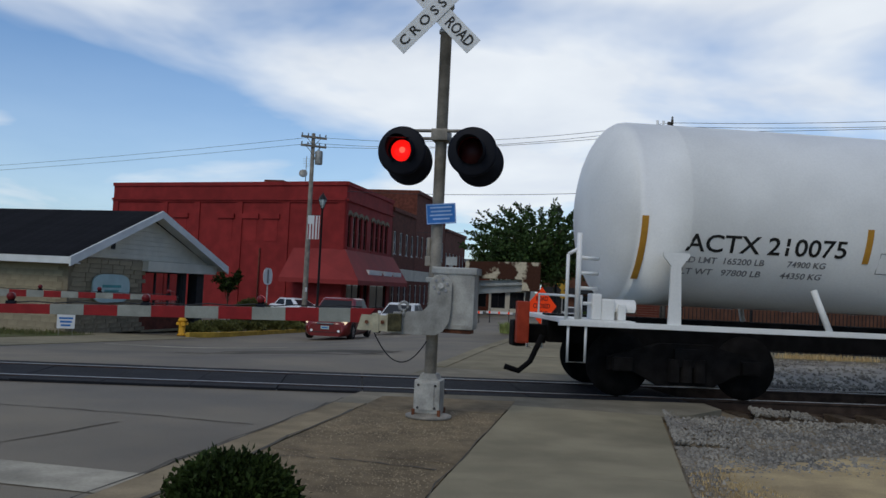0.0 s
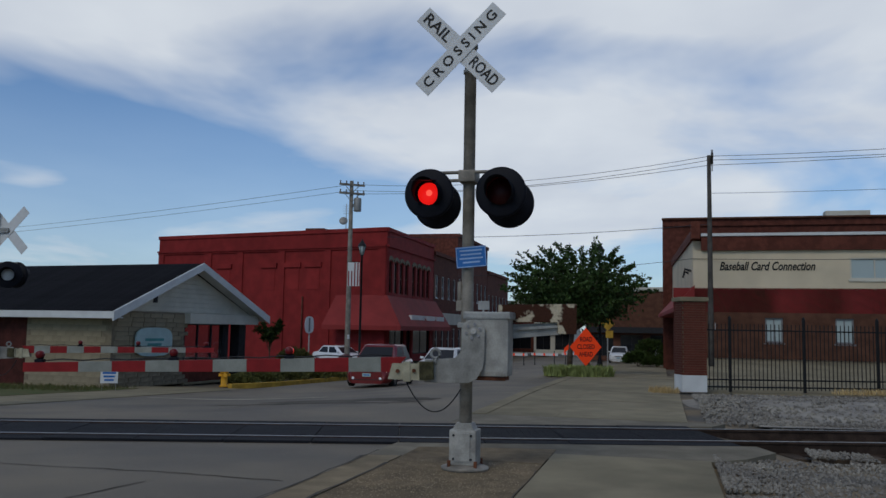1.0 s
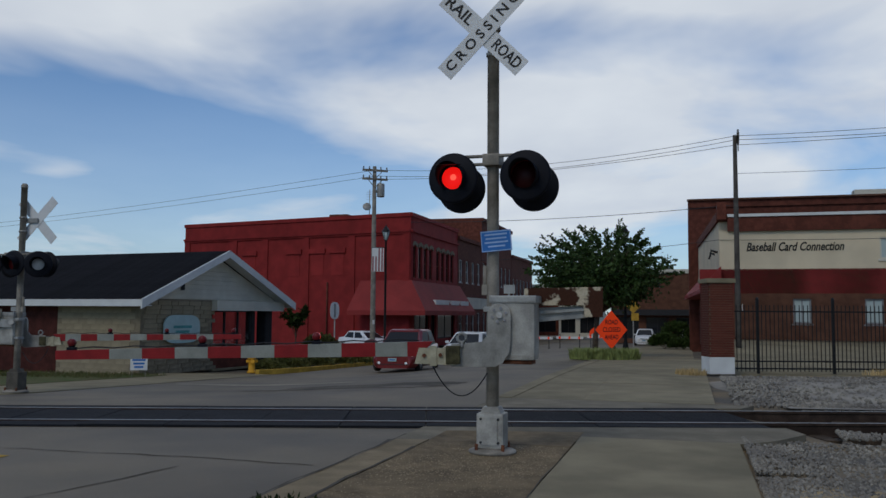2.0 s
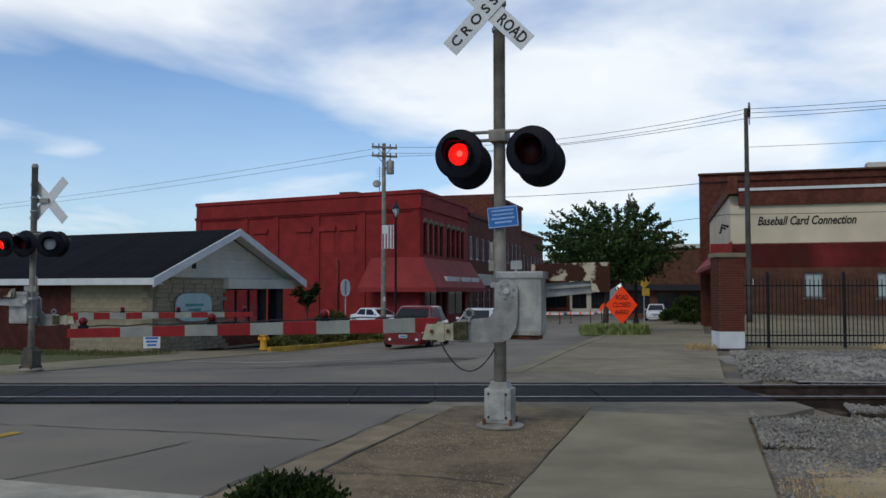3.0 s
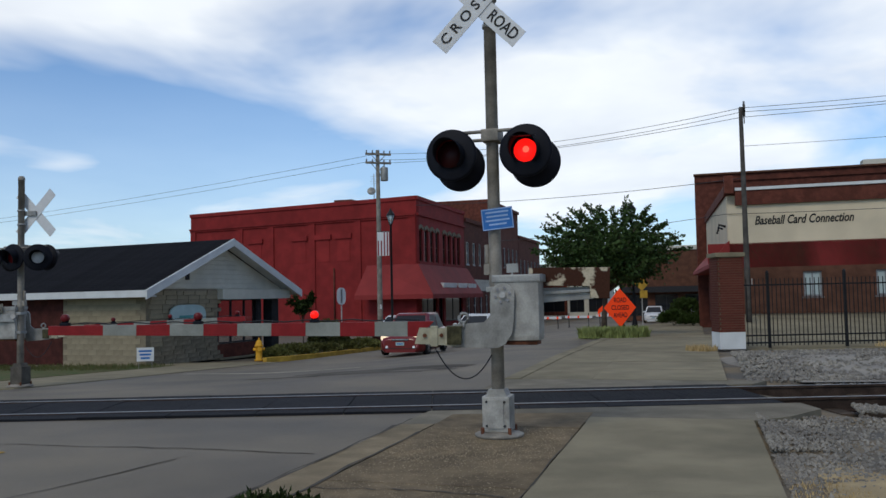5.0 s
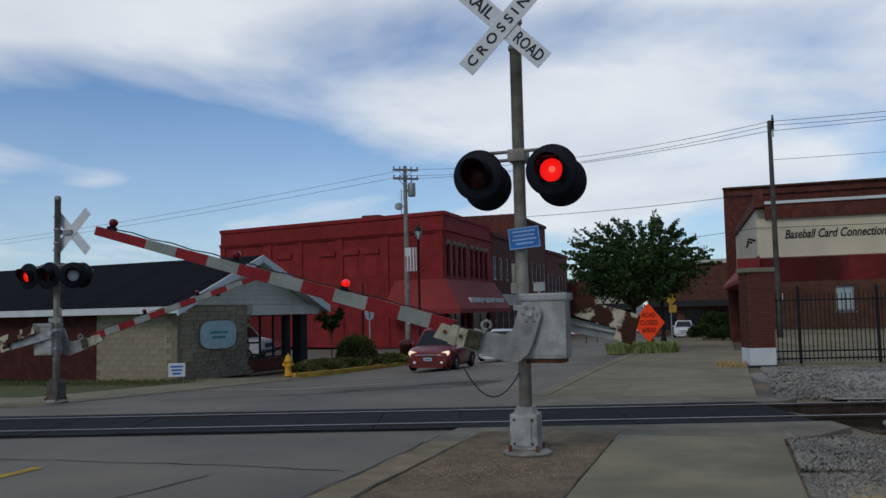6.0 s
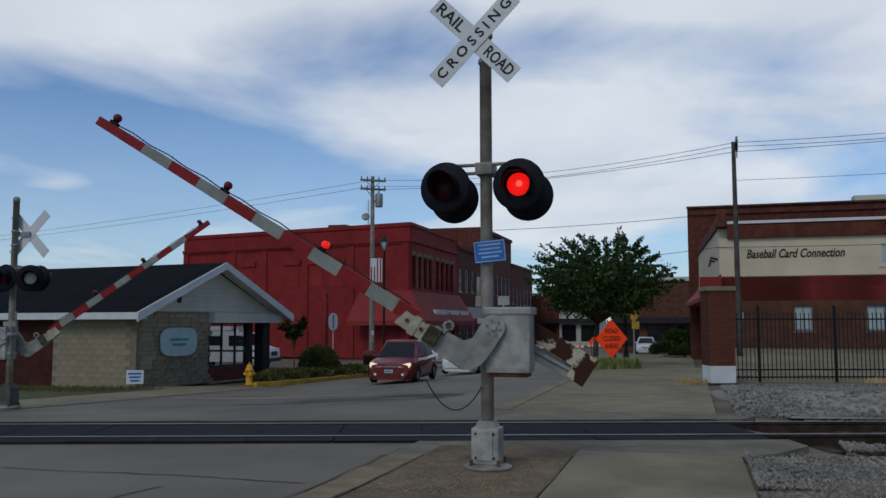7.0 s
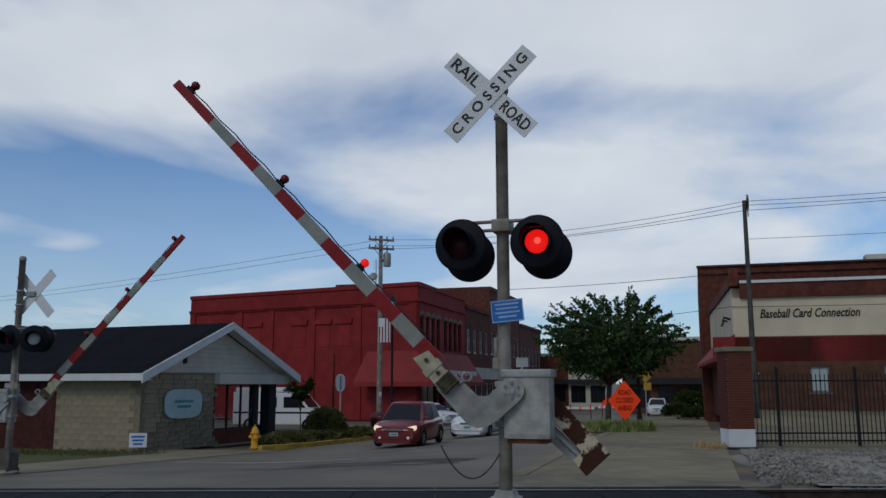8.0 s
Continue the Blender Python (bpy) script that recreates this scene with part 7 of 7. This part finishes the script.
def street_tree(x, y, seed):
    """Wide low crown on a leaning trunk, with leafy shoots that stand out all round."""
    rnd = random.Random(seed)
    t = thing("tree", pose(x, y, zg(x, y)), "small street tree with a wide dark green crown and feathery shoots", "tree")
    bm = bmesh.new()
    fork = Vector((0.12, 0, 1.75))
    tube(bm, [(0, 0, -0.1), (0.04, 0, 0.9), fork], 0.13, 10, r1=0.1)
    mid, pts = Vector((0.25, 0, 3.55)), []
    for i in range(120):
        a = 2 * math.pi * (i * 0.618034)
        u = -0.62 + 1.6 * ((i + 0.5) / 120)
        rr = math.sqrt(max(0.05, 1 - u * u))
        k = rnd.uniform(0.80, 1.02)
        end = mid + Vector((2.55 * rr * math.cos(a) * k, 2.4 * rr * math.sin(a) * k, 1.6 * u * k))
        p1 = fork.lerp(end, 0.4) + Vector((0, 0, 0.12))
        if i % 3 == 0:
            tube(bm, [fork, p1, end], 0.045, 6, r1=0.012)
        # inner mass of leaves round the limb's outer half
        for _ in range(120):
            c = p1.lerp(end, rnd.uniform(0.1, 1.0))
            o = Vector((rnd.gauss(0, 1), rnd.gauss(0, 1), rnd.gauss(0, 0.8))).normalized()
            pts.append((c + o * abs(rnd.gauss(0, 0.30)), o + Vector((0, 0, -0.2))))
        # one or two feathery shoots past the mass, leaves in two rows
        if u > -0.35:
            for _ in range(2):
                d = ((end - mid).normalized() + Vector((rnd.gauss(0, 0.25), rnd.gauss(0, 0.25), rnd.uniform(-0.1, 0.45)))).normalized()
                L = rnd.uniform(0.35, 0.95)
                tip = end + d * L + Vector((0, 0, -0.12 * L))
                tube(bm, [end, end.lerp(tip, 0.5) + Vector((0, 0, 0.06)), tip], 0.012, 5, r1=0.004)
                for j in range(26):
                    c = end.lerp(tip, j / 25) + Vector((0, 0, 0.05))
                    side = d.cross(Vector((0, 0, 1))).normalized() * (1 if j % 2 else -1)
                    pts.append((c, side * 0.8 + d * 0.7 + Vector((0, 0, rnd.uniform(-0.5, 0.1)))))
    part("trunk", bm, BARK, t, "grey-brown leaning trunk with spreading limbs")
    cr = new("crown", leaf_mesh("crown", pts, 0.17, LEAF, rnd))
    cr.parent = t
    tagged(cr, "dense uneven dark green leaves")


street_tree(6.98, 36.0, 11)
tree(-5.75, 36.0, "thin sapling beside the office porch", 2.35, 0.75, 1.55, 9, 5, LEAFDARK, 0.11, trunk_r=0.03, per=26)


def shrub(name, x, y, rx, ry, h, label, seed, n, lsize, leaf, shoots=0.0, base=None):
    rnd = random.Random(seed)
    z0 = zg(x, y) if base is None else base
    s = thing(name, pose(x, y, z0), label, "shrub")
    bm = bmesh.new()
    for k in range(7):
        a = rnd.uniform(0, 6.28)
        tube(bm, [(0, 0, -0.05), (math.cos(a) * rx * 0.3, math.sin(a) * ry * 0.3, h * 0.4), (math.cos(a) * rx * 0.6, math.sin(a) * ry * 0.6, h * 0.75)], 0.018, 6, r1=0.006)
    part("stems", bm, BARK, s)
    pts = []
    for _ in range(n):
        u, a = rnd.uniform(-0.25, 1), rnd.uniform(0, 2 * math.pi)
        r = math.sqrt(max(0, 1 - u * u))
        d = Vector((r * math.cos(a), r * math.sin(a), u))
        lump = 1 + 0.12 * noise.noise(d * 3.1 + Vector((seed, 0, 0))) + 0.06 * noise.noise(d * 8 + Vector((0, seed, 0)))
        k = lump * rnd.choice((1.0, 0.97, 0.92, 0.85, 0.75, 0.6)) + (rnd.random() ** 6) * shoots
        pts.append((Vector((d.x * rx * k, d.y * ry * k, h * 0.42 + d.z * h * 0.58 * k)), d + Vector((0, 0, 0.5))))
    cr = new("foliage", leaf_mesh("foliage", pts, lsize, leaf, rnd))
    cr.parent = s
    return s


shrub("boxwood", -0.91, 4.62, 0.35, 0.35, 0.46, "round dark green boxwood at the curb strip", 3, 15000, 0.042, LEAFDARK, 0.25)
shrub("round_shrub", -4.95, 38.0, 0.85, 0.8, 1.35, "rounded olive green shrub in the planting bed", 4, 5000, 0.10, LEAFLIGHT, 0.1)
for i, (x, y, rx, ry, h) in enumerate(((-5.9, 34.0, 0.9, 1.1, 0.42), (-5.2, 36.0, 1.0, 1.1, 0.40), (-4.4, 37.9, 0.9, 1.1, 0.42), (-3.6, 39.6, 0.8, 1.0, 0.45), (-6.3, 32.6, 0.6, 0.7, 0.3))):
    shrub("bed_plant", x, y, rx, ry, h, "low spreading olive bed plants behind the yellow curb", 20 + i, 2600, 0.13, LEAFLIGHT, 0.2)
for i, (x, y, r, h) in enumerate(((16.6, 60.0, 1.0, 1.0), (18.2, 62.5, 1.1, 1.9), (17.2, 57.5, 0.9, 0.6))):
    shrub("planter_shrub", x, y, r, r, h, "dark shrub in the far pavement planter", 40 + i, 1800, 0.2, LEAFDARK, 0.15)


mat_pale = mat("pale_grass", (0.26, 0.30, 0.10), 0.8, var=0.15, island=0.35)


def tuft_region(cx, cy, rx, ry):
    def f(rnd):
        a, r = rnd.uniform(0, 6.28), math.sqrt(rnd.random())
        x, y = cx + math.cos(a) * r * rx, cy + math.sin(a) * r * ry
        return x, y, zg(x, y) - 0.01
    return f


blades("tree_grass", 3600, tuft_region(6.7, 32.6, 1.35, 1.0), 0.40, mat_pale, "long pale green grass round the tree foot", "grass", 31)
blades("weeds", 400, tuft_region(6.9, 22.4, 0.4, 0.6), 0.16, DRYGRASS, "weeds at the foot of the brick pier", "weeds", 32)
blades("weeds", 700, tuft_region(13.2, 22.7, 1.6, 0.5), 0.15, DRYGRASS, "dry weeds along the fence", "weeds", 33)


def lawn_region(rnd):
    p = uv(rnd.uniform(-30, -17.2), rnd.uniform(22.0, 25.4))
    return p.x, p.y, p.z - 0.01


blades("lawn_grass", 5000, lawn_region, 0.11, GRASS, "thin uneven lawn grass before the office", "grass", 34)

# ---- far end of the street ----
def far_shop(x, y, w, d, h, wall, label, rot=-17, base=-1.4, bands=True):
    b = thing("far_shop", pose(x, y, base, 0, 0, rot), label, "building")
    bm = bmesh.new()
    n = max(2, int(w / 3))
    holes = [(w * (k + 0.12) / n, w * (k + 0.88) / n, 0.5, 2.7) for k in range(n)]
    rect_holes(bm, 0, w, 0, h, holes, 0, 0.35)
    part("front_wall", bm, wall, b)
    for a, c, z0, z1 in holes:
        window(b, pose((a + c) / 2, 0.12, z0), c - a, z1 - z0, CARDARK, DARKGLASS, (2, 1), name="shop_window", sill=False)
    boxpart("side_wall", (0, 0.35, 0.35, d, 0, h), wall, b)
    boxpart("side_wall", (w - 0.35, w, 0.35, d, 0, h), wall, b)
    boxpart("roof", (0.35, w - 0.35, 0.35, d, h - 0.7, h - 0.5), ROOFING, b)
    boxpart("fascia", (-0.1, w + 0.1, -0.8, 0, 2.9, 3.5), CARDARK, b, "dark shop fascia")
    boxpart("cornice", (-0.05, w + 0.05, -0.15, 0, h - 0.4, h + 0.03), SIDING if bands else wall, b)
    return b


far_shop(19.0, 88.0, 12.0, 14.0, 7.6, BRICKBROWN, "low brown brick shops closing the street")
far_shop(10.0, 118.0, 8.0, 12.0, 7.0, BRICKDARK, "far red brick shops beyond the crossing")
far_shop(17.0, 112.0, 5.0, 12.0, 6.0, SIDING, "far pale shop front")


def barricade(x, y):
    z0 = zg(x, y)
    b = thing("barricade", pose(x, y, z0, 0, 0, -17), "white and orange striped road barricade across the street", "barricade", "barricades across the street")
    for z in (0.85,):
        r = boxpart("board", (-1.1, 1.1, -0.02, 0.02, z - 0.1, z + 0.1), SIGNWHITE, b)
        for k in range(3):
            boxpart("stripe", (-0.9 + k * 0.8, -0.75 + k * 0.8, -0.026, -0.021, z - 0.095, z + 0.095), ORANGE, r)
    for s in (-0.8, 0.8):
        bm = bmesh.new()
        box(bm, s - 0.03, s + 0.03, -0.3, 0.3, 0, 0.05)
        box(bm, s - 0.03, s + 0.03, -0.015, 0.04, 0.05, 1.15)
        part("leg", bm, CARDARK, b)


for k in range(3):
    barricade(9.0 + 2.4 * k, 70.0 - 0.73 * k)

motions()
